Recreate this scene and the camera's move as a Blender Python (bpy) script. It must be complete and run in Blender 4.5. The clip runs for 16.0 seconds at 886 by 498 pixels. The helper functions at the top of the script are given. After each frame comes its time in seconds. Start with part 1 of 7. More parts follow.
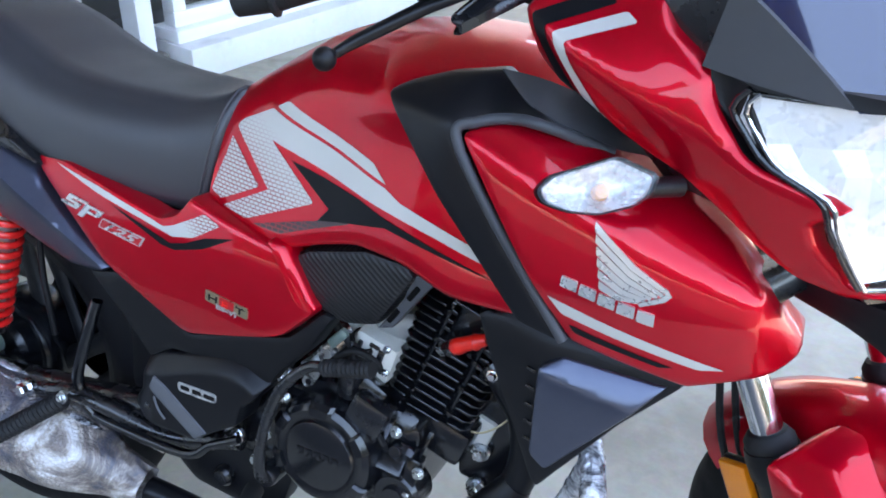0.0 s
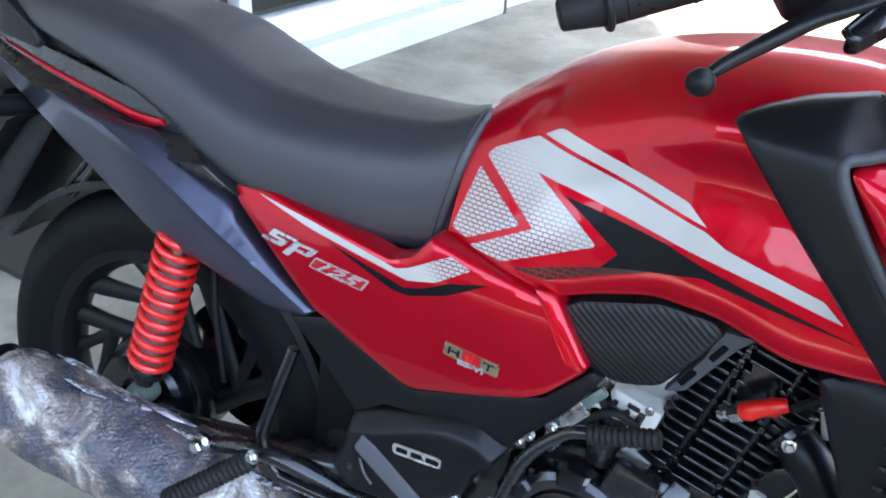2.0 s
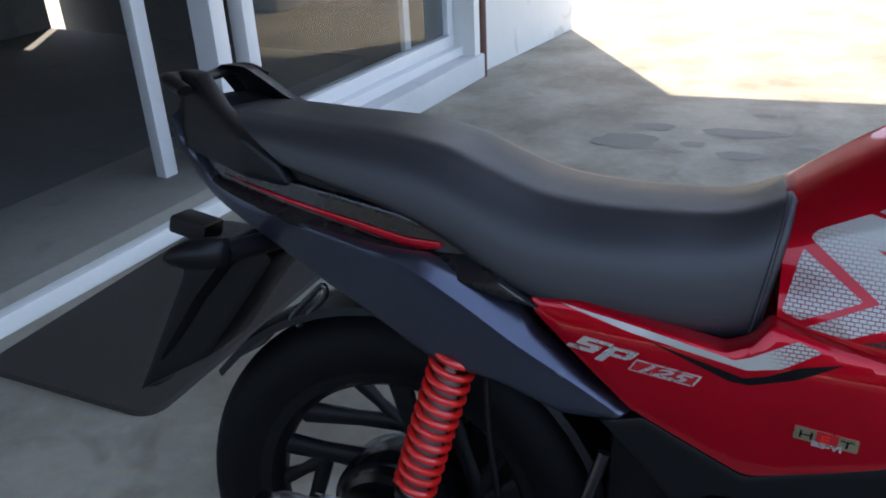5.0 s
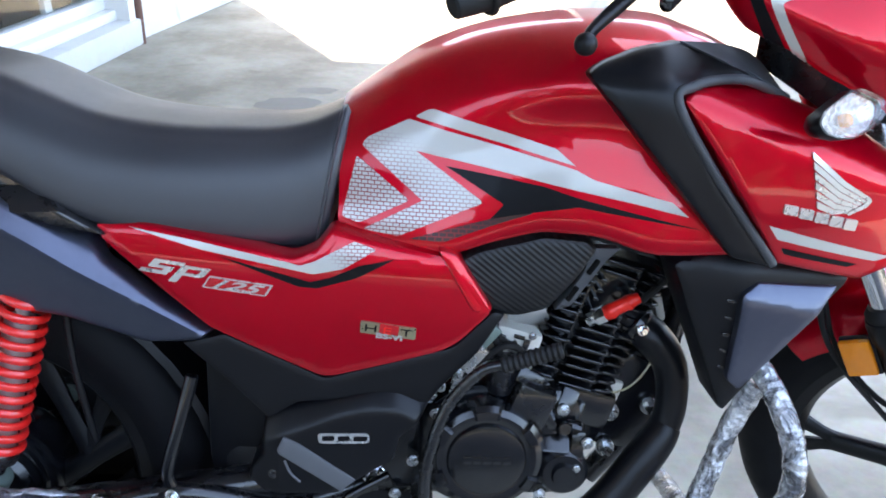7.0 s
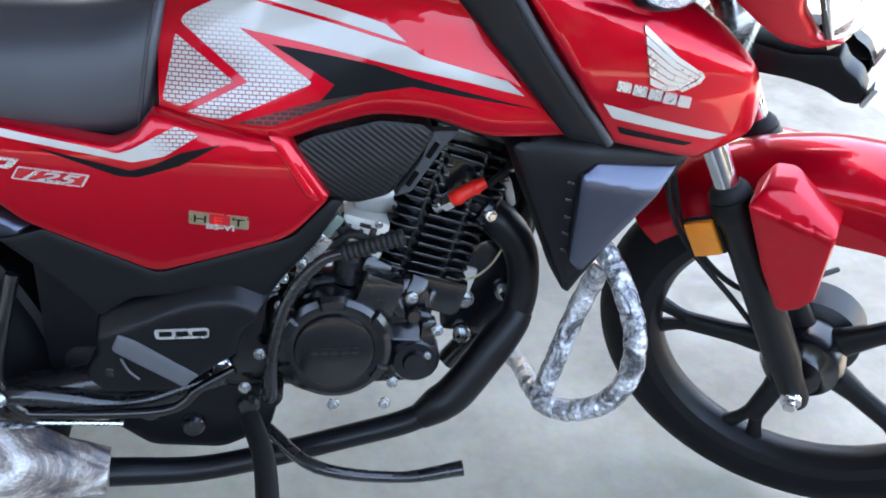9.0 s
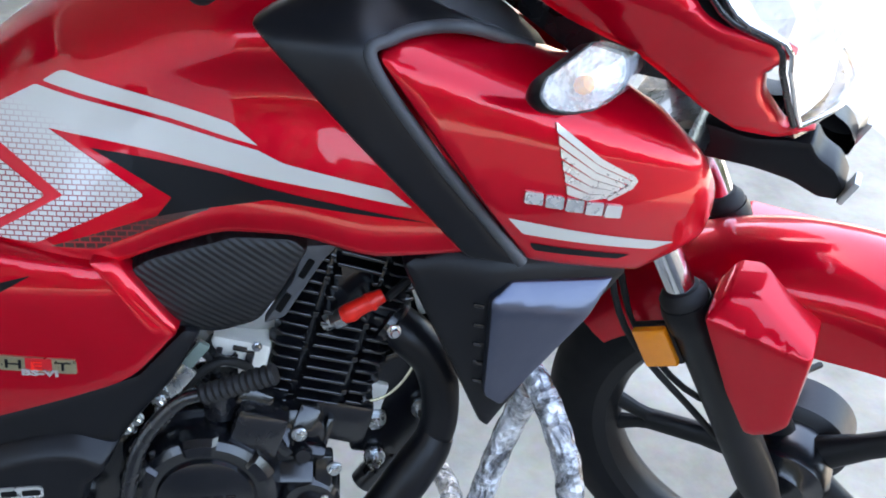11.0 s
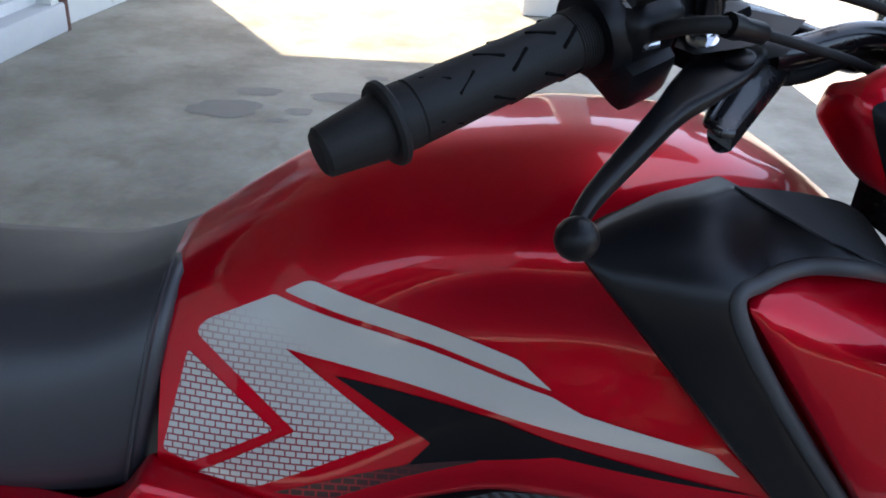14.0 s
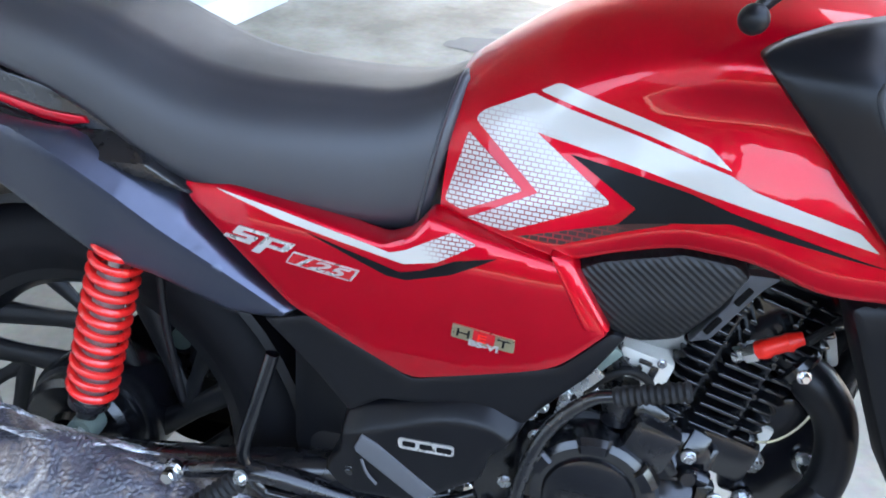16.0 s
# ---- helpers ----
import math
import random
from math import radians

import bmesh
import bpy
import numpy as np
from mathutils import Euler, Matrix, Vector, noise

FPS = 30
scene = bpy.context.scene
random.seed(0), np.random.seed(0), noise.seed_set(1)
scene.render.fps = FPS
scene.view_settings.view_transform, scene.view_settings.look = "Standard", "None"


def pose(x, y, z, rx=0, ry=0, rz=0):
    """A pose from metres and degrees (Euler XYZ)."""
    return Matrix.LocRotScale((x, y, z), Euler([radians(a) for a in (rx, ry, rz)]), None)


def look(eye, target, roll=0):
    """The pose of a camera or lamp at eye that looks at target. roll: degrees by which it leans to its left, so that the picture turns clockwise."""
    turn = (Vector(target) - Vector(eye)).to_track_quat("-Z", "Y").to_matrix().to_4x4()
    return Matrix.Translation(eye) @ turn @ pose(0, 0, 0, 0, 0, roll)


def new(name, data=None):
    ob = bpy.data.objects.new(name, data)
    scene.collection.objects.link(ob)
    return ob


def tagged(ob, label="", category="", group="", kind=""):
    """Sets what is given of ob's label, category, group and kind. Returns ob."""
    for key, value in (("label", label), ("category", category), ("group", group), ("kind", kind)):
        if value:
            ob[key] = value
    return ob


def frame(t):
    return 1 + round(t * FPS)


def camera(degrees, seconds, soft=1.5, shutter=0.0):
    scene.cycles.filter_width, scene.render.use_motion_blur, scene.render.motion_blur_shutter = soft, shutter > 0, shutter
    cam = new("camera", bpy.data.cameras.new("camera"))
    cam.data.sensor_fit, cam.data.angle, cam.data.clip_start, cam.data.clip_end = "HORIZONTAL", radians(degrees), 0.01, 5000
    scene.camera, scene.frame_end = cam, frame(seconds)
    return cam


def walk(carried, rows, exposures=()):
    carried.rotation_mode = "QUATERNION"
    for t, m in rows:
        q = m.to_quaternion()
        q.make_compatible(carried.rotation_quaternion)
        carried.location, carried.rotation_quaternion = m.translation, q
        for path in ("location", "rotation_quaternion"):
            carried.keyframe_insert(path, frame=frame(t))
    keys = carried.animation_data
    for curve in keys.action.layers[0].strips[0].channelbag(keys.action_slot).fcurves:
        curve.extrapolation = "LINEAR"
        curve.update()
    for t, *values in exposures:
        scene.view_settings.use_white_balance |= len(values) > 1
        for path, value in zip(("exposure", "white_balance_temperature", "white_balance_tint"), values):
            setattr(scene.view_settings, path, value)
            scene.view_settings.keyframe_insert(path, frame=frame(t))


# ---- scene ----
cam = camera(56.11, 16.0, soft=1.8)
ROWS = [
    (0, 1.03, -0.6002, 1.1472, 58.77, -1.8, 25.46),
    (0.5, 0.954, -0.6187, 1.1403, 59.27, -1.77, 25.79),
    (1, 0.8754, -0.6327, 1.1303, 59.65, -1.99, 25.53),
    (1.5, 0.8193, -0.6349, 1.1183, 59.67, -2.14, 25.2),
    (2, 0.7295, -0.6097, 1.1039, 59.7, -2.08, 25.74),
    (2.5, 0.6144, -0.5857, 1.0919, 58.78, -1.84, 25.84),
    (3, 0.5381, -0.5668, 1.0926, 58.48, -1.02, 27.16),
    (3.2, 0.5111, -0.5724, 1.0975, 58.73, -0.82, 27.5),
    (5.3, 0.3395, -0.7504, 1.1591, 64.01, 3.53, 15.26),
    (5.5, 0.3614, -0.7511, 1.1462, 63.89, 2.48, 12.36),
    (6, 0.4271, -0.7498, 1.1236, 63.64, -0.13, 6.37),
    (6.5, 0.4699, -0.7463, 1.1062, 63.12, -2.02, 1.29),
    (7, 0.5002, -0.7582, 1.0969, 62.15, -2.45, -1.6),
    (7.5, 0.5259, -0.7614, 1.0926, 61.1, -3.09, -3.11),
    (8, 0.5473, -0.7646, 1.0785, 59.4, -4.11, -4.92),
    (8.2, 0.5561, -0.7658, 1.0678, 58.53, -4.39, -5.58),
    (10.3, 0.6821, -0.6357, 1.0794, 54.08, -3.87, -7.98),
    (10.5, 0.6986, -0.6097, 1.0799, 54.58, -3.86, -8.21),
    (11, 0.7269, -0.5465, 1.0827, 55.45, -3.2, -7.35),
    (11.5, 0.7184, -0.488, 1.0872, 57.07, -2.85, -5.84),
    (12, 0.6923, -0.425, 1.1027, 59.43, -2.8, -5.91),
    (12.5, 0.6616, -0.375, 1.111, 60.13, -2.73, -6.64),
    (13, 0.6393, -0.3492, 1.1106, 60.59, -2.84, -6.8),
    (13.5, 0.611, -0.332, 1.1179, 60.71, -3.08, -6.4),
    (14, 0.5641, -0.3518, 1.0957, 60.47, -4.03, -3.09),
    (14.5, 0.5591, -0.3967, 1.0803, 59.09, -4.15, 2.29),
    (15, 0.5629, -0.4518, 1.0764, 58.41, -4.1, 5.54),
    (15.5, 0.5806, -0.5263, 1.0743, 58.03, -3.26, 8.88),
    (16, 0.5762, -0.603, 1.08, 57.55, -1.38, 13.25),
]
EXPOSURES = [(0, 3.66, 7600, 13), (1.0, 3.51, 7600, 13), (2.5, 3.99, 7900, 12), (3.2, 3.88, 7900, 12), (5.3, 2.32, 7500, 13), (5.7, 2.47, 7500, 13), (6.5, 3.25, 7700, 12), (7.5, 3.7, 7900, 12), (11, 3.68, 8000, 12), (12, 3.68, 7900, 12), (13, 3.07, 7700, 12), (13.5, 2.77, 7700, 12), (14.0, 2.57, 7700, 12), (14.5, 3.17, 7700, 12), (15.5, 3.67, 7900, 12), (16, 4.05, 7900, 12)]
walk(cam, [(t, pose(x, y, z, rx, ry, rz)) for t, x, y, z, rx, ry, rz in ROWS], exposures=EXPOSURES)

# ---- light ----
SUN_DIR = Vector((-0.23, 0.44, 0.86)).normalized()      # towards the sun
world = bpy.data.worlds.new("sky")
scene.world = world
world.use_nodes = True
wn = world.node_tree.nodes
sky = wn.new("ShaderNodeTexSky")
sky.sky_type, sky.sun_disc = "NISHITA", False
sky.sun_elevation = math.asin(SUN_DIR.z)
sky.sun_rotation = math.atan2(SUN_DIR.x, SUN_DIR.y)
sky.air_density, sky.dust_density = 1.0, 1.0
world.node_tree.links.new(sky.outputs[0], wn["Background"].inputs[0])
wn["Background"].inputs[1].default_value = 0.15
sun = new("sun", bpy.data.lights.new("sun", "SUN"))
sun.data.energy, sun.data.angle, sun.data.color = 2.1, radians(0.6), (1.0, 0.95, 0.86)
sun.matrix_world = look((0, 0, 20), Vector((0, 0, 20)) - SUN_DIR)


# ---- materials ----
def nodes_of(name):
    m = bpy.data.materials.new(name)
    m.use_nodes = True
    nt = m.node_tree
    return m, nt, nt.nodes["Principled BSDF"]


def node(nt, kind, **inputs):
    n = nt.nodes.new(kind)
    for k, v in inputs.items():
        n.inputs[k].default_value = v
    return n


def surface(name, a, b, rough=(0.4, 0.5), scale=20.0, metal=0.0, bump=0.1, bump_scale=300.0, coat=0.0, depth=0.0005,
            spec=0.5, coat_rough=0.03, stretch=(1, 1, 1), island=0.0):
    """Two tones mixed by a coarse noise, roughness by the same, fine relief by a second noise."""
    m, nt, p = nodes_of(name)
    L = nt.links.new
    co = nt.nodes.new("ShaderNodeTexCoord")
    mp = nt.nodes.new("ShaderNodeMapping")
    mp.inputs["Scale"].default_value = stretch
    L(co.outputs["Object"], mp.inputs[0])
    n1 = node(nt, "ShaderNodeTexNoise", Scale=scale, Detail=6.0, Roughness=0.62)
    n2 = node(nt, "ShaderNodeTexNoise", Scale=bump_scale, Detail=3.0)
    L(mp.outputs[0], n1.inputs["Vector"])
    L(mp.outputs[0], n2.inputs["Vector"])
    mix = nt.nodes.new("ShaderNodeMix")
    mix.data_type = "RGBA"
    mix.inputs["A"].default_value, mix.inputs["B"].default_value = (*a, 1), (*b, 1)
    L(n1.outputs["Fac"], mix.inputs["Factor"])
    L(mix.outputs["Result"], p.inputs["Base Color"])
    rr = node(nt, "ShaderNodeMapRange", **{"From Min": 0.3, "From Max": 0.7, "To Min": rough[0], "To Max": rough[1]})
    L(n1.outputs["Fac"], rr.inputs[0])
    L(rr.outputs[0], p.inputs["Roughness"])
    if bump:
        bp = node(nt, "ShaderNodeBump", Strength=bump, Distance=depth)
        L(n2.outputs["Fac"], bp.inputs["Height"])
        L(bp.outputs[0], p.inputs["Normal"])
    p.inputs["Metallic"].default_value = metal
    p.inputs["Coat Weight"].default_value = coat
    p.inputs["Coat Roughness"].default_value = coat_rough
    p.inputs["Specular IOR Level"].default_value = spec
    return m


RED = surface("candy_red_paint", (0.50, 0.0012, 0.012), (0.58, 0.0018, 0.016), (0.30, 0.37), 30, 0.60, 0.012, 900, 0.7, 0.0002, spec=0.05, coat_rough=0.04)
GREY = surface("grey_metallic_paint", (0.068, 0.076, 0.111), (0.086, 0.096, 0.135), (0.28, 0.36), 60, 0.8, 0.03, 1200, 0.35, 0.0002, coat_rough=0.12)
# bluish tint in the black plastics and vinyl stands in for reflected sky
BLACK = surface("black_plastic", (0.0035, 0.0037, 0.0050), (0.0060, 0.0062, 0.0078), (0.36, 0.48), 25, 0, 0.25, 900, 0.0, 0.0003, spec=0.26)
SATIN = surface("satin_black_trim", (0.0038, 0.0040, 0.0055), (0.0060, 0.0063, 0.0080), (0.30, 0.38), 30, 0, 0.15, 1500, 0.0, 0.0002, spec=0.28)
GLOSSB = surface("gloss_black_paint", (0.006, 0.006, 0.0075), (0.010, 0.010, 0.012), (0.22, 0.32), 40, 0.0, 0.05, 400, 0.5, 0.0003)
ENGINE = surface("black_engine_paint", (0.0035, 0.0037, 0.0050), (0.0060, 0.0063, 0.0080), (0.14, 0.26), 45, 0.0, 0.10, 500, 0.0, 0.0004, spec=0.7)
VINYL = surface("seat_vinyl", (0.0200, 0.0205, 0.0255), (0.0275, 0.0278, 0.0330), (0.36, 0.44), 12, 0, 0.35, 1400, 0.0, 0.0004, spec=0.7)
RUBBER = surface("rubber", (0.008, 0.008, 0.009), (0.014, 0.0135, 0.0135), (0.55, 0.7), 40, 0, 0.3, 600, 0.0, 0.0005, spec=0.28)
TYRE = surface("tyre_rubber", (0.004, 0.004, 0.0055), (0.008, 0.0078, 0.0088), (0.50, 0.7), 30, 0, 0.35, 500, 0.0, 0.0006, spec=0.12)
CHROME = surface("chrome", (0.62, 0.63, 0.65), (0.70, 0.70, 0.72), (0.08, 0.2), 60, 1.0, 0.03, 300)
ZINC = surface("zinc_bolt", (0.50, 0.53, 0.55), (0.66, 0.67, 0.66), (0.2, 0.34), 80, 1.0, 0.2, 900, 0.0, 0.0003)
ALU = surface("bare_aluminium", (0.48, 0.48, 0.47), (0.58, 0.57, 0.54), (0.35, 0.5), 80, 0.85, 0.3, 700, 0.0, 0.0004)
SPRING = surface("red_spring_paint", (0.74, 0.012, 0.012), (0.82, 0.020, 0.018), (0.25, 0.35), 30, 0, 0.05, 500, 0.6)
CAPRED = surface("red_rubber_cap", (0.80, 0.014, 0.008), (0.88, 0.022, 0.012), (0.30, 0.40), 30, 0, 0.1, 500)
SILVER = surface("silver_decal", (0.47, 0.447, 0.412), (0.52, 0.497, 0.462), (0.30, 0.38), 30, 0.15, 0.02, 900, 0.6)
EMBLEM = surface("silver_emblem", (0.60, 0.59, 0.57), (0.68, 0.67, 0.65), (0.24, 0.34), 60, 0.7, 0.04, 500)
DBLACK = surface("black_decal", (0.005, 0.005, 0.006), (0.008, 0.008, 0.0095), (0.3, 0.38), 30, 0, 0.02, 900, 0.04, spec=0.10)
DRED = surface("red_decal", (0.46, 0.006, 0.012), (0.52, 0.010, 0.016), (0.25, 0.3), 30, 0, 0.0, 900, 0.5)
GOLD = surface("gold_plate", (0.42, 0.36, 0.22), (0.50, 0.43, 0.27), (0.25, 0.35), 60, 0.8, 0.05, 700)
AMBER = surface("amber_reflector", (0.75, 0.20, 0.008), (0.85, 0.26, 0.01), (0.12, 0.2), 60, 0, 0.0, 900, 0.6)
BULB = surface("amber_bulb", (0.85, 0.30, 0.05), (0.95, 0.36, 0.07), (0.2, 0.3), 60, 0, 0.0, 900)
STONE = surface("gasket_cream", (0.60, 0.57, 0.50), (0.72, 0.69, 0.62), (0.4, 0.5), 60, 0, 0.1, 400)
TEAL = surface("grey_green_zinc", (0.16, 0.22, 0.20), (0.26, 0.32, 0.28), (0.35, 0.5), 80, 0.5, 0.2, 600)
GREYP = surface("rough_grey_plastic", (0.085, 0.088, 0.098), (0.11, 0.113, 0.124), (0.5, 0.6), 60, 0.2, 0.4, 900, 0.0, 0.0004)
GARNISH = surface("matt_grey_garnish", (0.036, 0.038, 0.043), (0.050, 0.052, 0.058), (0.5, 0.6), 60, 0.0, 0.3, 1200, 0.0, 0.0003)
# near-black that stands in for the shade inside grooves and slots
GROOVESHADE = surface("groove_shade", (0.0015, 0.0015, 0.0018), (0.003, 0.003, 0.0032), (0.7, 0.85), 40, 0, 0.0, 600, spec=0.08)
HUB = surface("black_cast_hub", (0.016, 0.0165, 0.019), (0.026, 0.027, 0.030), (0.4, 0.5), 50, 0.4, 0.3, 500)


def clear_plastic(name, colour=(1, 1, 1), rough=0.03, ior=1.45, bump=0.0, scale=200.0):
    m, nt, p = nodes_of(name)
    p.inputs["Base Color"].default_value = (*colour, 1)
    p.inputs["Transmission Weight"].default_value = 1.0
    p.inputs["Roughness"].default_value = rough
    p.inputs["IOR"].default_value = ior
    if bump:
        co = nt.nodes.new("ShaderNodeTexCoord")
        n = node(nt, "ShaderNodeTexWave", Scale=scale, Distortion=0.4)
        n.bands_direction = "Z"
        nt.links.new(co.outputs["Object"], n.inputs["Vector"])
        b = node(nt, "ShaderNodeBump", Strength=bump, Distance=0.002)
        nt.links.new(n.outputs["Fac"], b.inputs["Height"])
        nt.links.new(b.outputs[0], p.inputs["Normal"])
    return m




def clear_shell(name, bump=0.0, scale=120.0, gloss=0.06, least=0.045, through_=0.985):
    """Thin clear moulding: lets light through and shines by the angle."""
    m, nt, p = nodes_of(name)
    L = nt.links.new
    nt.nodes.remove(p)
    outn = nt.nodes["Material Output"]
    tr, gl, mx, lw = (nt.nodes.new("ShaderNode" + k) for k in ("BsdfTransparent", "BsdfGlossy", "MixShader", "LayerWeight"))
    tr.inputs[0].default_value = (through_, through_, through_, 1)
    gl.inputs["Roughness"].default_value = gloss
    if bump:
        co = nt.nodes.new("ShaderNodeTexCoord")
        w = node(nt, "ShaderNodeTexWave", Scale=scale, Distortion=0.6)
        L(co.outputs["Object"], w.inputs["Vector"])
        b = node(nt, "ShaderNodeBump", Strength=bump, Distance=0.002)
        L(w.outputs["Fac"], b.inputs["Height"])
        for n in (gl, lw):
            L(b.outputs[0], n.inputs["Normal"])
    pw, ma = nt.nodes.new("ShaderNodeMath"), nt.nodes.new("ShaderNodeMath")
    pw.operation, ma.operation = "POWER", "MULTIPLY_ADD"
    pw.inputs[1].default_value = 4.0
    ma.inputs[1].default_value, ma.inputs[2].default_value = 0.6, least
    L(lw.outputs["Facing"], pw.inputs[0])
    L(pw.outputs[0], ma.inputs[0])
    L(ma.outputs[0], mx.inputs[0])
    L(tr.outputs[0], mx.inputs[1])
    L(gl.outputs[0], mx.inputs[2])
    L(mx.outputs[0], outn.inputs["Surface"])
    return m


LENS = clear_shell("clear_lens")
RIBLENS = clear_shell("ribbed_clear_lens", 0.20, 110.0, 0.08, 0.10, 0.95)
WHITEREF = surface("bright_reflector", (0.92, 0.92, 0.92), (0.95, 0.95, 0.95), (0.22, 0.35), 90, 0.2, 0.15, 60, 0.0, 0.003)
DULLREF = surface("indicator_reflector", (0.62, 0.62, 0.62), (0.80, 0.80, 0.80), (0.2, 0.35), 120, 0.5, 0.3, 90, 0.0, 0.002)
GLASS = clear_plastic("window_glass", (0.80, 0.84, 0.84), 0.0, 1.5)
# blue in the smoked plastic stands in for reflected sky
SMOKE = surface("smoked_visor", (0.010, 0.013, 0.040), (0.014, 0.018, 0.055), (0.05, 0.09), 20, 0, 0.0, 500, 1.0, spec=0.9, coat_rough=0.01)


def halftone(name, paint, under, fade_from, fade_to, size=0.0042, lean=0.0):
    """A printed decal whose ink breaks up into rows of short bars towards one end."""
    m, nt, p = nodes_of(name)
    L = nt.links.new
    co = nt.nodes.new("ShaderNodeTexCoord")
    sep = nt.nodes.new("ShaderNodeSeparateXYZ")
    com = nt.nodes.new("ShaderNodeCombineXYZ")
    L(co.outputs["Object"], sep.inputs[0])
    L(sep.outputs["X"], com.inputs["X"])
    L(sep.outputs["Z"], com.inputs["Y"])
    br = node(nt, "ShaderNodeTexBrick", Scale=1.0)
    br.inputs["Brick Width"].default_value = size * 1.7
    br.inputs["Row Height"].default_value = size
    br.inputs["Mortar Size"].default_value = size * 0.14
    br.inputs["Mortar Smooth"].default_value = 0.15
    L(com.outputs[0], br.inputs["Vector"])
    ramp = node(nt, "ShaderNodeMapRange", **{"From Min": fade_from, "From Max": fade_to, "To Min": 0.0, "To Max": 1.0})
    slope = nt.nodes.new("ShaderNodeMath")
    slope.operation = "MULTIPLY_ADD"
    slope.inputs[1].default_value = lean
    L(sep.outputs["X"], slope.inputs[0])
    L(sep.outputs["Z"], slope.inputs[2])
    L(slope.outputs[0], ramp.inputs[0])
    mul = nt.nodes.new("ShaderNodeMath")
    mul.operation = "MULTIPLY"
    L(br.outputs["Fac"], mul.inputs[0])
    L(ramp.outputs[0], mul.inputs[1])
    mix = nt.nodes.new("ShaderNodeMix")
    mix.data_type = "RGBA"
    mix.inputs["A"].default_value, mix.inputs["B"].default_value = (*paint, 1), (*under, 1)
    L(mul.outputs[0], mix.inputs["Factor"])
    L(mix.outputs["Result"], p.inputs["Base Color"])
    p.inputs["Roughness"].default_value = 0.28
    p.inputs["Metallic"].default_value = 0.1
    p.inputs["Coat Weight"].default_value = 0.6
    return m


HT_SILVER = halftone("halftone_silver_decal", (0.49, 0.467, 0.432), (0.26, 0.03, 0.04), 1.015, 0.955, 0.0042, 0.45)
HT_SIDE = halftone("halftone_side_stripe", (0.49, 0.467, 0.432), (0.26, 0.03, 0.04), 1.075, 1.105, 0.004, 1.0)
HT_BLACK = halftone("halftone_black_decal", (0.035, 0.005, 0.007), (0.30, 0.004, 0.012), 1.04, 0.98, 0.005, 0.55)


def ribbed_plastic(name, pitch=0.0056):
    """Matt black plastic moulded with fine slanting ribs."""
    m, nt, p = nodes_of(name)
    L = nt.links.new
    co = nt.nodes.new("ShaderNodeTexCoord")
    mp = nt.nodes.new("ShaderNodeMapping")
    mp.inputs["Rotation"].default_value = (0, radians(52), 0)
    L(co.outputs["Object"], mp.inputs[0])
    w = node(nt, "ShaderNodeTexWave", Scale=2 * math.pi / (20 * pitch), Distortion=0.0)
    w.bands_direction = "X"
    n = node(nt, "ShaderNodeTexNoise", Scale=900.0, Detail=3.0)
    L(mp.outputs[0], w.inputs["Vector"])
    L(co.outputs["Object"], n.inputs["Vector"])
    b1 = node(nt, "ShaderNodeBump", Strength=0.8, Distance=0.0006)
    b2 = node(nt, "ShaderNodeBump", Strength=0.2, Distance=0.0003)
    L(w.outputs["Fac"], b1.inputs["Height"])
    L(n.outputs["Fac"], b2.inputs["Height"])
    L(b1.outputs[0], b2.inputs["Normal"])
    L(b2.outputs[0], p.inputs["Normal"])
    p.inputs["Base Color"].default_value = (0.009, 0.0092, 0.0105, 1)
    p.inputs["Roughness"].default_value = 0.42
    p.inputs["Specular IOR Level"].default_value = 0.4
    return m


RIBBED = ribbed_plastic("ribbed_black_plastic")


def wrap_film():
    """Crinkled clear packing film over metal: milky patches, glints, torn folds."""
    m, nt, p = nodes_of("crinkled_packing_film")
    L = nt.links.new
    co = nt.nodes.new("ShaderNodeTexCoord")
    n1 = node(nt, "ShaderNodeTexNoise", Scale=26.0, Detail=8.0, Roughness=0.7, Distortion=1.2)
    n2 = node(nt, "ShaderNodeTexVoronoi", Scale=120.0)
    n2.feature = "F1"
    n3 = node(nt, "ShaderNodeTexNoise", Scale=70.0, Detail=5.0, Distortion=2.5)
    for n in (n1, n2, n3):
        L(co.outputs["Object"], n.inputs["Vector"])
    cr = nt.nodes.new("ShaderNodeValToRGB")
    cr.color_ramp.elements[0].position, cr.color_ramp.elements[0].color = 0.40, (0.085, 0.088, 0.10, 1)
    cr.color_ramp.elements[1].position, cr.color_ramp.elements[1].color = 0.60, (0.82, 0.83, 0.86, 1)
    L(n1.outputs["Fac"], cr.inputs[0])
    L(cr.outputs[0], p.inputs["Base Color"])
    add = nt.nodes.new("ShaderNodeMath")
    add.operation = "ADD"
    L(n2.outputs["Distance"], add.inputs[0])
    L(n3.outputs["Fac"], add.inputs[1])
    bp = node(nt, "ShaderNodeBump", Strength=0.9, Distance=0.004)
    L(add.outputs[0], bp.inputs["Height"])
    L(bp.outputs[0], p.inputs["Normal"])
    p.inputs["Metallic"].default_value = 0.5
    p.inputs["Roughness"].default_value = 0.16
    p.inputs["Coat Weight"].default_value = 0.8
    return m


FILM = wrap_film()


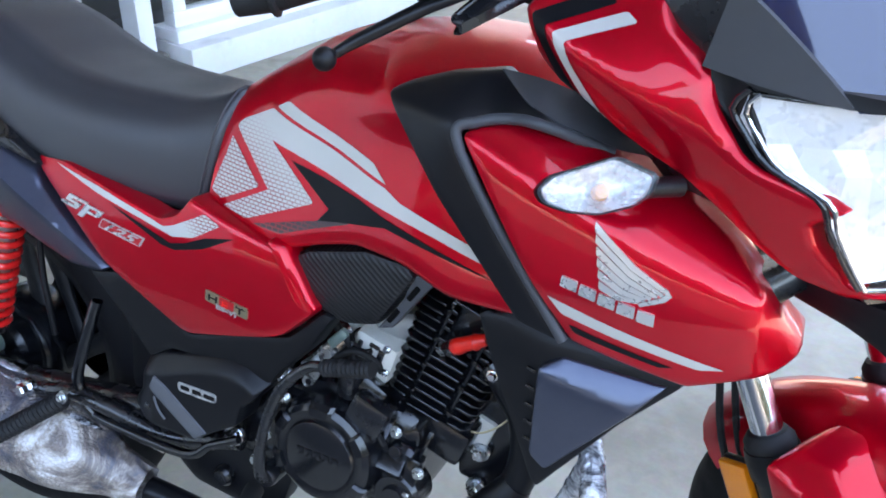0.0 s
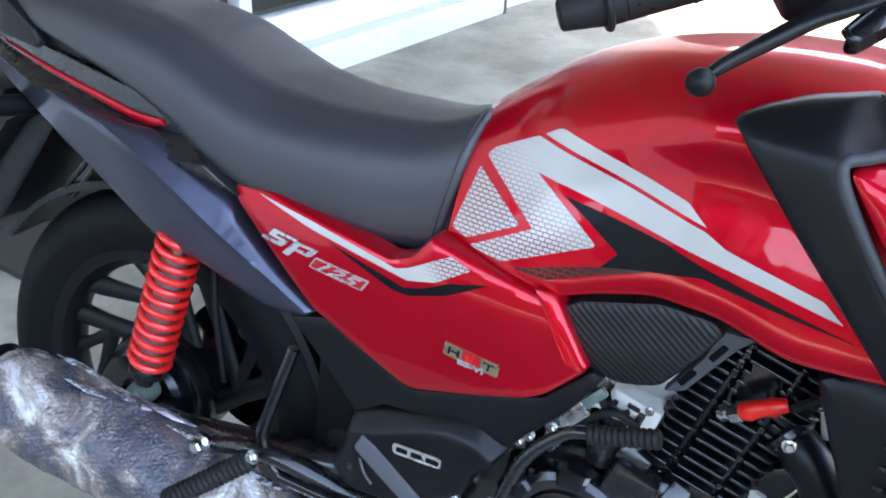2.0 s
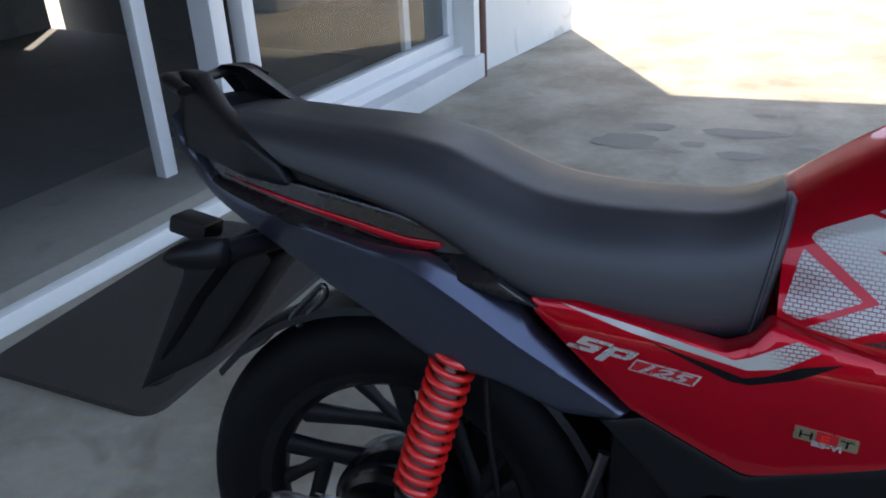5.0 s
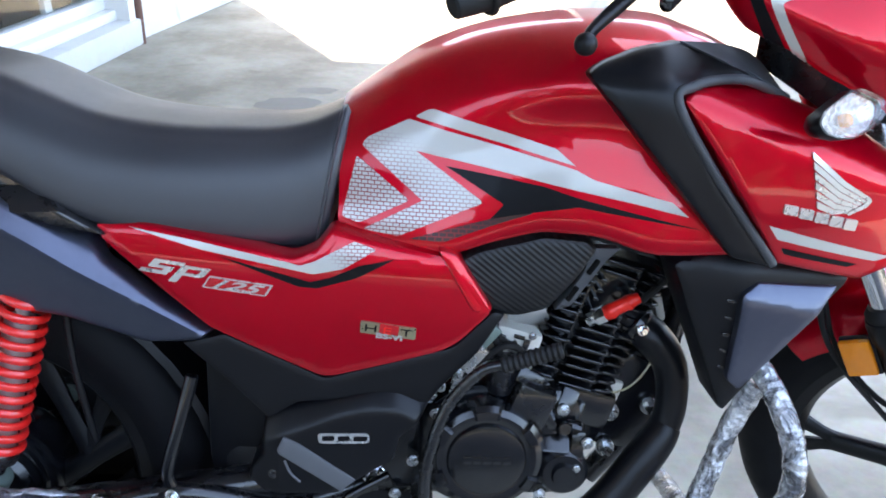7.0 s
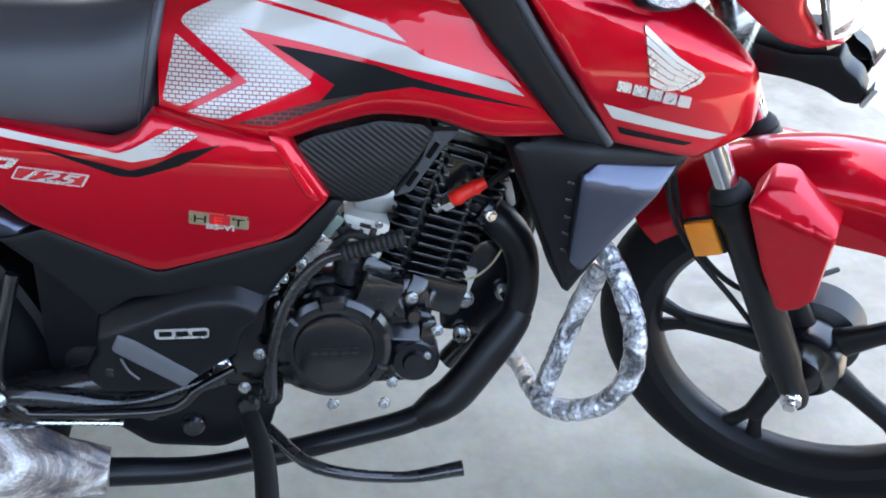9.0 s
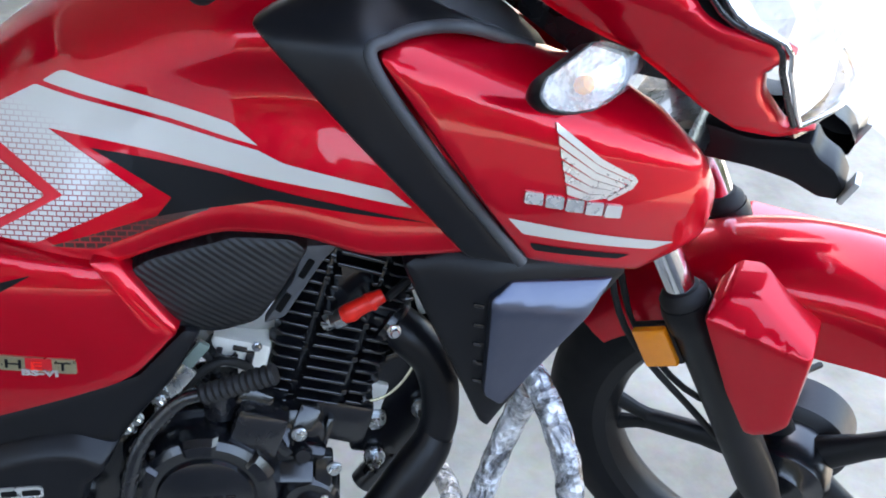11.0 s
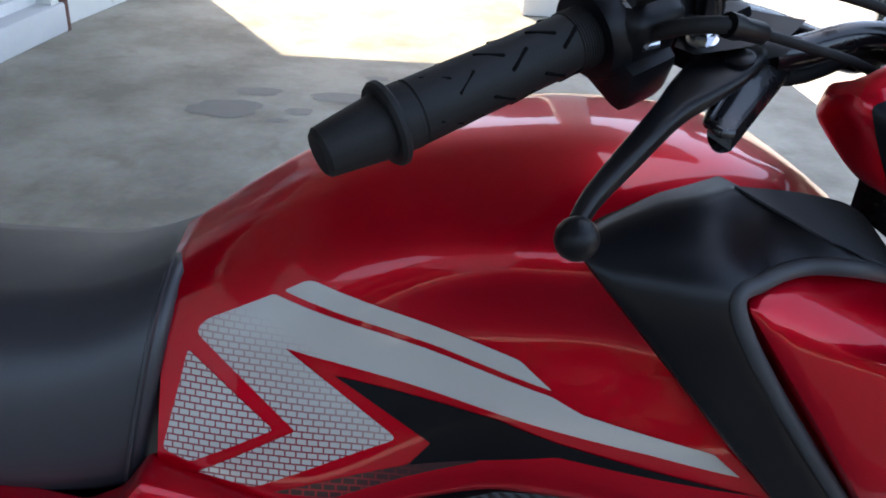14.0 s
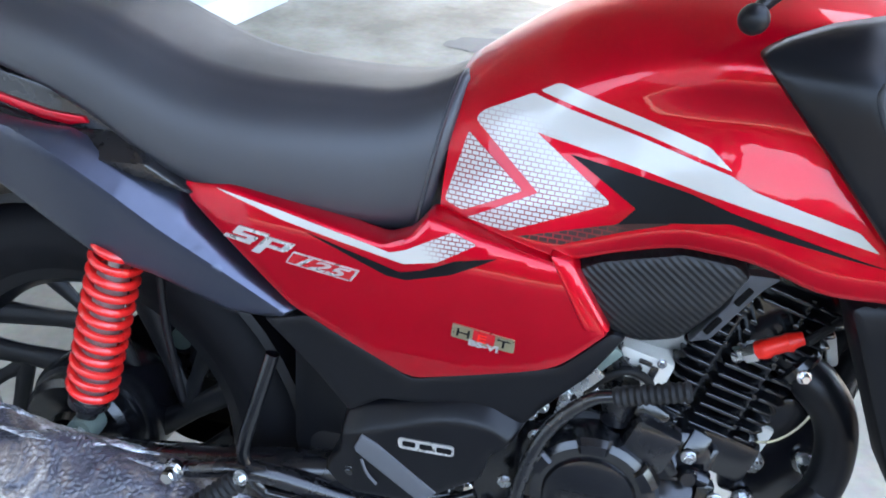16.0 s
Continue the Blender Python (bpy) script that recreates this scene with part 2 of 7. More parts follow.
def bubble_wrap():
    """Clear bubble film over dark metal: greyish, with milky and brownish patches."""
    m, nt, p = nodes_of("bubble_film")
    L = nt.links.new
    co = nt.nodes.new("ShaderNodeTexCoord")
    n1 = node(nt, "ShaderNodeTexNoise", Scale=10.0, Detail=9.0, Roughness=0.72, Distortion=1.0)
    n2 = node(nt, "ShaderNodeTexNoise", Scale=160.0, Detail=4.0, Roughness=0.7)
    for n in (n1, n2):
        L(co.outputs["Object"], n.inputs["Vector"])
    cr = nt.nodes.new("ShaderNodeValToRGB")
    el = cr.color_ramp.elements
    el[0].position, el[0].color = 0.36, (0.026, 0.027, 0.038, 1)
    el[1].position, el[1].color = 0.63, (0.66, 0.64, 0.64, 1)
    for pos, col in ((0.43, (0.075, 0.073, 0.092, 1)), (0.49, (0.15, 0.115, 0.100, 1)), (0.55, (0.34, 0.29, 0.25, 1))):
        e = el.new(pos)
        e.color = col
    L(n1.outputs["Fac"], cr.inputs[0])
    L(cr.outputs[0], p.inputs["Base Color"])
    bp = node(nt, "ShaderNodeBump", Strength=0.9, Distance=0.0025)
    L(n2.outputs["Fac"], bp.inputs["Height"])
    L(bp.outputs[0], p.inputs["Normal"])
    p.inputs["Roughness"].default_value = 0.28
    p.inputs["Specular IOR Level"].default_value = 0.7
    p.inputs["Coat Weight"].default_value = 0.45
    p.inputs["Coat Roughness"].default_value = 0.12
    return m


WRAP = bubble_wrap()


# ---- mesh helpers ----
def finish(name, verts, faces, material, parent=None, label="", smooth=True, sharp=40.0):
    me = bpy.data.meshes.new(name)
    me.from_pydata([tuple(v) for v in verts], [], faces)
    me.update()
    if smooth:
        me.polygons.foreach_set("use_smooth", [True] * len(me.polygons))
        me.set_sharp_from_angle(angle=radians(sharp))
    me.materials.append(material)
    ob = new(name, me)
    if parent is not None:
        ob.parent = parent
    if label:
        ob["label"] = label
    return ob


def part(name, bm, material, parent, label="", smooth=True, sharp=40.0):
    """Link a bmesh as one mesh object under a thing or a part."""
    bmesh.ops.recalc_face_normals(bm, faces=bm.faces)
    me = bpy.data.meshes.new(name)
    bm.to_mesh(me)
    bm.free()
    if smooth:
        me.polygons.foreach_set("use_smooth", [True] * len(me.polygons))
        me.set_sharp_from_angle(angle=radians(sharp))
    me.materials.append(material)
    ob = new(name, me)
    if parent is not None:
        ob.parent = parent
    if label:
        ob["label"] = label
    return ob


def spline(pts, n=8, closed=False):
    """Catmull-Rom points through the given ones."""
    p = [np.array(q, float) for q in pts]
    k = len(p)
    out = []
    for i in range(k if closed else k - 1):
        a, b = p[i], p[(i + 1) % k]
        z = p[i - 1] if (closed or i) else 2 * a - b
        c = p[(i + 2) % k] if (closed or i + 2 < k) else 2 * b - a
        for j in range(n):
            t = j / n
            out.append(0.5 * (2 * a + (b - z) * t + (2 * z - 5 * a + 4 * b - c) * t * t + (3 * a - z - 3 * b + c) * t ** 3))
    if not closed:
        out.append(p[-1])
    return out


def curve(*pairs):
    """A smooth function through (x, value) pairs, level beyond the ends."""
    xs, ys = np.array([q[0] for q in pairs], float), np.array([q[1] for q in pairs], float)
    m = np.gradient(ys, xs) if len(xs) > 2 else np.full(2, (ys[1] - ys[0]) / (xs[1] - xs[0]))
    for i in range(1, len(xs) - 1):
        if (ys[i] - ys[i - 1]) * (ys[i + 1] - ys[i]) <= 0:
            m[i] = 0

    def f(x):
        x = np.clip(np.asarray(x, float), xs[0], xs[-1])
        i = np.clip(np.searchsorted(xs, x) - 1, 0, len(xs) - 2)
        h = xs[i + 1] - xs[i]
        s = (x - xs[i]) / h
        return ((2 * s ** 3 - 3 * s ** 2 + 1) * ys[i] + (s ** 3 - 2 * s ** 2 + s) * h * m[i]
                + (-2 * s ** 3 + 3 * s ** 2) * ys[i + 1] + (s ** 3 - s ** 2) * h * m[i + 1])
    return f


def loft(name, rings, material, parent, label="", caps=True, sharp=40.0, closed=True):
    """Bridge rings of equal count into one skin."""
    n = len(rings[0])
    verts = [tuple(v) for r in rings for v in r]
    faces = []
    for i in range(len(rings) - 1):
        for j in range(n if closed else n - 1):
            k = (j + 1) % n
            faces.append((i * n + j, i * n + k, (i + 1) * n + k, (i + 1) * n + j))
    if caps and closed:
        faces.append(tuple(range(n - 1, -1, -1)))
        faces.append(tuple(range((len(rings) - 1) * n, len(rings) * n)))
    bm = bmesh.new()
    vs = [bm.verts.new(v) for v in verts]
    for f in faces:
        bm.faces.new([vs[i] for i in f])
    return part(name, bm, material, parent, label, sharp=sharp)


def sweep(pts, radius, n=12, flat=1.0, up=(0, 0, 1)):
    """Rings along a path; radius a number or one per point; flat squashes along the up side."""
    pts = [Vector(p) for p in pts]
    rad = radius if hasattr(radius, "__len__") else [radius] * len(pts)
    if len(rad) != len(pts):
        rad = np.interp(np.linspace(0, 1, len(pts)), np.linspace(0, 1, len(rad)), rad)
    rings = []
    side = None
    for i, p in enumerate(pts):
        d = (pts[min(i + 1, len(pts) - 1)] - pts[max(i - 1, 0)]).normalized()
        if side is None:
            side = d.cross(Vector(up))
            if side.length < 1e-3:
                side = d.cross(Vector((1, 0, 0)))
        side = (side - d * side.dot(d)).normalized()
        v = side.cross(d)
        rings.append([p + (side * math.cos(a) + v * math.sin(a) * flat) * rad[i] for a in (2 * math.pi * k / n for k in range(n))])
    return rings


def tube(name, pts, radius, material, parent, label="", n=12, steps=6, flat=1.0, straight=False):
    q = pts if straight else spline(pts, steps)
    return loft(name, sweep(q, radius, n, flat), material, parent, label)


def basis(axis):
    z = Vector(axis).normalized()
    return z.to_track_quat("Z", "Y").to_matrix().to_4x4()


def lathe(name, profile, origin, axis, material, parent, label="", n=32, sharp=35.0, ring_shaped=False):
    """Turn (radius, along) pairs about an axis."""
    m = Matrix.Translation(origin) @ basis(axis)
    rings = []
    for r, a in profile:
        rings.append([m @ Vector((max(r, 1e-5) * math.cos(t), max(r, 1e-5) * math.sin(t), a)) for t in (2 * math.pi * k / n for k in range(n))])
    if ring_shaped:
        rings.append(rings[0])
    return loft(name, rings, material, parent, label, caps=not ring_shaped, sharp=sharp)


def block(name, size, m, material, parent, label="", bevel=0.004, taper=None, segments=2):
    """A bevelled box; taper scales the +z end in x and y."""
    bm = bmesh.new()
    bmesh.ops.create_cube(bm, size=1.0)
    for v in bm.verts:
        k = taper if (taper and v.co.z > 0) else (1, 1)
        v.co = Vector((v.co.x * size[0] * k[0], v.co.y * size[1] * k[1], v.co.z * size[2]))
    if bevel:
        bmesh.ops.bevel(bm, geom=bm.edges[:], offset=bevel, segments=segments, profile=0.6, affect="EDGES")
    bm.transform(m)
    return part(name, bm, material, parent, label)


def bolt(origin, axis, parent, r=0.006, h=0.006, material=None, name="bolt"):
    """A flanged hexagon head."""
    m = Matrix.Translation(origin) @ basis(axis)
    rings = []
    for rad, a, k in ((1.45, -0.3, 24), (1.45, 0.12, 24), (1.35, 0.2, 24), (1.0, 0.22, 6), (1.0, 0.85, 6), (0.8, 1.0, 6), (0.3, 1.0, 24)):
        ring = []
        for i in range(24):
            t = 2 * math.pi * i / 24
            rr = rad * r
            if k == 6:
                rr *= math.cos(math.pi / 6) / math.cos((t % (math.pi / 3)) - math.pi / 6)
            ring.append(m @ Vector((rr * math.cos(t), rr * math.sin(t), a * h)))
        rings.append(ring)
    return loft(name, rings, material or ZINC, parent, sharp=30)


def fillet(pts, r=0.006, k=4):
    """Round the corners of a closed outline; a third number on a point is its own radius."""
    out = []
    n = len(pts)
    for i in range(n):
        p, a, b = (np.array(pts[j][:2], float) for j in (i, i - 1, (i + 1) % n))
        rad = pts[i][2] if len(pts[i]) > 2 else r
        u, v = a - p, b - p
        lu, lv = np.linalg.norm(u), np.linalg.norm(v)
        d = min(rad, 0.45 * lu, 0.45 * lv)
        s, e = p + u / lu * d, p + v / lv * d
        for j in range(k + 1):
            t = j / k
            out.append((1 - t) ** 2 * s + 2 * t * (1 - t) * p + t * t * e)
    return out


def inside(px, poly):
    x, y = px[:, 0][:, None], px[:, 1][:, None]
    a, b = poly, np.roll(poly, -1, 0)
    cond = (a[:, 1] > y) != (b[:, 1] > y)
    xi = a[:, 0] + (y - a[:, 1]) * (b[:, 0] - a[:, 0]) / np.where(b[:, 1] == a[:, 1], 1e-12, b[:, 1] - a[:, 1])
    return (np.sum(cond & (x < xi), 1) % 2) == 1


def edge_distance(px, poly):
    a, b = poly, np.roll(poly, -1, 0)
    d = b - a
    t = np.clip(((px[:, None] - a) * d).sum(2) / np.maximum((d * d).sum(1), 1e-12), 0, 1)
    return np.sqrt(((px[:, None] - a - t[..., None] * d) ** 2).sum(2)).min(1)


def tessellate(outline, h, offsets=(), lines=()):
    """Triangles over a closed outline in two dimensions; lines are creases that the triangles keep to."""
    from mathutils.geometry import delaunay_2d_cdt
    poly = []
    n = len(outline)
    for i in range(n):
        a, b = outline[i], outline[(i + 1) % n]
        k = max(1, int(np.linalg.norm(b - a) / h))
        poly += [a + (b - a) * j / k for j in range(k)]
    poly = np.array(poly)
    area = 0.5 * np.sum(poly[:, 0] * np.roll(poly[:, 1], -1) - np.roll(poly[:, 0], -1) * poly[:, 1])
    if area < 0:
        poly = poly[::-1]
    lo, hi = poly.min(0), poly.max(0)
    gx, gy = np.meshgrid(np.arange(lo[0], hi[0], h), np.arange(lo[1], hi[1], h * 0.87))
    gx = gx + (np.arange(gx.shape[0]) % 2)[:, None] * h * 0.5
    pts = np.stack([gx.ravel(), gy.ravel()], 1)
    extra = []
    t = np.roll(poly, -1, 0) - np.roll(poly, 1, 0)
    t /= np.maximum(np.linalg.norm(t, axis=1)[:, None], 1e-9)
    nrm = np.stack([-t[:, 1], t[:, 0]], 1)
    for o in offsets:
        q = poly + nrm * o
        q = q[inside(q, poly)]
        extra.append(q[edge_distance(q, poly) > o * 0.9])
    if len(pts):
        pts = pts[inside(pts, poly)]
    far = max([h * 0.5, *[o + h * 0.4 for o in offsets]])
    if len(pts):
        pts = pts[edge_distance(pts, poly) > far]
    marks, edges = [], []
    for line in lines:
        q = []
        for a, b in zip(line[:-1], line[1:]):
            a, b = np.array(a, float), np.array(b, float)
            k = max(1, int(np.linalg.norm(b - a) / (h * 0.6)))
            q += [a + (b - a) * j / k for j in range(k)]
        q = np.array(q + [np.array(line[-1], float)])
        q = q[inside(q, poly)]
        q = q[edge_distance(q, poly) > 0.0008]
        first = len(poly) + sum(len(m) for m in marks)
        edges += [(first + i, first + i + 1) for i in range(len(q) - 1) if np.linalg.norm(q[i + 1] - q[i]) < h]
        marks.append(q)
    if marks:
        cloud = np.concatenate(marks)

        def clear(p):
            return p[np.sqrt(((p[:, None] - cloud) ** 2).sum(2)).min(1) > h * 0.35] if len(p) and len(cloud) else p
        extra, pts = [clear(e) for e in extra], clear(pts)
    allp = np.concatenate([poly, *marks, *extra, pts])
    out = delaunay_2d_cdt([Vector(q) for q in allp], edges, [list(range(len(poly)))], 1, 1e-7)
    v = np.array([(q.x, q.y) for q in out[0]])
    return v, [list(f) for f in out[2]], poly


def sheet(name, outline, width, material, parent, label="", r=0.006, edge=0.006, depth=0.02, h=0.008, sign=-1, sharp=35.0, lines=()):
    """A moulded panel: an outline in x and z, set out from the middle plane by width(x, z), with a rounded rim turned in."""
    v, faces, poly = tessellate(fillet(outline, r), h, (edge * 0.35, edge), lines)
    d = edge_distance(v, poly)
    k = 1 - np.clip(d / edge, 0, 1)
    w = width(v[:, 0], v[:, 1]) - edge * (1 - np.sqrt(np.maximum(0, 1 - k ** 2)))
    verts = [(x, sign * y, z) for (x, z), y in zip(v, w)]
    if sign > 0:
        faces = [f[::-1] for f in faces]
    count = {}
    for f in faces:
        for i in range(len(f)):
            count[(f[i], f[(i + 1) % len(f)])] = 1
    rim = [e for e in count if (e[1], e[0]) not in count]
    back = {}
    for a, b in rim:
        for q in (a, b):
            if q not in back:
                back[q] = len(verts)
                x, y, z = verts[q]
                verts.append((x, y - sign * depth, z))
        faces.append([b, a, back[a], back[b]])
    return finish(name, verts, faces, material, parent, label, sharp=sharp)


def crease_line(f, x0, x1, n=14):
    """A crease line z = f(x)."""
    return [(x, float(f(np.array(x)))) for x in np.linspace(x0, x1, n)]


def surface_tree(obs):
    """A search tree over the sides of some parts, in the motorcycle's own frame."""
    from mathutils.bvhtree import BVHTree
    verts, polys = [], []
    for o in obs:
        k = len(verts)
        m = o.matrix_basis
        verts += [m @ v.co for v in o.data.vertices]
        polys += [[k + i for i in p.vertices] for p in o.data.polygons]
    return BVHTree.FromPolygons(verts, polys)


def decal(name, outline, tree, material, parent, label="", r=0.003, lift=0.0007, h=0.007, thick=0.0, origin=None, way=(0, 1, 0), plane=None):
    """A sticker or raised badge laid on a surface, looked at from the side."""
    v, faces, poly = tessellate(fillet(outline, r), h)
    verts, kept = [], []
    d = Vector(way)
    for x, z in v:
        hit = tree.ray_cast(Vector((x, -0.6, z)) if plane is None else plane @ Vector((x, z, 0)), d)
        if hit[0] is None:
            near = tree.find_nearest(Vector((x, -0.17, z)))
            hit = near
        p, nrm = hit[0], hit[1]
        if nrm.dot(d) > 0:
            nrm = -nrm
        verts.append(p + nrm * (lift + thick))
        kept.append(nrm)
    count = {}
    for f in faces:
        for i in range(len(f)):
            count[(f[i], f[(i + 1) % len(f)])] = 1
    if thick:
        back = {}
        for a, b in [e for e in count if (e[1], e[0]) not in count]:
            for q in (a, b):
                if q not in back:
                    back[q] = len(verts)
                    verts.append(verts[q] - kept[q] * (thick + lift))
            faces.append([b, a, back[a], back[b]])
    return finish(name, verts, faces, material, parent, label, sharp=30)


def const(w):
    return lambda x, z: np.full_like(x, w)


# ---- the place: a covered forecourt beside a shop front ----
FZ = -0.015


def concrete(name, a, b, stain, grit_mix=0.30, patch_scale=1.1, low=0.35, high=0.65):
    """Worn concrete: broad patches, fine grit, darker stains, hairline scratches."""
    m, nt, p = nodes_of(name)
    L = nt.links.new
    co = nt.nodes.new("ShaderNodeTexCoord")
    n1 = node(nt, "ShaderNodeTexNoise", Scale=patch_scale, Detail=8.0, Roughness=0.65)
    n2 = node(nt, "ShaderNodeTexNoise", Scale=34.0, Detail=6.0, Roughness=0.7)
    n3 = node(nt, "ShaderNodeTexNoise", Scale=4.3, Detail=5.0, Distortion=0.6)
    for n in (n1, n2, n3):
        L(co.outputs["Object"], n.inputs["Vector"])
    base = nt.nodes.new("ShaderNodeMix")
    base.data_type = "RGBA"
    base.inputs["A"].default_value, base.inputs["B"].default_value = (*a, 1), (*b, 1)
    r1 = node(nt, "ShaderNodeMapRange", **{"From Min": low, "From Max": high})
    L(n1.outputs["Fac"], r1.inputs[0])
    L(r1.outputs[0], base.inputs["Factor"])
    grit = nt.nodes.new("ShaderNodeMix")
    grit.data_type, grit.blend_type = "RGBA", "MULTIPLY"
    grit.inputs["Factor"].default_value = grit_mix
    L(base.outputs["Result"], grit.inputs["A"])
    L(n2.outputs["Color"], grit.inputs["B"])
    bright = nt.nodes.new("ShaderNodeMix")
    bright.data_type = "RGBA"
    bright.inputs["B"].default_value = (*stain, 1)
    r3 = node(nt, "ShaderNodeMapRange", **{"From Min": 0.60, "From Max": 0.70, "To Max": 0.55})
    L(n3.outputs["Fac"], r3.inputs[0])
    L(grit.outputs["Result"], bright.inputs["A"])
    L(r3.outputs[0], bright.inputs["Factor"])
    L(bright.outputs["Result"], p.inputs["Base Color"])
    bp = node(nt, "ShaderNodeBump", Strength=0.35, Distance=0.002)
    L(n2.outputs["Fac"], bp.inputs["Height"])
    L(bp.outputs[0], p.inputs["Normal"])
    p.inputs["Roughness"].default_value = 0.8
    return m


FLOOR = concrete("worn_concrete_floor", (0.240, 0.212, 0.165), (0.41, 0.374, 0.305), (0.175, 0.152, 0.117), 0.34, 2.4, 0.36, 0.62)
EARTH = concrete("pale_dusty_earth", (0.40, 0.365, 0.315), (0.50, 0.465, 0.405), (0.30, 0.27, 0.23), 0.4, 1.6)
WHITEW = concrete("scuffed_white_wall", (0.78, 0.77, 0.74), (0.85, 0.84, 0.82), (0.52, 0.49, 0.45), 0.08)
STEPM = concrete("pale_step_concrete", (0.60, 0.60, 0.60), (0.70, 0.70, 0.70), (0.42, 0.41, 0.39), 0.15)
# plaster this dark imitates the shade of the unlit shop
DARKROOM = concrete("shade_dark_plaster", (0.10, 0.10, 0.10), (0.14, 0.14, 0.135), (0.06, 0.06, 0.06))
STAIN = concrete("damp_stain", (0.205, 0.188, 0.162), (0.275, 0.255, 0.225), (0.17, 0.155, 0.135))
DIRTY = concrete("dirty_step_concrete", (0.22, 0.205, 0.18), (0.30, 0.28, 0.25), (0.15, 0.135, 0.115))
UPPER = concrete("darkened_upper_wall", (0.26, 0.25, 0.24), (0.32, 0.31, 0.295), (0.20, 0.19, 0.18))
MATM = surface("brown_door_mat", (0.020, 0.017, 0.014), (0.060, 0.052, 0.044), (0.8, 0.95), 30, 0, 0.9, 260, 0.0, 0.003)
WALU = surface("white_powder_coated_frame", (0.70, 0.71, 0.73), (0.78, 0.79, 0.80), (0.3, 0.42), 8, 0.1, 0.05, 200)
PIPE = surface("rusty_brown_pipe", (0.10, 0.045, 0.035), (0.17, 0.08, 0.06), (0.5, 0.7), 20, 0, 0.3, 200)
CEIL = surface("dark_soffit", (0.13, 0.125, 0.12), (0.17, 0.165, 0.155), (0.7, 0.85), 3, 0, 0.2, 60, 0.0, 0.002)


def setting(name, size, m, material, label, bevel=0.0, category=""):
    ob = block(name, size, Matrix.Identity(4), material, None, label, bevel)
    ob.matrix_world = m
    return tagged(ob, label, category or name.split("_")[0], kind="structure")


# ground reaching the horizon, floor slab above it
gr = finish("ground", [(-400, -400, -0.10), (400, -400, -0.10), (400, 400, -0.10), (-400, 400, -0.10)], [(0, 1, 2, 3)], EARTH, None, smooth=False)
tagged(gr, "pale sandy earth beyond the slab", "ground", kind="structure")
slab = setting("floor", (8.85, 11.0, 0.10), pose(-1.975, 4.65, FZ - 0.05), FLOOR, "worn grey concrete forecourt floor with damp stains", 0.01)


def blot(cx, cy, rx, ry, seed):
    """An irregular damp patch on the floor."""
    pts = []
    for k in range(40):
        a = 2 * math.pi * k / 40
        w = 1 + 0.35 * noise.noise(Vector((math.cos(a) * 1.3 + seed, math.sin(a) * 1.3, seed * 2.1))) + 0.12 * noise.noise(Vector((math.cos(a) * 5, math.sin(a) * 5 + seed, 1.0)))
        pts.append((cx + rx * w * math.cos(a), cy + ry * w * math.sin(a), FZ + 0.002))
    ob = finish("floor_stain", pts, [tuple(range(40))], STAIN, slab, smooth=False)
    ob.matrix_parent_inverse = slab.matrix_world.inverted()
    return ob


for s in ((0.0, 2.60, 0.125, 0.10, 1), (0.09, 2.80, 0.09, 0.05, 2), (0.46, 2.77, 0.17, 0.055, 3), (0.45, 2.50, 0.09, 0.045, 4), (0.27, 2.60, 0.05, 0.035, 5), (0.55, 3.02, 0.05, 0.03, 6), (0.20, 2.50, 0.035, 0.02, 7), (0.70, 2.62, 0.05, 0.02, 8)):
    blot(*s)

# unseen dark ground, added behind the camera to darken reflections in the paint
DARKGROUND = concrete("dark_reflected_ground", (0.045, 0.044, 0.042), (0.060, 0.058, 0.055), (0.035, 0.034, 0.033))
rd = setting("road", (60.0, 9.0, 0.08), pose(0, -5.4, FZ - 0.055), DARKGROUND, "unseen dark ground behind the camera, added to darken reflections")

W = pose(-1.60, 0, FZ, 0, 0, -10.5)      # the shop front's frame: y along it, x towards the motorcycle
setting("step_1", (0.55, 4.35, 0.10), W @ pose(-0.285, -0.32, 0.05), DIRTY, "pale concrete doorstep along the shop front", 0.012, "step")
setting("trim_1", (0.05, 4.35, 0.06), W @ pose(0.014, -0.32, 0.03), WHITEW, "scuffed white edge of the doorstep", 0.01, "kerb")
setting("wall_plinth", (0.28, 1.70, 0.13), W @ pose(-0.035, 2.72, 0.065), STEPM, "concrete plinth under the shop window", 0.012, "plinth")
setting("window_sill", (0.16, 1.66, 0.05), W @ pose(-0.06, 2.71, 0.155), WALU, "white metal sill of the shop window", 0.008, "sill")
# window: frame members, a pane and a sliding stile
win = tagged(new("window_1"), "white framed shop window reflecting the yard", "window", kind="structure")
win.matrix_world = W
for nm, sz, m in (("frame_bottom", (0.07, 1.56, 0.06), pose(-0.06, 2.69, 0.21)), ("frame_top", (0.07, 1.56, 0.06), pose(-0.06, 2.69, 2.15)), ("frame_side", (0.07, 0.06, 1.88), pose(-0.06, 3.44, 1.18)),
                  ("frame_side", (0.07, 0.06, 1.88), pose(-0.06, 1.94, 1.18)), ("stile", (0.03, 0.055, 1.88), pose(-0.085, 3.08, 1.18))):
    block(nm, sz, m, WALU, win, bevel=0.006)
pane = block("pane", (0.006, 1.44, 1.88), pose(-0.06, 2.69, 1.18), GLASS, win, "clear reflecting glass", bevel=0.0)
pane.visible_shadow = False
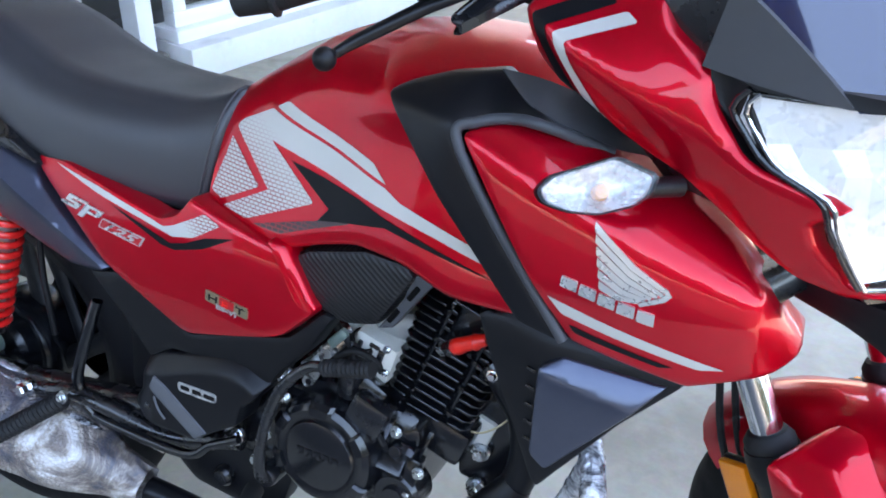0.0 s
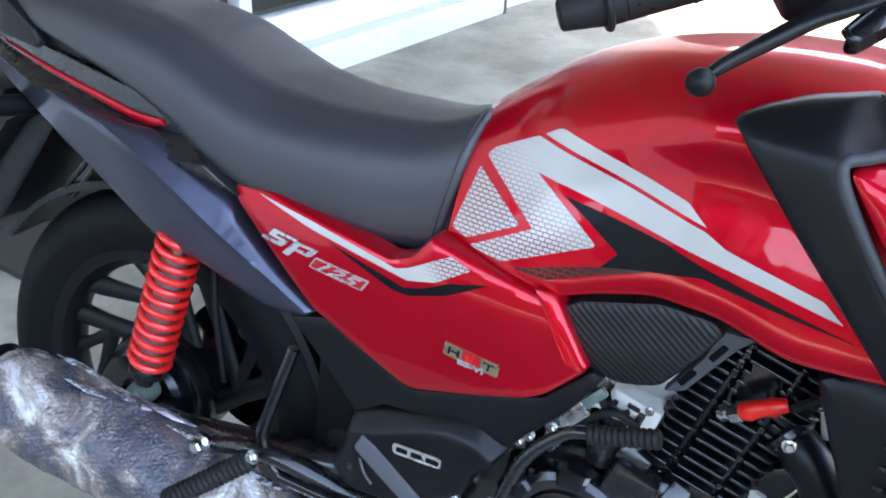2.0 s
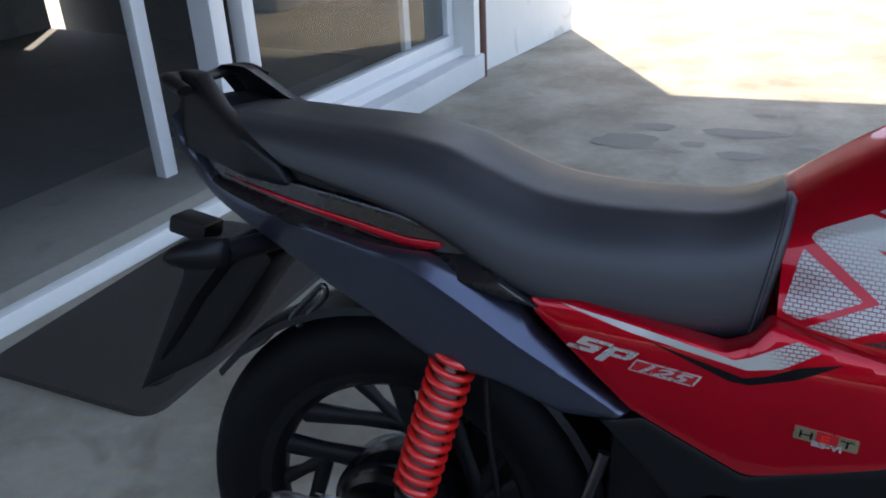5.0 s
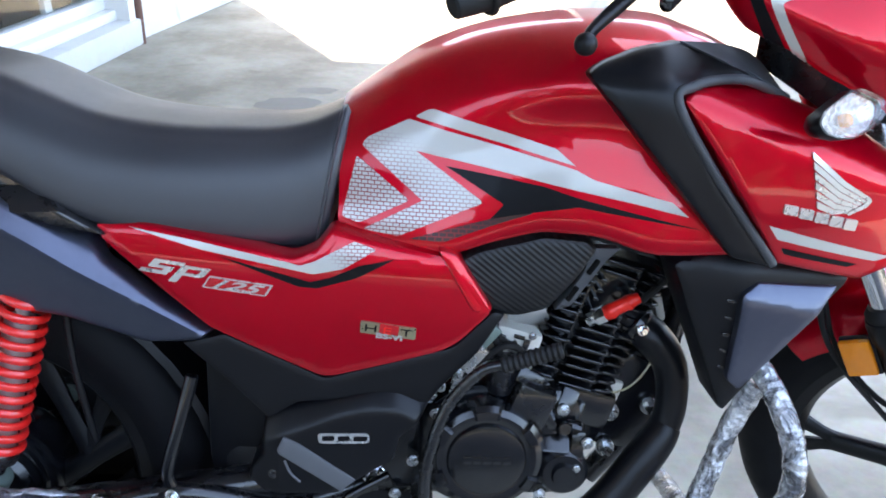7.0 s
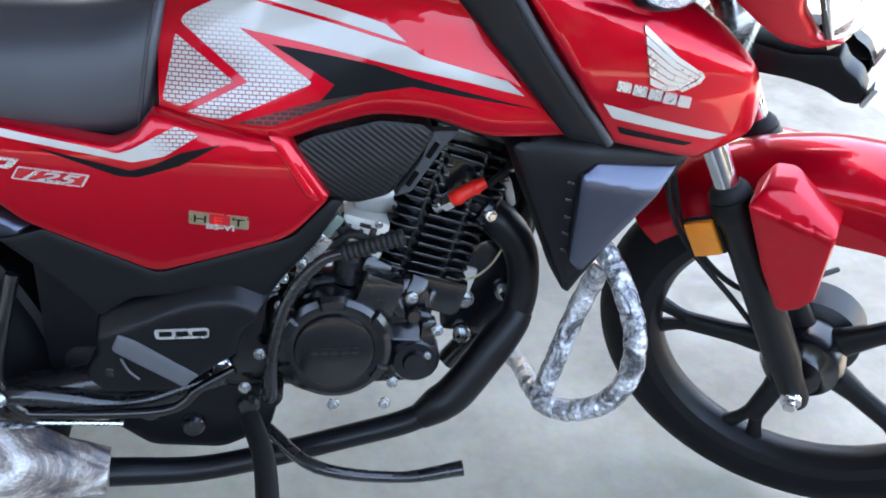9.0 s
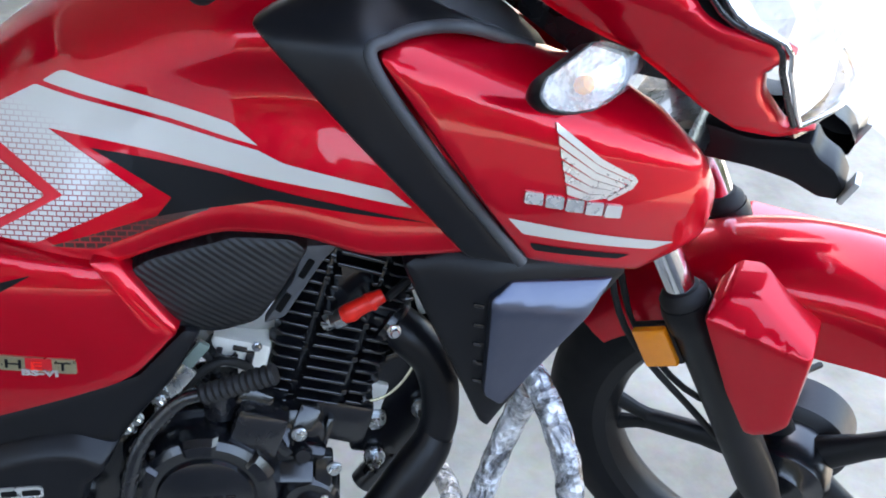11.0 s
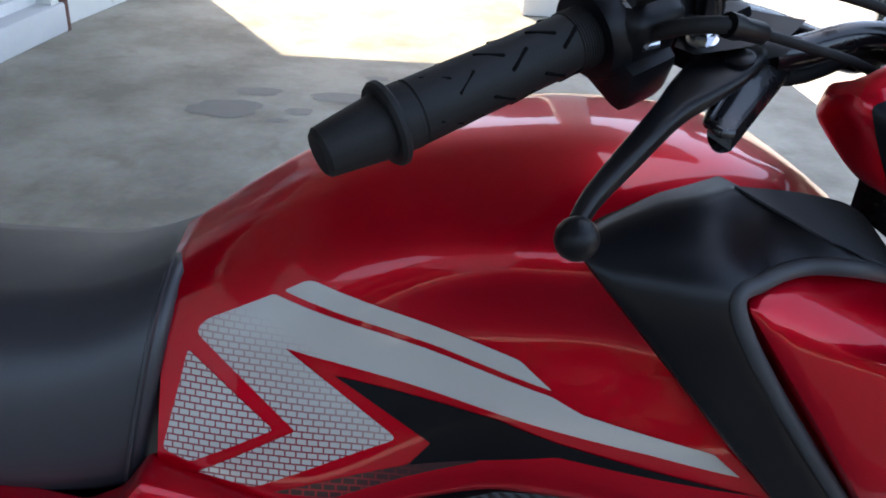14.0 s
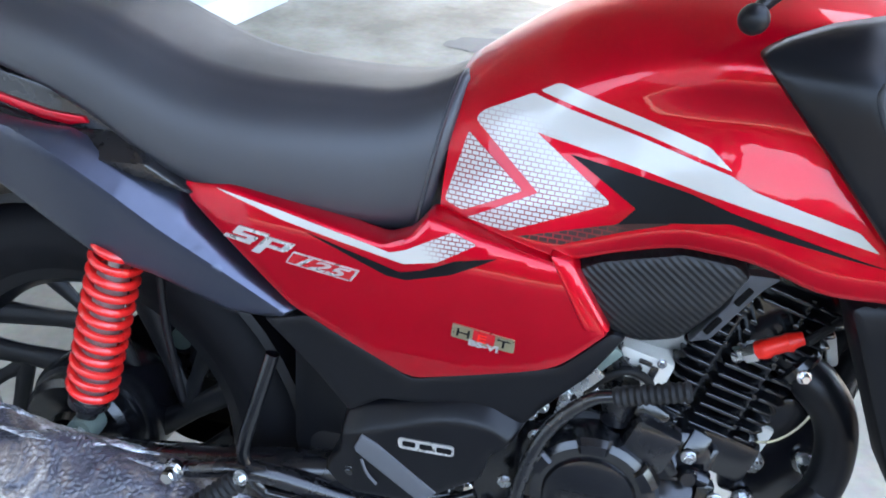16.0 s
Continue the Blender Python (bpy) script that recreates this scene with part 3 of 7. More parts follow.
# door opening: two white jambs, open door leaf edge
door = tagged(new("door_1"), "white door frame standing open to a dim shop", "door", kind="structure")
door.matrix_world = W
for nm, sz, m in (("jamb", (0.10, 0.07, 2.1), pose(-0.05, 1.76, 1.15)), ("leaf", (0.05, 0.06, 2.1), pose(-0.24, 1.62, 1.15)), ("head", (0.10, 2.0, 0.07), pose(-0.05, 0.80, 2.20))):
    block(nm, sz, m, WALU, door, bevel=0.006)
# unseen wall, coloured grey so that the tank reflects less light
setting("wall_shop_upper", (0.22, 6.2, 0.85), W @ pose(-0.09, 0.42, 2.66), UPPER, "unseen wall above the shop front, greyed to darken its reflection")
setting("wall_shop_left", (0.22, 3.4, 2.20), W @ pose(-0.09, -1.98, 1.10), WHITEW, "white wall beside the shop door")
setting("wall_pier", (0.30, 0.06, 2.20), W @ pose(-0.06, 3.51, 1.10), WHITEW, "narrow white reveal beside the window")
setting("wall_white", (0.24, 1.20, 3.05), pose(-0.86, 4.13, FZ + 1.525, 0, 0, -14.5), WHITEW, "scuffed white wall at the end of the shop front", 0.01, "wall")
pipe = lathe("drain_pipe", [(0.0, 0.0), (0.024, 0.0), (0.024, 3.0), (0.0, 3.0)], (0, 0, 0), (0, 0, 1), PIPE, None, n=20)
pipe.matrix_world = pose(-0.865, 3.50, FZ)
tagged(pipe, "rusty brown drain pipe beside the white wall", "pipe")
# dim room behind the glass and the door, its shade put into the colour
setting("floor_shop", (2.6, 6.0, 0.10), W @ pose(-1.86, 0.42, 0.045), DARKROOM, "floor inside the shop, coloured dark as if unlit", 0.0, "floor")
setting("wall_back", (0.1, 6.0, 3.0), W @ pose(-3.2, 0.42, 1.5), DARKROOM, "back wall of the shop, coloured dark as if unlit", 0.0, "wall")
setting("wall_side_1", (3.0, 0.1, 3.0), W @ pose(-1.7, 3.62, 1.5), DARKROOM, "side wall of the shop, coloured dark as if unlit", 0.0, "wall")
setting("wall_side_2", (3.0, 0.1, 3.0), W @ pose(-1.7, -2.72, 1.5), DARKROOM, "side wall of the shop, coloured dark as if unlit", 0.0, "wall")
# roof over the forecourt on a square pillar; unseen, reach set to block sky
setting("ceiling", (6.55, 5.30, 0.16), pose(-2.125, -0.65, 3.11), CEIL, "unseen dark soffit over the forecourt, sized to block sky light")
setting("ceiling_canopy", (7.45, 2.85, 0.14), pose(-1.675, 3.425, 3.10), CEIL, "unseen dark canopy over the forecourt, reaching to the floor's shade edge", 0.0, "ceiling")
setting("pillar_1", (0.34, 0.34, 3.05), pose(1.50, 4.42, FZ + 1.525), WHITEW, "scuffed white square pillar carrying the roof", 0.015, "pillar")
mv, mf, mp = tessellate(fillet([(-0.28, -0.475), (0.28, -0.475), (0.28, 0.475), (-0.28, 0.475)], 0.07, 8), 0.05)
rimmed = [(x, y, 0.007) for x, y in mv] + [(x * 1.012, y * 1.008, -0.007) for x, y in mp]
base = {tuple(np.round(q, 6)): i for i, q in enumerate(mv)}
loop = [base[tuple(np.round(q, 6))] for q in mp]
mat = finish("door_mat", rimmed, [list(f) for f in mf] + [(loop[i], len(mv) + i, len(mv) + (i + 1) % len(mp), loop[(i + 1) % len(mp)]) for i in range(len(mp))], MATM, None, "", smooth=False)
mat.matrix_world = W @ pose(0.37, 1.08, 0.008, 0, 0, 4)
tagged(mat, "worn brown door mat lying before the doorstep", "mat")


def treeline(name, x0, y0, x1, y1, low, high, seed):
    """A far dark line of trees with a ragged top, standing unseen all along one side."""
    n, m = 160, 14
    verts, faces = [], []
    along, out = Vector((x1 - x0, y1 - y0, 0)), Vector((y1 - y0, x0 - x1, 0)).normalized()
    for i in range(n + 1):
        t = i / n
        top = low + (high - low) * (0.5 + 0.5 * noise.noise(Vector((t * 14.0, seed, 0)))) + 0.7 * noise.noise(Vector((t * 70.0, seed, 3.0)))
        for j in range(m + 1):
            h = top * j / m
            p = Vector((x0, y0, -0.1)) + along * t + Vector((0, 0, h))
            p += out * (1.6 * noise.noise(p * 0.55) + 0.7 * noise.noise(p * 1.9))
            verts.append(p)
    for i in range(n):
        for j in range(m):
            k = i * (m + 1) + j
            faces.append((k, k + m + 1, k + m + 2, k + 1))
    ob = finish(name, verts, faces, LEAF, None, smooth=False)
    return tagged(ob, "unseen dark line of trees, added to block low sky", "trees", kind="structure")


LEAF = surface("far_foliage", (0.010, 0.015, 0.007), (0.030, 0.036, 0.016), (0.7, 0.9), 1.5, 0, 0.5, 6, 0.0, 0.2)
# unseen tree lines, added to block low sky and darken the paint's reflections
treeline("backdrop_trees", -40, -17, -3, -16, 5.5, 8.0, 3.0)
treeline("backdrop_trees", -3.5, -16, 45, -15, 3.5, 6.5, 2.0)
treeline("backdrop_trees", 34, -30, 30, 45, 2.0, 6.0, 5.0)
treeline("backdrop_trees", 40, 34, -40, 30, 9.0, 14.0, 8.0)


# ---- the motorcycle: an empty at its base, leaning on its side stand ----
LEAN = 10.0
bike = new("motorcycle")
bike.matrix_world = pose(0, 0, 0, -LEAN, 0, 0) @ Matrix.Translation((0, 0.0663, 0))
tagged(bike, "red and black commuter motorcycle leaning on its side stand", "motorcycle")



def ramp(v, k=0.006):
    """A soft corner: nought below, rising one for one above."""
    return 0.5 * (v + np.sqrt(v * v + k * k)) - 0.0


# tank
tank_top = curve((0.425, 0.818), (0.47, 0.850), (0.51, 0.876), (0.565, 0.900), (0.64, 0.918), (0.72, 0.926), (0.80, 0.920), (0.86, 0.895), (0.92, 0.835))
tank_low = curve((0.425, 0.688), (0.47, 0.677), (0.54, 0.664), (0.60, 0.682), (0.655, 0.697), (0.70, 0.696), (0.77, 0.680), (0.92, 0.690))
tank_wide = curve((0.425, 0.120), (0.47, 0.134), (0.51, 0.143), (0.60, 0.150), (0.68, 0.168), (0.79, 0.182), (0.86, 0.180), (0.92, 0.150))
REAR_W = curve((0, 1.0), (0.15, 0.955), (0.42, 0.83), (0.65, 0.735), (0.83, 0.58), (0.95, 0.31), (1.0, 0.0))
FRONT_W = curve((0, 1.0), (0.15, 0.985), (0.34, 0.945), (0.46, 0.908), (0.55, 0.908), (0.66, 0.957), (0.77, 0.890), (0.90, 0.64), (0.97, 0.35), (1.0, 0.0))
tank_mix = curve((0.5, 0.0), (0.66, 1.0))


def tank_ring(x):
    b, t, w, k = float(tank_low(x)), float(tank_top(x)), float(tank_wide(x)), float(tank_mix(x))
    half = [(w * 0.70, b + 0.012), (w * 0.93, b - 0.001), (w * 0.985, b + 0.002)]
    for u in (0.03, 0.09, 0.15, 0.22, 0.30, 0.38, 0.46, 0.53, 0.60, 0.67, 0.74, 0.80, 0.85, 0.89, 0.925, 0.955, 0.978, 0.993):
        half.append((w * ((1 - k) * float(REAR_W(u)) + k * float(FRONT_W(u))), b + (t - b) * u))
    half.append((0.0, t))
    ring = [(x, -y, z) for y, z in half] + [(x, y, z) for y, z in half[-2::-1]]
    return ring


tank = loft("fuel_tank", [tank_ring(x) for x in np.linspace(0.425, 0.92, 46)], RED, bike, "glossy candy red fuel tank", sharp=60)

# seat
seat_top = curve((-0.315, 0.835), (-0.29, 0.858), (-0.24, 0.868), (-0.125, 0.862), (0.0, 0.853), (0.05, 0.842), (0.10, 0.822), (0.16, 0.800), (0.23, 0.790), (0.32, 0.789), (0.375, 0.800), (0.41, 0.820))
seat_low = curve((-0.315, 0.828), (-0.25, 0.832), (-0.124, 0.800), (0.074, 0.730), (0.13, 0.696), (0.17, 0.680), (0.28, 0.664), (0.36, 0.655), (0.41, 0.655))
seat_wide = curve((-0.315, 0.045), (-0.28, 0.088), (-0.2, 0.108), (-0.1, 0.120), (0.05, 0.128), (0.15, 0.132), (0.28, 0.126), (0.36, 0.116), (0.41, 0.108))
seat_slant = curve((0.15, 0.0), (0.30, 0.012), (0.41, 0.030))
SEAT_W = curve((0, 0.90), (0.06, 0.985), (0.2, 1.0), (0.45, 0.975), (0.68, 0.91), (0.84, 0.80), (0.93, 0.66), (0.98, 0.45), (1.0, 0.0))


def seat_ring(x, shrink=1.0):
    b, t, w, s = float(seat_low(x)), float(seat_top(x)), float(seat_wide(x)), float(seat_slant(x))
    mid = 0.5 * (b + t)
    half = []
    for u in (0.0, 0.03, 0.07, 0.14, 0.24, 0.36, 0.48, 0.58, 0.67, 0.75, 0.82, 0.88, 0.925, 0.955, 0.978, 0.992, 1.0):
        half.append((w * float(SEAT_W(u)) * shrink, mid + (b + (t - b) * u - mid) * shrink, u))
    return [(x + s * u, -y, z) for y, z, u in half] + [(x + s * u, y, z) for y, z, u in half[-2::-1]]


rings = [seat_ring(-0.3165, 0.5)] + [seat_ring(x) for x in np.linspace(-0.315, 0.402, 56)]
for dx, k in ((0.004, 0.985), (0.0065, 0.955), (0.008, 0.90)):
    r0 = seat_ring(0.402, k)
    rings.append([(x + dx, y, z) for x, y, z in r0])
seat = loft("seat", rings, VINYL, bike, "long black grained vinyl seat", sharp=70)
seam = [(x + 0.001, y * 1.006, z) for x, y, z in seat_ring(0.398, 1.0)][2:15]
tube("piping", seam, 0.0022, VINYL, seat, n=6, straight=True)

# side panels
panel_bulge = curve((0.17, 0.137), (0.25, 0.146), (0.40, 0.155), (0.52, 0.160), (0.60, 0.156))


def panel_wide(x, z):
    ridge = ramp(z - (0.655 - 0.05 * (x - 0.42)), 0.012) / 0.05
    low = np.clip((0.60 - z) / 0.09, 0, 1)
    return panel_bulge(x) - 0.012 * ridge - 0.008 * low ** 2


PANEL = [(0.164, 0.688), (0.215, 0.691), (0.285, 0.678), (0.378, 0.660), (0.402, 0.670), (0.420, 0.694), (0.47, 0.682), (0.542, 0.668, 0.004), (0.556, 0.666, 0.004), (0.598, 0.602), (0.556, 0.558, 0.02), (0.412, 0.514, 0.015), (0.284, 0.574), (0.170, 0.670)]
side_panel = sheet("side_panel", PANEL, panel_wide, RED, bike, "glossy red side panel with stripes", edge=0.007, depth=0.025)
sheet("side_panel", PANEL, panel_wide, RED, bike, "glossy red side panel with stripes", edge=0.007, depth=0.025, sign=1)
# bright turned-out front flange of the panel
sheet("flange", [(0.534, 0.676), (0.557, 0.670), (0.600, 0.603), (0.575, 0.604)], lambda x, z: 0.1615 - 0.45 * ramp(x - (0.536 + 0.60 * (0.672 - z)), 0.004), RED, side_panel, "bright turned-out front flange", edge=0.004, depth=0.02, h=0.005)

# grey rear cowls
tail_bulge = curve((-0.33, 0.085), (-0.25, 0.112), (-0.15, 0.136), (-0.04, 0.158), (0.05, 0.172), (0.10, 0.168), (0.20, 0.155), (0.29, 0.143))
tail_crease = curve((-0.33, 0.86), (-0.26, 0.792), (-0.128, 0.754), (-0.036, 0.737), (0.045, 0.712), (0.099, 0.679), (0.153, 0.641), (0.207, 0.607), (0.285, 0.557))
insert_wide = curve((-0.33, 0.07), (-0.25, 0.10), (-0.15, 0.118), (-0.02, 0.124), (0.07, 0.121), (0.18, 0.110))
stripe_low = curve((-0.26, 0.795), (-0.194, 0.780), (-0.1325, 0.7645), (-0.044, 0.744), (0.015, 0.729), (0.06, 0.726))


def tail_wide(x, z):
    crease = tail_crease(x)
    up = ramp(z - crease, 0.003)
    dn = ramp(crease - z, 0.004)
    return tail_bulge(x) - 1.1 * up - 0.35 * dn


def ledge_wide(x, z):
    """The black strip under the seat, turned out into a ledge below the red line."""
    return insert_wide(x) + 1.6 * np.clip(stripe_low(x) - 0.002 - z, 0, 0.02)


TAIL = [(0.046, 0.7265, 0.002), (0.079, 0.711), (0.111, 0.697), (0.156, 0.672), (0.173, 0.647), (0.236, 0.598), (0.288, 0.566, 0.004), (0.272, 0.556), (0.250, 0.552), (0.211, 0.549), (0.128, 0.578), (0.062, 0.586), (0.022, 0.607), (-0.056, 0.650), (-0.114, 0.680), (-0.182, 0.720), (-0.262, 0.763), (-0.322, 0.812), (-0.330, 0.845), (-0.322, 0.868), (-0.252, 0.787), (-0.122, 0.750), (-0.030, 0.733)]
for sg in (-1, 1):
    sheet("tail_cowl", TAIL, tail_wide, GREY, bike, "dark blue-grey metallic tail cowl", r=0.004, edge=0.005, depth=0.02, sign=sg, lines=[crease_line(tail_crease, 0.0, 0.284, 24)])
    sheet("tail_insert", [(-0.312, 0.868), (-0.25, 0.822), (-0.16, 0.797), (-0.08, 0.784), (0.0, 0.768), (0.065, 0.748), (0.10, 0.726), (0.18, 0.676), (0.12, 0.690), (0.075, 0.706), (0.052, 0.720), (-0.030, 0.729), (-0.122, 0.745), (-0.252, 0.782)],
          ledge_wide, GLOSSB, bike, "glossy black ledge under the seat", edge=0.003, depth=0.03, h=0.005, sign=sg, lines=[crease_line(lambda x: stripe_low(x) - 0.002, -0.25, 0.055)])
    sheet("tail_stripe", [(-0.235, 0.793, 0.001), (-0.1318, 0.7715), (-0.0438, 0.7535), (0.016, 0.740), (0.056, 0.7375), (0.060, 0.7310), (0.040, 0.7270), (0.010, 0.7300), (-0.0444, 0.7450), (-0.1325, 0.7660), (-0.20, 0.784)],
          lambda x, z: insert_wide(x) + 0.004, RED, bike, "thin red strip under the seat", r=0.001, edge=0.002, depth=0.008, h=0.005, sign=sg)
# closing tail piece between the cowls
loft("tail_cap", [[(-0.318, -0.075, 0.85), (-0.318, 0.075, 0.85), (-0.318, 0.07, 0.875), (-0.318, -0.07, 0.875)],
                  [(-0.30, -0.085, 0.80), (-0.30, 0.085, 0.80), (-0.29, 0.08, 0.872), (-0.29, -0.08, 0.872)],
                  [(-0.1, -0.12, 0.69), (-0.1, 0.12, 0.69), (-0.1, 0.11, 0.80), (-0.1, -0.11, 0.80)],
                  [(0.12, -0.12, 0.62), (0.12, 0.12, 0.62), (0.12, 0.11, 0.72), (0.12, -0.11, 0.72)]], BLACK, bike)

block("battery_box", (0.17, 0.18, 0.24), pose(0.345, 0, 0.47), BLACK, bike, bevel=0.02)
# black lower frame cover beneath the side panel
COVER = [(0.250, 0.553), (0.290, 0.563), (0.300, 0.566), (0.412, 0.512), (0.556, 0.554), (0.600, 0.600), (0.615, 0.596), (0.585, 0.545), (0.545, 0.500), (0.530, 0.478), (0.490, 0.486), (0.38, 0.478), (0.345, 0.455), (0.305, 0.500)]
sheet("frame_cover", COVER, lambda x, z: 0.140 + 0.0 * x + 0.04 * np.clip(z - 0.52, -0.05, 0.05), BLACK, bike, "matt black frame side cover", edge=0.006, depth=0.03)
# lower cover with its stepped face
ESP = [(0.3394, 0.4568), (0.361, 0.469), (0.4734, 0.500), (0.497, 0.4985), (0.533, 0.481), (0.515, 0.455), (0.500, 0.443), (0.492, 0.412), (0.461, 0.3914), (0.4255, 0.3656), (0.340, 0.3637), (0.3195, 0.377), (0.3225, 0.392), (0.3367, 0.412)]
esp_line = curve((0.33, 0.432), (0.368, 0.4446), (0.473, 0.4777), (0.497, 0.4758), (0.535, 0.452))


def esp_wide(x, z):
    top = ramp(z - esp_line(x), 0.003)
    left = ramp(0.358 - x, 0.003)
    return 0.152 - 0.75 * top - 0.35 * left


sprocket_cover = sheet("sprocket_cover", ESP, esp_wide, SATIN, bike, "satin black stepped cover with a badge", r=0.004, edge=0.005, depth=0.04, h=0.005, lines=[crease_line(esp_line, 0.358, 0.53), [(0.358, 0.372), (0.358, 0.4405)]])
sheet("cover_facet", [(0.3645, 0.442, 0.002), (0.381, 0.4345), (0.448, 0.3863, 0.002), (0.4304, 0.3708, 0.002), (0.355, 0.422)], lambda x, z: esp_wide(x, z) + 0.0025, GREYP, sprocket_cover, "rough grey slanted facet", edge=0.002, depth=0.005, h=0.006)
tube("cover_groove", [(0.3655, -0.1545, 0.412), (0.372, -0.1545, 0.396), (0.383, -0.1545, 0.384)], 0.0016, GREYP, sprocket_cover, n=6)

# shroud: black V trim, red wing, lower duct
trim_x = curve((0.66, 0.178), (0.70, 0.190), (0.76, 0.206), (0.90, 0.206), (1.0, 0.19))
trim_lean = curve((0.68, 1.5), (0.776, 1.45), (0.819, 0.62), (0.90, 0.5))


def trim_wide(x, z):
    return trim_x(x) - trim_lean(x) * ramp(z - (0.864 - 0.35 * ramp(x - 0.755)), 0.010) - 0.06 * ramp(0.84 - z) - 0.5 * ramp(x - 0.90)


TRIM = [(0.676, 0.866, 0.010), (0.683, 0.872, 0.006), (0.6945, 0.8788), (0.7284, 0.8912), (0.774, 0.900, 0.004), (0.819, 0.881, 0.003), (0.845, 0.868), (0.826, 0.8695), (0.800, 0.869, 0.008), (0.773, 0.861, 0.014), (0.757, 0.847, 0.010), (0.8122, 0.764), (0.882, 0.677), (0.838, 0.686)]
for sg in (-1, 1):
    trim_part = sheet("tank_trim", TRIM, trim_wide, SATIN, bike, "satin black trim angled over the tank side", edge=0.004, depth=0.035, h=0.006, sign=sg)
    trim = trim_part if sg < 0 else trim
    # upper facet of the trim, running forward and down under the bars
    a, b = [(0.774, 0.142, 0.9000), (0.815, 0.150, 0.8990), (0.855, 0.139, 0.8870), (0.905, 0.100, 0.8500)], [(0.818, 0.1815, 0.8800), (0.846, 0.179, 0.8700), (0.880, 0.150, 0.8540), (0.915, 0.106, 0.8360)]
    rows = []
    for p, q in zip(spline(a, 6), spline(b, 6)):
        rows.append([Vector((p[0] + (q[0] - p[0]) * k / 5, sg * (p[1] + (q[1] - p[1]) * k / 5 + 0.004 * math.sin(math.pi * k / 5)), p[2] + (q[2] - p[2]) * k / 5)) for k in range(6)])
    # grey lighter than the trim imitates sky light on this facet
    loft("trim_facet", [r + [v + Vector((0, -sg * 0.004, -0.012)) for v in r[::-1]] for r in rows], GARNISH, trim_part, "upper facet of the trim, greyed as if lit by sky", sharp=45)
# raised grey rim along the inner edge of the trim
rim_path = [(0.888, 0.8475), (0.835, 0.8665), (0.803, 0.8665), (0.776, 0.8600), (0.7605, 0.8465), (0.800, 0.785), (0.8835, 0.680)]
tube("trim_rim", [(x, -float(trim_wide(np.array(min(x, 0.81)), np.array(z))) + 0.0015 + 0.9 * max(0.0, x - 0.835) * (z > 0.8), z) for x, z in rim_path], 0.0052, GARNISH, trim, n=10, steps=10)

wing_x = curve((0.75, 0.203), (0.82, 0.212), (0.90, 0.213), (0.96, 0.207), (1.01, 0.195), (1.05, 0.180), (1.08, 0.160), (1.11, 0.130))


def wing_wide(x, z):
    fold = 0.842 - 0.35 * (x - 0.80)
    up = ramp(z - fold, 0.009)
    dn = ramp(0.735 - z, 0.010)
    return wing_x(x) - 1.2 * up - 0.38 * dn - 0.9 * ramp(x - (1.052 + 0.3 * (0.70 - z)), 0.008)


WING = [(0.764, 0.848, 0.008), (0.777, 0.856), (0.831, 0.870, 0.004), (0.886, 0.849), (0.960, 0.824), (1.002, 0.799), (1.038, 0.764), (1.079, 0.709, 0.006), (1.078, 0.694, 0.006), (1.066, 0.685), (0.994, 0.656, 0.004), (0.889, 0.680, 0.004)]
wing = sheet("shroud", WING, wing_wide, RED, bike, "glossy red tank shroud with silver emblem", edge=0.005, depth=0.05, h=0.007, lines=[crease_line(lambda x: 0.842 - 0.35 * (x - 0.80), 0.77, 1.01), [(1.058, 0.68), (1.037, 0.75)]])
sheet("shroud", WING, wing_wide, RED, bike, "glossy red tank shroud with silver emblem", edge=0.005, depth=0.05, h=0.007, lines=[crease_line(lambda x: 0.842 - 0.35 * (x - 0.80), 0.77, 1.01), [(1.058, 0.68), (1.037, 0.75)]], sign=1)


def duct_wide(x, z):
    return 0.166 + 0.16 * ramp(x - 0.80) - 0.34 * ramp(x - 0.865, 0.008) - 0.14 * ramp(0.64 - z) - 0.7 * ramp(z - (0.668 - 0.09 * (x - 0.84)), 0.006)


DUCT = [(0.788, 0.668), (0.84, 0.690), (0.890, 0.684), (0.980, 0.661), (0.994, 0.653, 0.003), (0.990, 0.644, 0.003), (0.944, 0.589), (0.884, 0.500), (0.874, 0.484, 0.004), (0.866, 0.490, 0.004), (0.839, 0.552), (0.812, 0.612)]
for sg in (-1, 1):
    duct = sheet("lower_duct", DUCT, duct_wide, BLACK, bike, "matt black duct below the shroud", edge=0.006, depth=0.06, sign=sg, lines=[crease_line(lambda x: 0.668 - 0.09 * (x - 0.84), 0.80, 0.98)])
    VANE = [(0.8625, 0.640, 0.003), (0.882, 0.6535, 0.003), (0.979, 0.645, 0.003), (0.9545, 0.6155), (0.905, 0.550), (0.8815, 0.5185), (0.8635, 0.534)]
    sheet("duct_vane", VANE, lambda x, z: 0.186 - 0.10 * ramp(x - 0.865) - 0.16 * ramp(0.63 - z) - 0.5 * ramp(z - (0.637 - 0.236 * (x - 0.8635)), 0.003), GREY, duct, "blue-grey metallic duct vane", edge=0.003, depth=0.014, sign=sg, lines=[crease_line(lambda x: 0.637 - 0.236 * (x - 0.8635), 0.864, 0.955)])
    if sg < 0:
        for i in range(5):
            z = 0.630 - 0.021 * i
            block("slit", (0.010, 0.004, 0.0035), pose(0.854 + 0.0012 * i, -float(duct_wide(np.array(0.854), np.array(z))) - 0.001, z, 0, 14, 0), GLOSSB, duct, bevel=0.001)

skin = surface_tree([tank, side_panel, trim, wing])

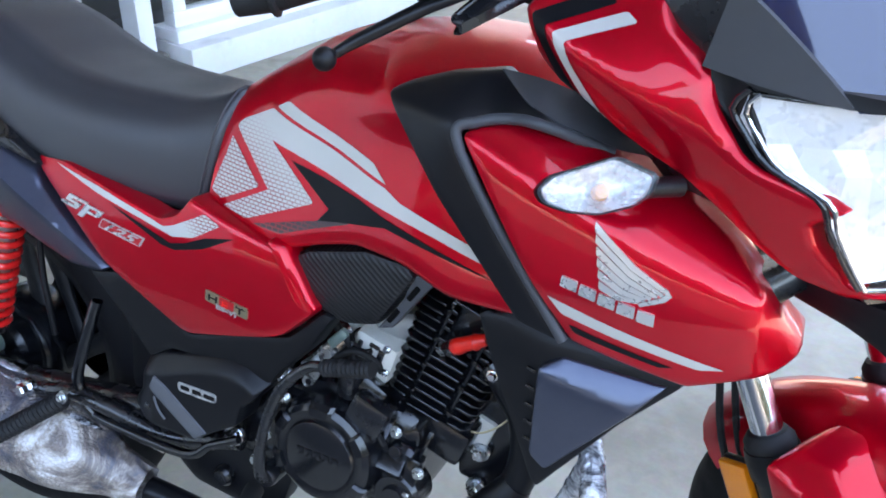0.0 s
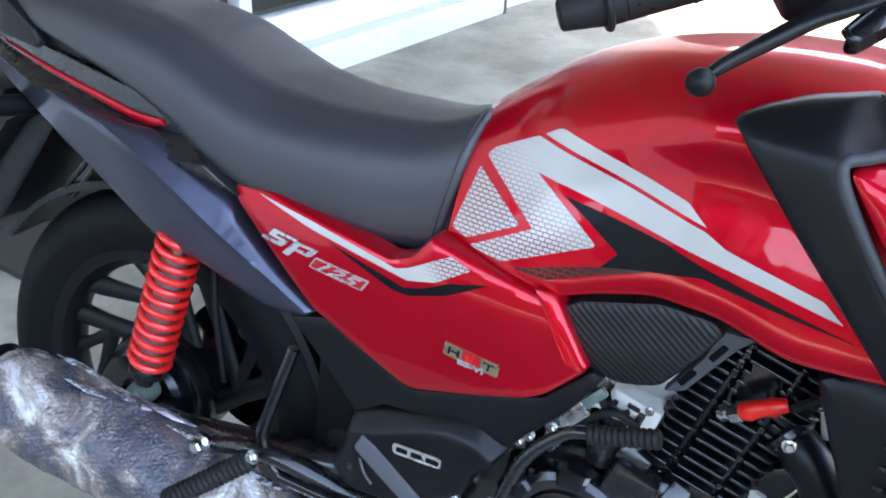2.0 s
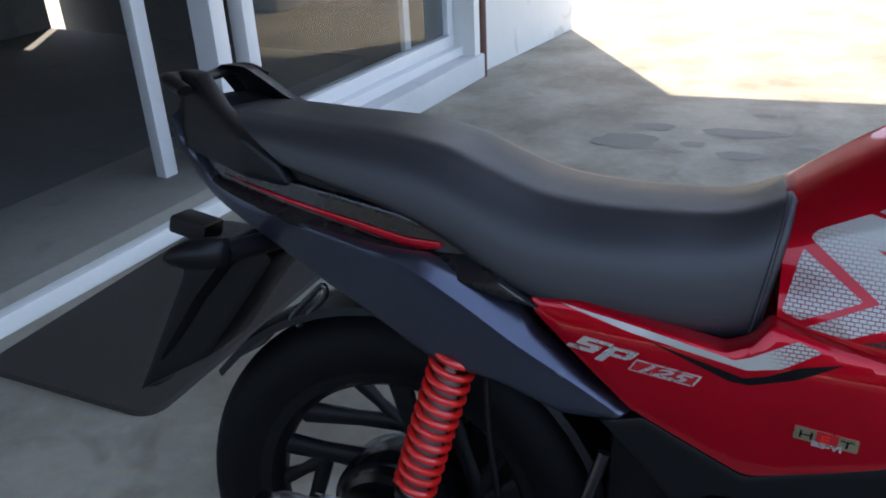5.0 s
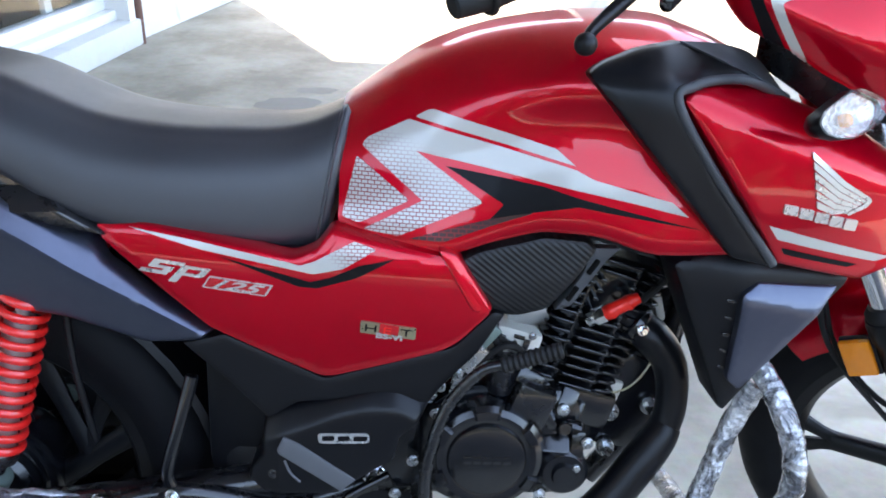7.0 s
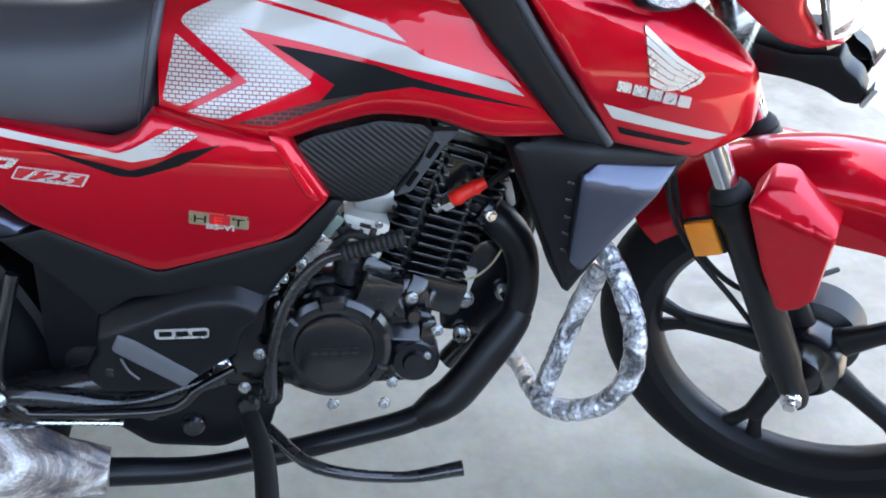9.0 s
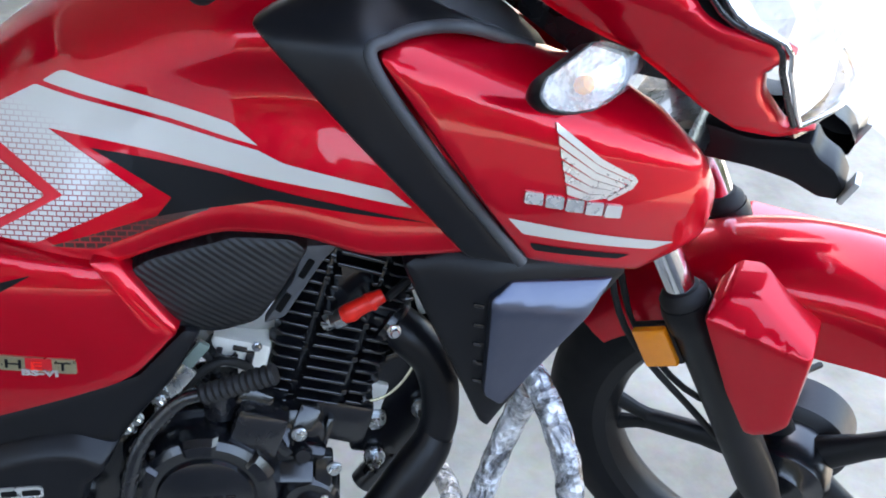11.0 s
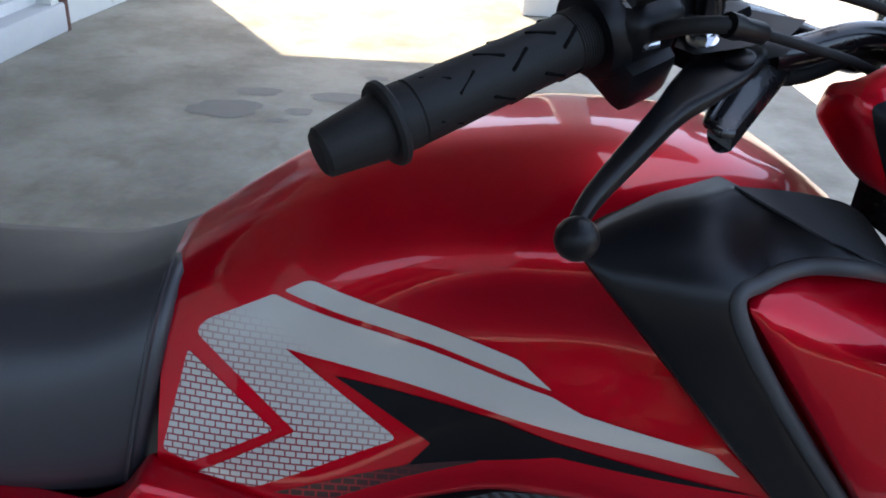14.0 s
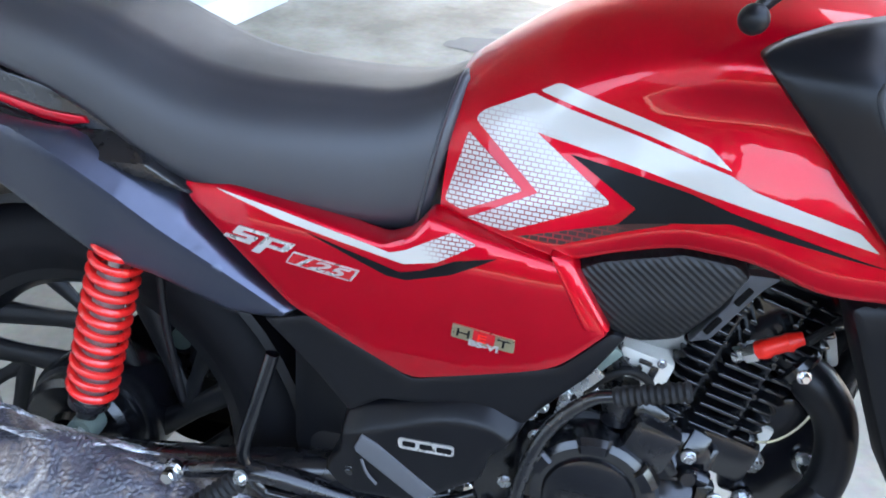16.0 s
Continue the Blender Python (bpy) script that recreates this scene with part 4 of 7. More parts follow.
# tank stripes
STRIPES = [
    ("silver_stripe", [(0.507, 0.8085), (0.524, 0.8185, 0.006), (0.655, 0.7865), (0.675, 0.7705, 0.001)], SILVER),
    ("silver_stripe", [(0.449, 0.7751, 0.006), (0.456, 0.7835, 0.006), (0.501, 0.8055), (0.675, 0.7669), (0.694, 0.7577), (0.776, 0.7385), (0.794, 0.7239, 0.001), (0.737, 0.7358), (0.509, 0.7733, 0.001),
                       (0.583, 0.7239, 0.006), (0.491, 0.6830, 0.004), (0.453, 0.6880, 0.002), (0.517, 0.7220, 0.001)], HT_SILVER),
    ("silver_patch", [(0.444, 0.7632), (0.503, 0.7211, 0.004), (0.448, 0.6937, 0.004), (0.429, 0.6991, 0.004)], HT_SILVER),
    ("black_stripe", [(0.541, 0.7595, 0.001), (0.646, 0.7467), (0.680, 0.7376), (0.809, 0.7110, 0.001), (0.681, 0.7284), (0.635, 0.7184), (0.590, 0.7074), (0.604, 0.7239, 0.002)], DBLACK),
    ("black_patch", [(0.604, 0.7239, 0.001), (0.590, 0.7074), (0.503, 0.6810, 0.001), (0.540, 0.6790), (0.635, 0.7174)], HT_BLACK),
]
for nm, pts, mt in STRIPES:
    decal(nm, pts, skin, mt, tank, h=0.005, lift=0.0005 if nm == "black_patch" else 0.0011)
decal("silver_stripe", [(0.201, 0.686), (0.277, 0.674), (0.387, 0.652), (0.402, 0.657), (0.445, 0.680), (0.469, 0.672), (0.433, 0.650), (0.401, 0.643), (0.278, 0.666)], skin, HT_SIDE, side_panel)
decal("black_stripe", [(0.300, 0.659, 0.001), (0.398, 0.634), (0.420, 0.640), (0.450, 0.654), (0.490, 0.663), (0.447, 0.640), (0.405, 0.627), (0.385, 0.628)], skin, DBLACK, side_panel)
decal("silver_stripe", [(0.866, 0.7262, 0.001), (1.0218, 0.6850, 0.001), (1.001, 0.6812), (0.880, 0.7100)], skin, SILVER, wing)
decal("black_stripe", [(0.8866, 0.7006), (0.9804, 0.6785, 0.001), (0.969, 0.6757, 0.001), (0.8922, 0.6922)], skin, DBLACK, wing)

# winged badge: six tapering ribs that meet at a point, and the plain bars below it
for i in range(6):
    x0, z0 = 0.8965 + 0.0024 * i, 0.803 - 0.0098 * i
    x1, z1 = 0.9665 - 0.0044 * i, 0.7565 - 0.0024 * i
    mx, mz = 0.45 * x0 + 0.55 * x1, 0.45 * z0 + 0.55 * z1 - 0.0035
    decal("emblem_rib", [(x0, z0), (mx, mz), (x1, z1), (x1 - 0.0015, z1 - 0.0030), (mx - 0.002, mz - 0.0048), (x0 + 0.0012, z0 - 0.0074)], skin, EMBLEM, wing, "silver winged emblem rib", r=0.0010, thick=0.0018, h=0.01)
decal("emblem_rib", [(0.9625, 0.760), (0.9685, 0.7535), (0.9640, 0.7475), (0.9450, 0.7390), (0.9430, 0.7415), (0.9600, 0.7505), (0.9630, 0.7540)], skin, EMBLEM, wing, "silver winged emblem rib", r=0.0010, thick=0.0018, h=0.01)
for i in range(5):
    x = 0.8765 + 0.0168 * i
    z = 0.7500 - 0.0036 * i
    b = 0.0098 + 0.0004 * i
    decal("emblem_bar", [(x + 0.0005, z), (x + 0.0148, z - 0.0023), (x + 0.0150, z - 0.0026 - b), (x, z - b)], skin, EMBLEM, wing, "raised silver emblem bar", r=0.0012, thick=0.0016, h=0.01)

# model badge on the side panel: slanted bars with a dark core, and its number
def slant(x, z, w, hgt):
    """A leaning four-sided bar that follows the badge line."""
    k = -0.115
    return [(x, z), (x + w, z + k * w), (x + w + 0.6 * hgt, z + k * (w + 0.6 * hgt) + hgt), (x + 0.6 * hgt, z + k * 0.6 * hgt + hgt)]


def badge_bars(x, z, bars, hgt):
    """Bars of a slanted block figure on a unit square, leaning with the badge line."""
    for u0, v0, u1, v1 in bars:
        def at(u, v):
            return (x + u * 0.032 + 0.85 * v * hgt, z - 0.115 * (u * 0.032 + 0.85 * v * hgt) + v * hgt)
        decal("badge_bar", [at(u0, v0), at(u1, v0), at(u1, v1), at(u0, v1)], skin, EMBLEM, side_panel, r=0.001, thick=0.0012, h=0.01)


badge_bars(0.2165, 0.6385, ((-0.15, 0.0, 0.80, 0.24), (0.55, 0.24, 0.85, 0.40), (0.0, 0.40, 0.85, 0.60), (0.0, 0.60, 0.28, 0.78), (0.0, 0.78, 1.05, 1.0)), 0.0165)
badge_bars(0.2470, 0.6325, ((0.0, -0.25, 0.28, 1.0), (0.28, 0.80, 0.95, 1.0), (0.70, 0.42, 0.95, 0.80), (0.28, 0.30, 0.90, 0.50)), 0.0165)
decal("badge_frame", slant(0.2805, 0.6235, 0.0690, 0.0140), skin, EMBLEM, side_panel, r=0.002, thick=0.0008, h=0.01)
decal("badge_field", slant(0.2830, 0.6247, 0.0650, 0.0112), skin, DRED, side_panel, r=0.001, lift=0.0020, h=0.01)


def letters(name, text, size, origin, right, up, material, parent, extrude=0.0006, shear=0.0, bold=0.0):
    """Raised letters in the built-in font, set along two directions."""
    cu = bpy.data.curves.new(name, "FONT")
    cu.body, cu.size, cu.extrude, cu.shear, cu.resolution_u, cu.offset = text, size, extrude, shear, 3, bold
    tmp = new(name, cu)
    bpy.context.view_layer.update()
    me = bpy.data.meshes.new_from_object(tmp.evaluated_get(bpy.context.evaluated_depsgraph_get()))
    bpy.data.objects.remove(tmp)
    r, u = Vector(right).normalized(), Vector(up).normalized()
    n = r.cross(u).normalized()
    u = n.cross(r)
    me.transform(Matrix.Translation(origin) @ Matrix((r, u, n)).transposed().to_4x4())
    me.materials.clear()
    me.materials.append(material)
    ob = new(name, me)
    ob.parent = parent
    return ob


def on_skin(x, z, lift):
    hit = skin.ray_cast(Vector((x, -0.6, z)), Vector((0, 1, 0)))
    return hit[0] + Vector((0, -lift, 0))


def written(name, text, size, x, z, x2, z2, material, parent, lift, shear=0.0, wide=1.0, bold=0.0):
    a, b = on_skin(x, z, lift), on_skin(x2, z2, lift)
    ob = letters(name, text, size, (0, 0, 0), (1, 0, 0), (0, 1, 0), material, parent, 0.0005, shear, bold)
    r = (b - a).normalized()
    n = Vector((0, -1, 0)) - r * Vector((0, -1, 0)).dot(r)
    n.normalize()
    u = n.cross(r)
    ob.data.transform(Matrix.Translation(a) @ Matrix((r, u, n)).transposed().to_4x4() @ Matrix.Diagonal((wide, 1, 1, 1)))
    return ob


written("badge_number", "125", 0.0140, 0.2860, 0.6252, 0.346, 0.6183, EMBLEM, side_panel, 0.0028, 0.5, 2.55, 0.0003)
# small gold plate with letters
decal("gold_plate", [(0.453, 0.592), (0.514, 0.585), (0.513, 0.571), (0.452, 0.578)], skin, GOLD, side_panel, "small gold plate with dark lettering", r=0.0015, thick=0.0012, h=0.01)
decal("plate_field", [(0.474, 0.5895), (0.495, 0.587), (0.494, 0.5755), (0.473, 0.578)], skin, DRED, side_panel, r=0.0005, lift=0.0022, h=0.01)
written("plate_letters", "H", 0.0115, 0.4555, 0.5805, 0.48, 0.578, DBLACK, side_panel, 0.0026, 0, 1.9)
written("plate_letters", "E", 0.0115, 0.476, 0.578, 0.50, 0.5755, CAPRED, side_panel, 0.0030, 0, 1.9)
written("plate_letters", "T", 0.0115, 0.496, 0.576, 0.52, 0.5735, DBLACK, side_panel, 0.0026, 0, 1.9)
written("standard_letters", "BS-VI", 0.0078, 0.4690, 0.5735, 0.50, 0.570, EMBLEM, side_panel, 0.0036, 0, 1.75, 0.0003)

esp_skin = surface_tree([sprocket_cover])
decal("badge", [(0.4035, 0.4475), (0.4630, 0.4485), (0.4640, 0.4360), (0.4050, 0.4350)], esp_skin, EMBLEM, sprocket_cover, "small oval silver badge", r=0.005, thick=0.0012, h=0.01)
for i, w in ((0, 0.014), (1, 0.014), (2, 0.016)):
    x = 0.409 + 0.018 * i
    z = 0.4450
    decal("badge_bar", [(x, z), (x + w, z + 0.0003), (x + w, z - 0.0062), (x, z - 0.0065)], esp_skin, DBLACK, sprocket_cover, r=0.002, lift=0.0022, h=0.01)
bolt((0.351, -0.1500, 0.391), (0, -1, 0), sprocket_cover, 0.004, 0.003, GLOSSB)

# ribbed air-box cover between tank and cylinder head
AIRBOX = [(0.556, 0.656, 0.010), (0.578, 0.670, 0.012), (0.650, 0.690), (0.700, 0.686, 0.006), (0.711, 0.674, 0.005), (0.688, 0.635), (0.664, 0.598, 0.008), (0.625, 0.587, 0.012), (0.597, 0.595, 0.008), (0.566, 0.632)]
def airbox_wide(x, z):
    body = 0.142 + 0.06 * np.clip(x - 0.56, 0, 0.08) - 0.35 * ramp(0.625 + 0.25 * (x - 0.62) - z, 0.006)
    return body


airbox = sheet("airbox_cover", AIRBOX, airbox_wide, RIBBED, bike, "matt black ribbed air-box cover", edge=0.008, depth=0.05, h=0.006)
# bracket beside the head, with two slots; its grey imitates light on black
bracket = sheet("bracket", [(0.704, 0.676), (0.738, 0.676), (0.722, 0.660), (0.687, 0.606, 0.004), (0.668, 0.600, 0.004), (0.697, 0.645)], const(0.140), GARNISH, bike, edge=0.003, depth=0.012)
# dark blocks imitate the shade inside the two slots
for x, z in ((0.687, 0.622), (0.708, 0.654)):
    block("slot", (0.0065, 0.004, 0.020), pose(x, -0.1405, z, 0, 32, 0), GROOVESHADE, bracket, bevel=0.002)

# ---- engine ----
TILT_FWD = 17.0
cyl = Matrix.Translation((0.703, -0.01, 0.455)) @ pose(0, 0, 0, 0, TILT_FWD, 0)
block("crankcase", (0.26, 0.19, 0.15), pose(0.582, -0.005, 0.40), ENGINE, bike, "black painted crankcase", bevel=0.03, segments=4)
block("gearbox", (0.20, 0.17, 0.14), pose(0.45, 0.0, 0.42), ENGINE, bike, bevel=0.02, segments=3)
block("cylinder_base", (0.13, 0.14, 0.05), cyl @ pose(0, 0, 0.0), ENGINE, bike, bevel=0.01)
block("cylinder_core", (0.09, 0.10, 0.20), cyl @ pose(0, 0, 0.11), ENGINE, bike, bevel=0.01)
def cooling_fin(w, d, proud, z, gap=0.0):
    """A thin cast plate with rounded corners, a proud middle tongue and, round the plug, a recess."""
    out = [(-w / 2, d / 2), (-w / 2, -d / 2 + 0.010), (-w / 2 + 0.009, -d / 2), (-0.029, -d / 2), (-0.0265, -d / 2 + 0.012), (-0.0225, -d / 2 + 0.012), (-0.020, -d / 2 - proud)]
    if gap:
        out += [(-gap, -d / 2 - proud), (-gap, -d / 2 + 0.030), (gap + 0.004, -d / 2 + 0.030), (gap + 0.004, -d / 2 - proud * 0.5)]
    out += [(0.022, -d / 2 - proud * 0.7), (0.0245, -d / 2 + 0.012), (0.0285, -d / 2 + 0.012), (0.031, -d / 2 + 0.002), (w / 2 - 0.010, -d / 2 + 0.003), (w / 2, -d / 2 + 0.014), (w / 2, d / 2)]
    n = len(out)
    rings = []
    for h, k in ((-0.0021, 0.0011), (-0.0012, 0.0), (0.0012, 0.0), (0.0021, 0.0011)):
        ring = []
        for i, p in enumerate(out):
            e = Vector(out[(i + 1) % n]) - Vector(out[i - 1])
            q = Vector(p) + Vector((-e.y, e.x)).normalized() * k
            ring.append(cyl @ Vector((q.x, q.y, z + h)))
        rings.append(ring)
    return loft("cooling_fin", rings, ENGINE, bike, sharp=50)


for i in range(14):
    z = 0.026 + 0.0127 * i
    cooling_fin(0.116 + 0.0012 * i - 0.004 * (i % 2), 0.142 + (0.006 if i > 9 else 0.0), 0.009 if i < 9 else 0.003, z, 0.013 if i in (8, 9, 10, 11) else 0.0)
for x in (-0.0245, 0.0265):
    block("fin_web", (0.004, 0.010, 0.165), cyl @ pose(x, -0.056, 0.105), ENGINE, bike, bevel=0.0015)
    for h in (0.035, 0.075, 0.115, 0.155):
        block("web_stud", (0.0065, 0.006, 0.007), cyl @ pose(x, -0.063, h), ENGINE, bike, bevel=0.002)
for k in range(4):
    block("base_rib", (0.007, 0.014, 0.034), cyl @ pose(-0.030 + 0.017 * k, -0.074, 0.002 - 0.004 * k, -14, 0, 0), ENGINE, bike, bevel=0.0025)
block("cylinder_head", (0.120, 0.120, 0.050), cyl @ pose(0.0, 0, 0.228), ENGINE, bike, bevel=0.012)
block("head_cover", (0.12, 0.13, 0.04), cyl @ pose(0.0, 0, 0.262), GLOSSB, bike, bevel=0.012)
plug = tube("spark_plug_cap", [(0.741, -0.087, 0.578), (0.747, -0.090, 0.582), (0.752, -0.091, 0.586), (0.762, -0.092, 0.592), (0.766, -0.092, 0.594), (0.769, -0.092, 0.596), (0.778, -0.091, 0.600)], [0.0088, 0.0100, 0.0088, 0.0085, 0.0100, 0.0084, 0.0066], CAPRED, bike, "bright red rubber spark plug cap", n=14)
lathe("plug_nut", [(0.0, 0), (0.0105, 0), (0.0105, 0.013), (0.0, 0.013)], (0.731, -0.083, 0.571), (0.75, -0.3, 0.52), CHROME, plug, n=6)
lathe("plug_flange", [(0.0, 0), (0.008, 0), (0.008, 0.012), (0.0, 0.012)], (0.722, -0.080, 0.565), (0.75, -0.3, 0.52), ZINC, plug, n=16)
tube("ignition_lead", [(0.781, -0.093, 0.597), (0.815, -0.07, 0.617), (0.84, -0.05, 0.640), (0.85, -0.03, 0.67)], 0.0045, RUBBER, bike, n=8)
for a in ((0.800, -0.055, 0.615), (0.802, -0.05, 0.600)):
    tube("wire", [a, (a[0] + 0.02, a[1] + 0.01, a[2] + 0.004), (a[0] + 0.03, 0.0, a[2] + 0.02)], 0.003, RUBBER, bike, n=6)

# right crankcase cover: round clutch cover with rim, step and three lugs
clutch = lathe("clutch_cover", [(0.0, 0.028), (0.040, 0.028), (0.046, 0.0265), (0.048, 0.023), (0.0495, 0.0235), (0.060, 0.024), (0.067, 0.020), (0.071, 0.010), (0.073, -0.03), (0.0, -0.03)], (0.603, -0.112, 0.405), (0, -1, 0), ENGINE, bike, "black round clutch cover with plain raised bars", n=64, sharp=30)
for ang, span in ((92, 30), (32, 26), (150, 24), (-32, 20), (205, 22)):
    rings = []
    for k in range(9):
        a = radians(ang + span * (k / 8 - 0.5))
        d = Vector((math.cos(a), 0, math.sin(a)))
        c = Vector((0.603, 0, 0.405))
        low = 0.004 if k in (0, 8) else 0.0
        rings.append([c + d * r + Vector((0, y, 0)) for r, y in ((0.0535, -0.134), (0.0555, -0.1405 + low), (0.0655, -0.1395 + low), (0.0715, -0.134 + low), (0.0735, -0.120), (0.0535, -0.120))])
    loft("lug", rings, ENGINE, clutch, sharp=30)
for i in range(5):
    block("raised_bar", (0.0095, 0.002, 0.010), pose(0.579 + 0.012 * i, -0.1405, 0.407), ENGINE, clutch, bevel=0.001)
lathe("cover_flange", [(0.0, 0.0), (0.082, 0.0), (0.085, -0.004), (0.086, -0.03), (0.0, -0.03)], (0.597, -0.100, 0.402), (0, -1, 0), ENGINE, bike, n=48)
lathe("filter_cover", [(0.0, 0.016), (0.014, 0.016), (0.016, 0.010), (0.026, 0.010), (0.031, 0.004), (0.032, -0.03), (0.0, -0.03)], (0.701, -0.112, 0.377), (0, -1, 0), ENGINE, bike, n=36)
lathe("timing_cover", [(0.0, 0.012), (0.020, 0.012), (0.030, 0.006), (0.032, -0.04), (0.0, -0.04)], (0.688, -0.098, 0.452), (0, -1, 0), ENGINE, bike, n=32)
block("cover_rib", (0.012, 0.014, 0.05), pose(0.668, -0.118, 0.462, 0, -40, 0), ENGINE, bike, bevel=0.004)
block("side_case", (0.180, 0.05, 0.115), pose(0.610, -0.085, 0.405), ENGINE, bike, bevel=0.022, segments=3)
for x, y, z, w, hgt, rx, ry in ((0.667, -0.108, 0.456, 0.036, 0.028, -48, 12), (0.686, -0.108, 0.411, 0.040, 0.024, -40, 4), (0.706, -0.112, 0.438, 0.024, 0.014, -52, 14), (0.716, -0.106, 0.412, 0.018, 0.036, -10, 6), (0.700, -0.100, 0.470, 0.022, 0.026, -25, 24), (0.652, -0.098, 0.496, 0.034, 0.020, -15, 28)):
    block("cover_facet", (w, 0.022, hgt), pose(x, y, z, rx, ry, 0), ENGINE, bike, bevel=0.004, segments=2)
lathe("facet_boss", [(0.0, 0.012), (0.007, 0.012), (0.010, 0.008), (0.011, -0.02), (0.0, -0.02)], (0.697, -0.114, 0.440), (0, -1, 0.15), ENGINE, bike, n=24)
block("case_step", (0.05, 0.03, 0.05), pose(0.655, -0.112, 0.47, 0, 20, 0), GLOSSB, bike, bevel=0.008)
for x, z in ((0.652, 0.481), (0.694, 0.464), (0.727, 0.419), (0.7155, 0.386), (0.6744, 0.342), (0.665, 0.311), (0.601, 0.312), (0.541, 0.456), (0.5145, 0.392), (0.494, 0.340)):
    bolt((x, -0.119 if z > 0.36 else -0.112, z), (0, -1, 0), bike, 0.0052, 0.006)
# mounting plate at the front of the engine with its large nuts
sheet("engine_mount", [(0.735, 0.47), (0.80, 0.50), (0.86, 0.46), (0.85, 0.40), (0.80, 0.36), (0.745, 0.37)], const(0.030), ENGINE, bike, edge=0.003, depth=0.01)
for x, z in ((0.773, 0.418), (0.825, 0.428), (0.772, 0.365)):
    bolt((x, -0.037, z), (0, -1, 0), bike, 0.0085, 0.012, ZINC)
tube("down_tube", [(0.90, 0, 0.70), (0.86, 0, 0.55), (0.83, 0, 0.40), (0.76, 0, 0.30)], 0.016, GLOSSB, bike)
tube("main_frame", [(0.98, 0, 0.80), (0.75, 0, 0.70), (0.55, 0, 0.62), (0.45, 0, 0.45), (0.44, 0, 0.33)], 0.02, GLOSSB, bike)
# carburettor and clips behind the cylinder
throttle = block("throttle_body", (0.058, 0.055, 0.050), pose(0.636, -0.056, 0.527, 0, 15, 0), STONE, bike, "bare aluminium throttle body", bevel=0.006)
lathe("throttle_bore", [(0.0, 0.0), (0.024, 0.0), (0.026, 0.004), (0.026, 0.05), (0.0, 0.05)], (0.628, -0.035, 0.556), (1, 0, 0.25), ALU, throttle)
# dark blocks on the face imitate the shade inside open ports
for dx, dz, w, hgt in ((-0.018, 0.006, 0.006, 0.026), (-0.004, -0.004, 0.005, 0.030), (0.012, 0.004, 0.008, 0.018), (0.004, 0.016, 0.014, 0.005)):
    block("port", (w, 0.006, hgt), pose(0.636 + dx, -0.0835, 0.527 + dz, 0, 15, 0), GLOSSB, throttle, bevel=0.0015)
for dx, dz in ((-0.021, -0.016), (0.020, -0.014), (0.020, 0.017)):
    bolt((0.636 + dx, -0.084, 0.527 + dz), (0, -1, 0), throttle, 0.0034, 0.005, CHROME)
block("injector", (0.014, 0.016, 0.040), pose(0.604, -0.058, 0.545, 0, -35, 0), STONE, bike, "cream plastic injector", bevel=0.004)
# dark sheet added behind the fins to hide the bright floor beyond
sheet("dark_backing", [(0.655, 0.44), (0.64, 0.60), (0.67, 0.67), (0.86, 0.70), (0.885, 0.62), (0.86, 0.50), (0.845, 0.38), (0.76, 0.36)], const(-0.035), ENGINE, bike, edge=0.004, depth=0.02, sign=-1)
lathe("oil_pipe", [(0.0, 0.0), (0.017, 0.0), (0.018, 0.004), (0.018, 0.045), (0.0, 0.045)], (0.620, -0.095, 0.478), (0, 0, 1), GLOSSB, bike)
block("linkage", (0.018, 0.008, 0.05), pose(0.580, -0.105, 0.520, 0, 40, 0), ZINC, bike, bevel=0.003)
block("linkage", (0.012, 0.008, 0.03), pose(0.602, -0.105, 0.552, 0, 40, 0), TEAL, bike, bevel=0.003)
for a in ((0.535, -0.118, 0.482), (0.545, -0.119, 0.492), (0.566, -0.115, 0.508)):
    bolt(a, (0, -1, 0), bike, 0.0045, 0.006)
link = sheet("linkage_plate", [(0.556, 0.476), (0.566, 0.470), (0.580, 0.492), (0.584, 0.516), (0.576, 0.522), (0.560, 0.500)], const(0.108), ZINC, bike, "bright zinc cable bracket", edge=0.001, depth=0.003, h=0.006)
# black discs imitate the dark inside the two holes
for hx, hz in ((0.5665, 0.482), (0.5735, 0.503)):
    lathe("hole", [(0.0, 0.0), (0.0042, 0.0), (0.0042, 0.001), (0.0, 0.001)], (hx, -0.1085, hz), (0, -1, 0), DBLACK, link, n=16)
for k, (cx, cz) in enumerate(((0.596, 0.530), (0.622, 0.545), (0.638, 0.532), (0.606, 0.512))):
    lathe("clamp_band", [(0.013, -0.004), (0.0155, -0.004), (0.0155, 0.004), (0.013, 0.004)], (cx, -0.075 - 0.008 * (k % 2), cz), (0.4, -0.6 + 0.5 * (k % 2), 0.5), GLOSSB if k % 2 else ALU, bike, n=28, ring_shaped=True)
tube("vacuum_hose", [(0.585, -0.09, 0.50), (0.60, -0.10, 0.525), (0.625, -0.098, 0.538), (0.648, -0.085, 0.520), (0.645, -0.07, 0.49)], 0.0045, RUBBER, bike, n=10)
tube("fuel_hose", [(0.565, -0.07, 0.58), (0.59, -0.09, 0.558), (0.612, -0.092, 0.540), (0.618, -0.085, 0.505)], 0.005, RUBBER, bike, n=10)
block("intake_manifold", (0.05, 0.05, 0.045), pose(0.655, -0.03, 0.578, 0, 20, 0), GLOSSB, bike, bevel=0.010)
block("gasket_block", (0.03, 0.05, 0.045), pose(0.768, -0.012, 0.442, 0, 17, 0), STONE, bike, bevel=0.004)
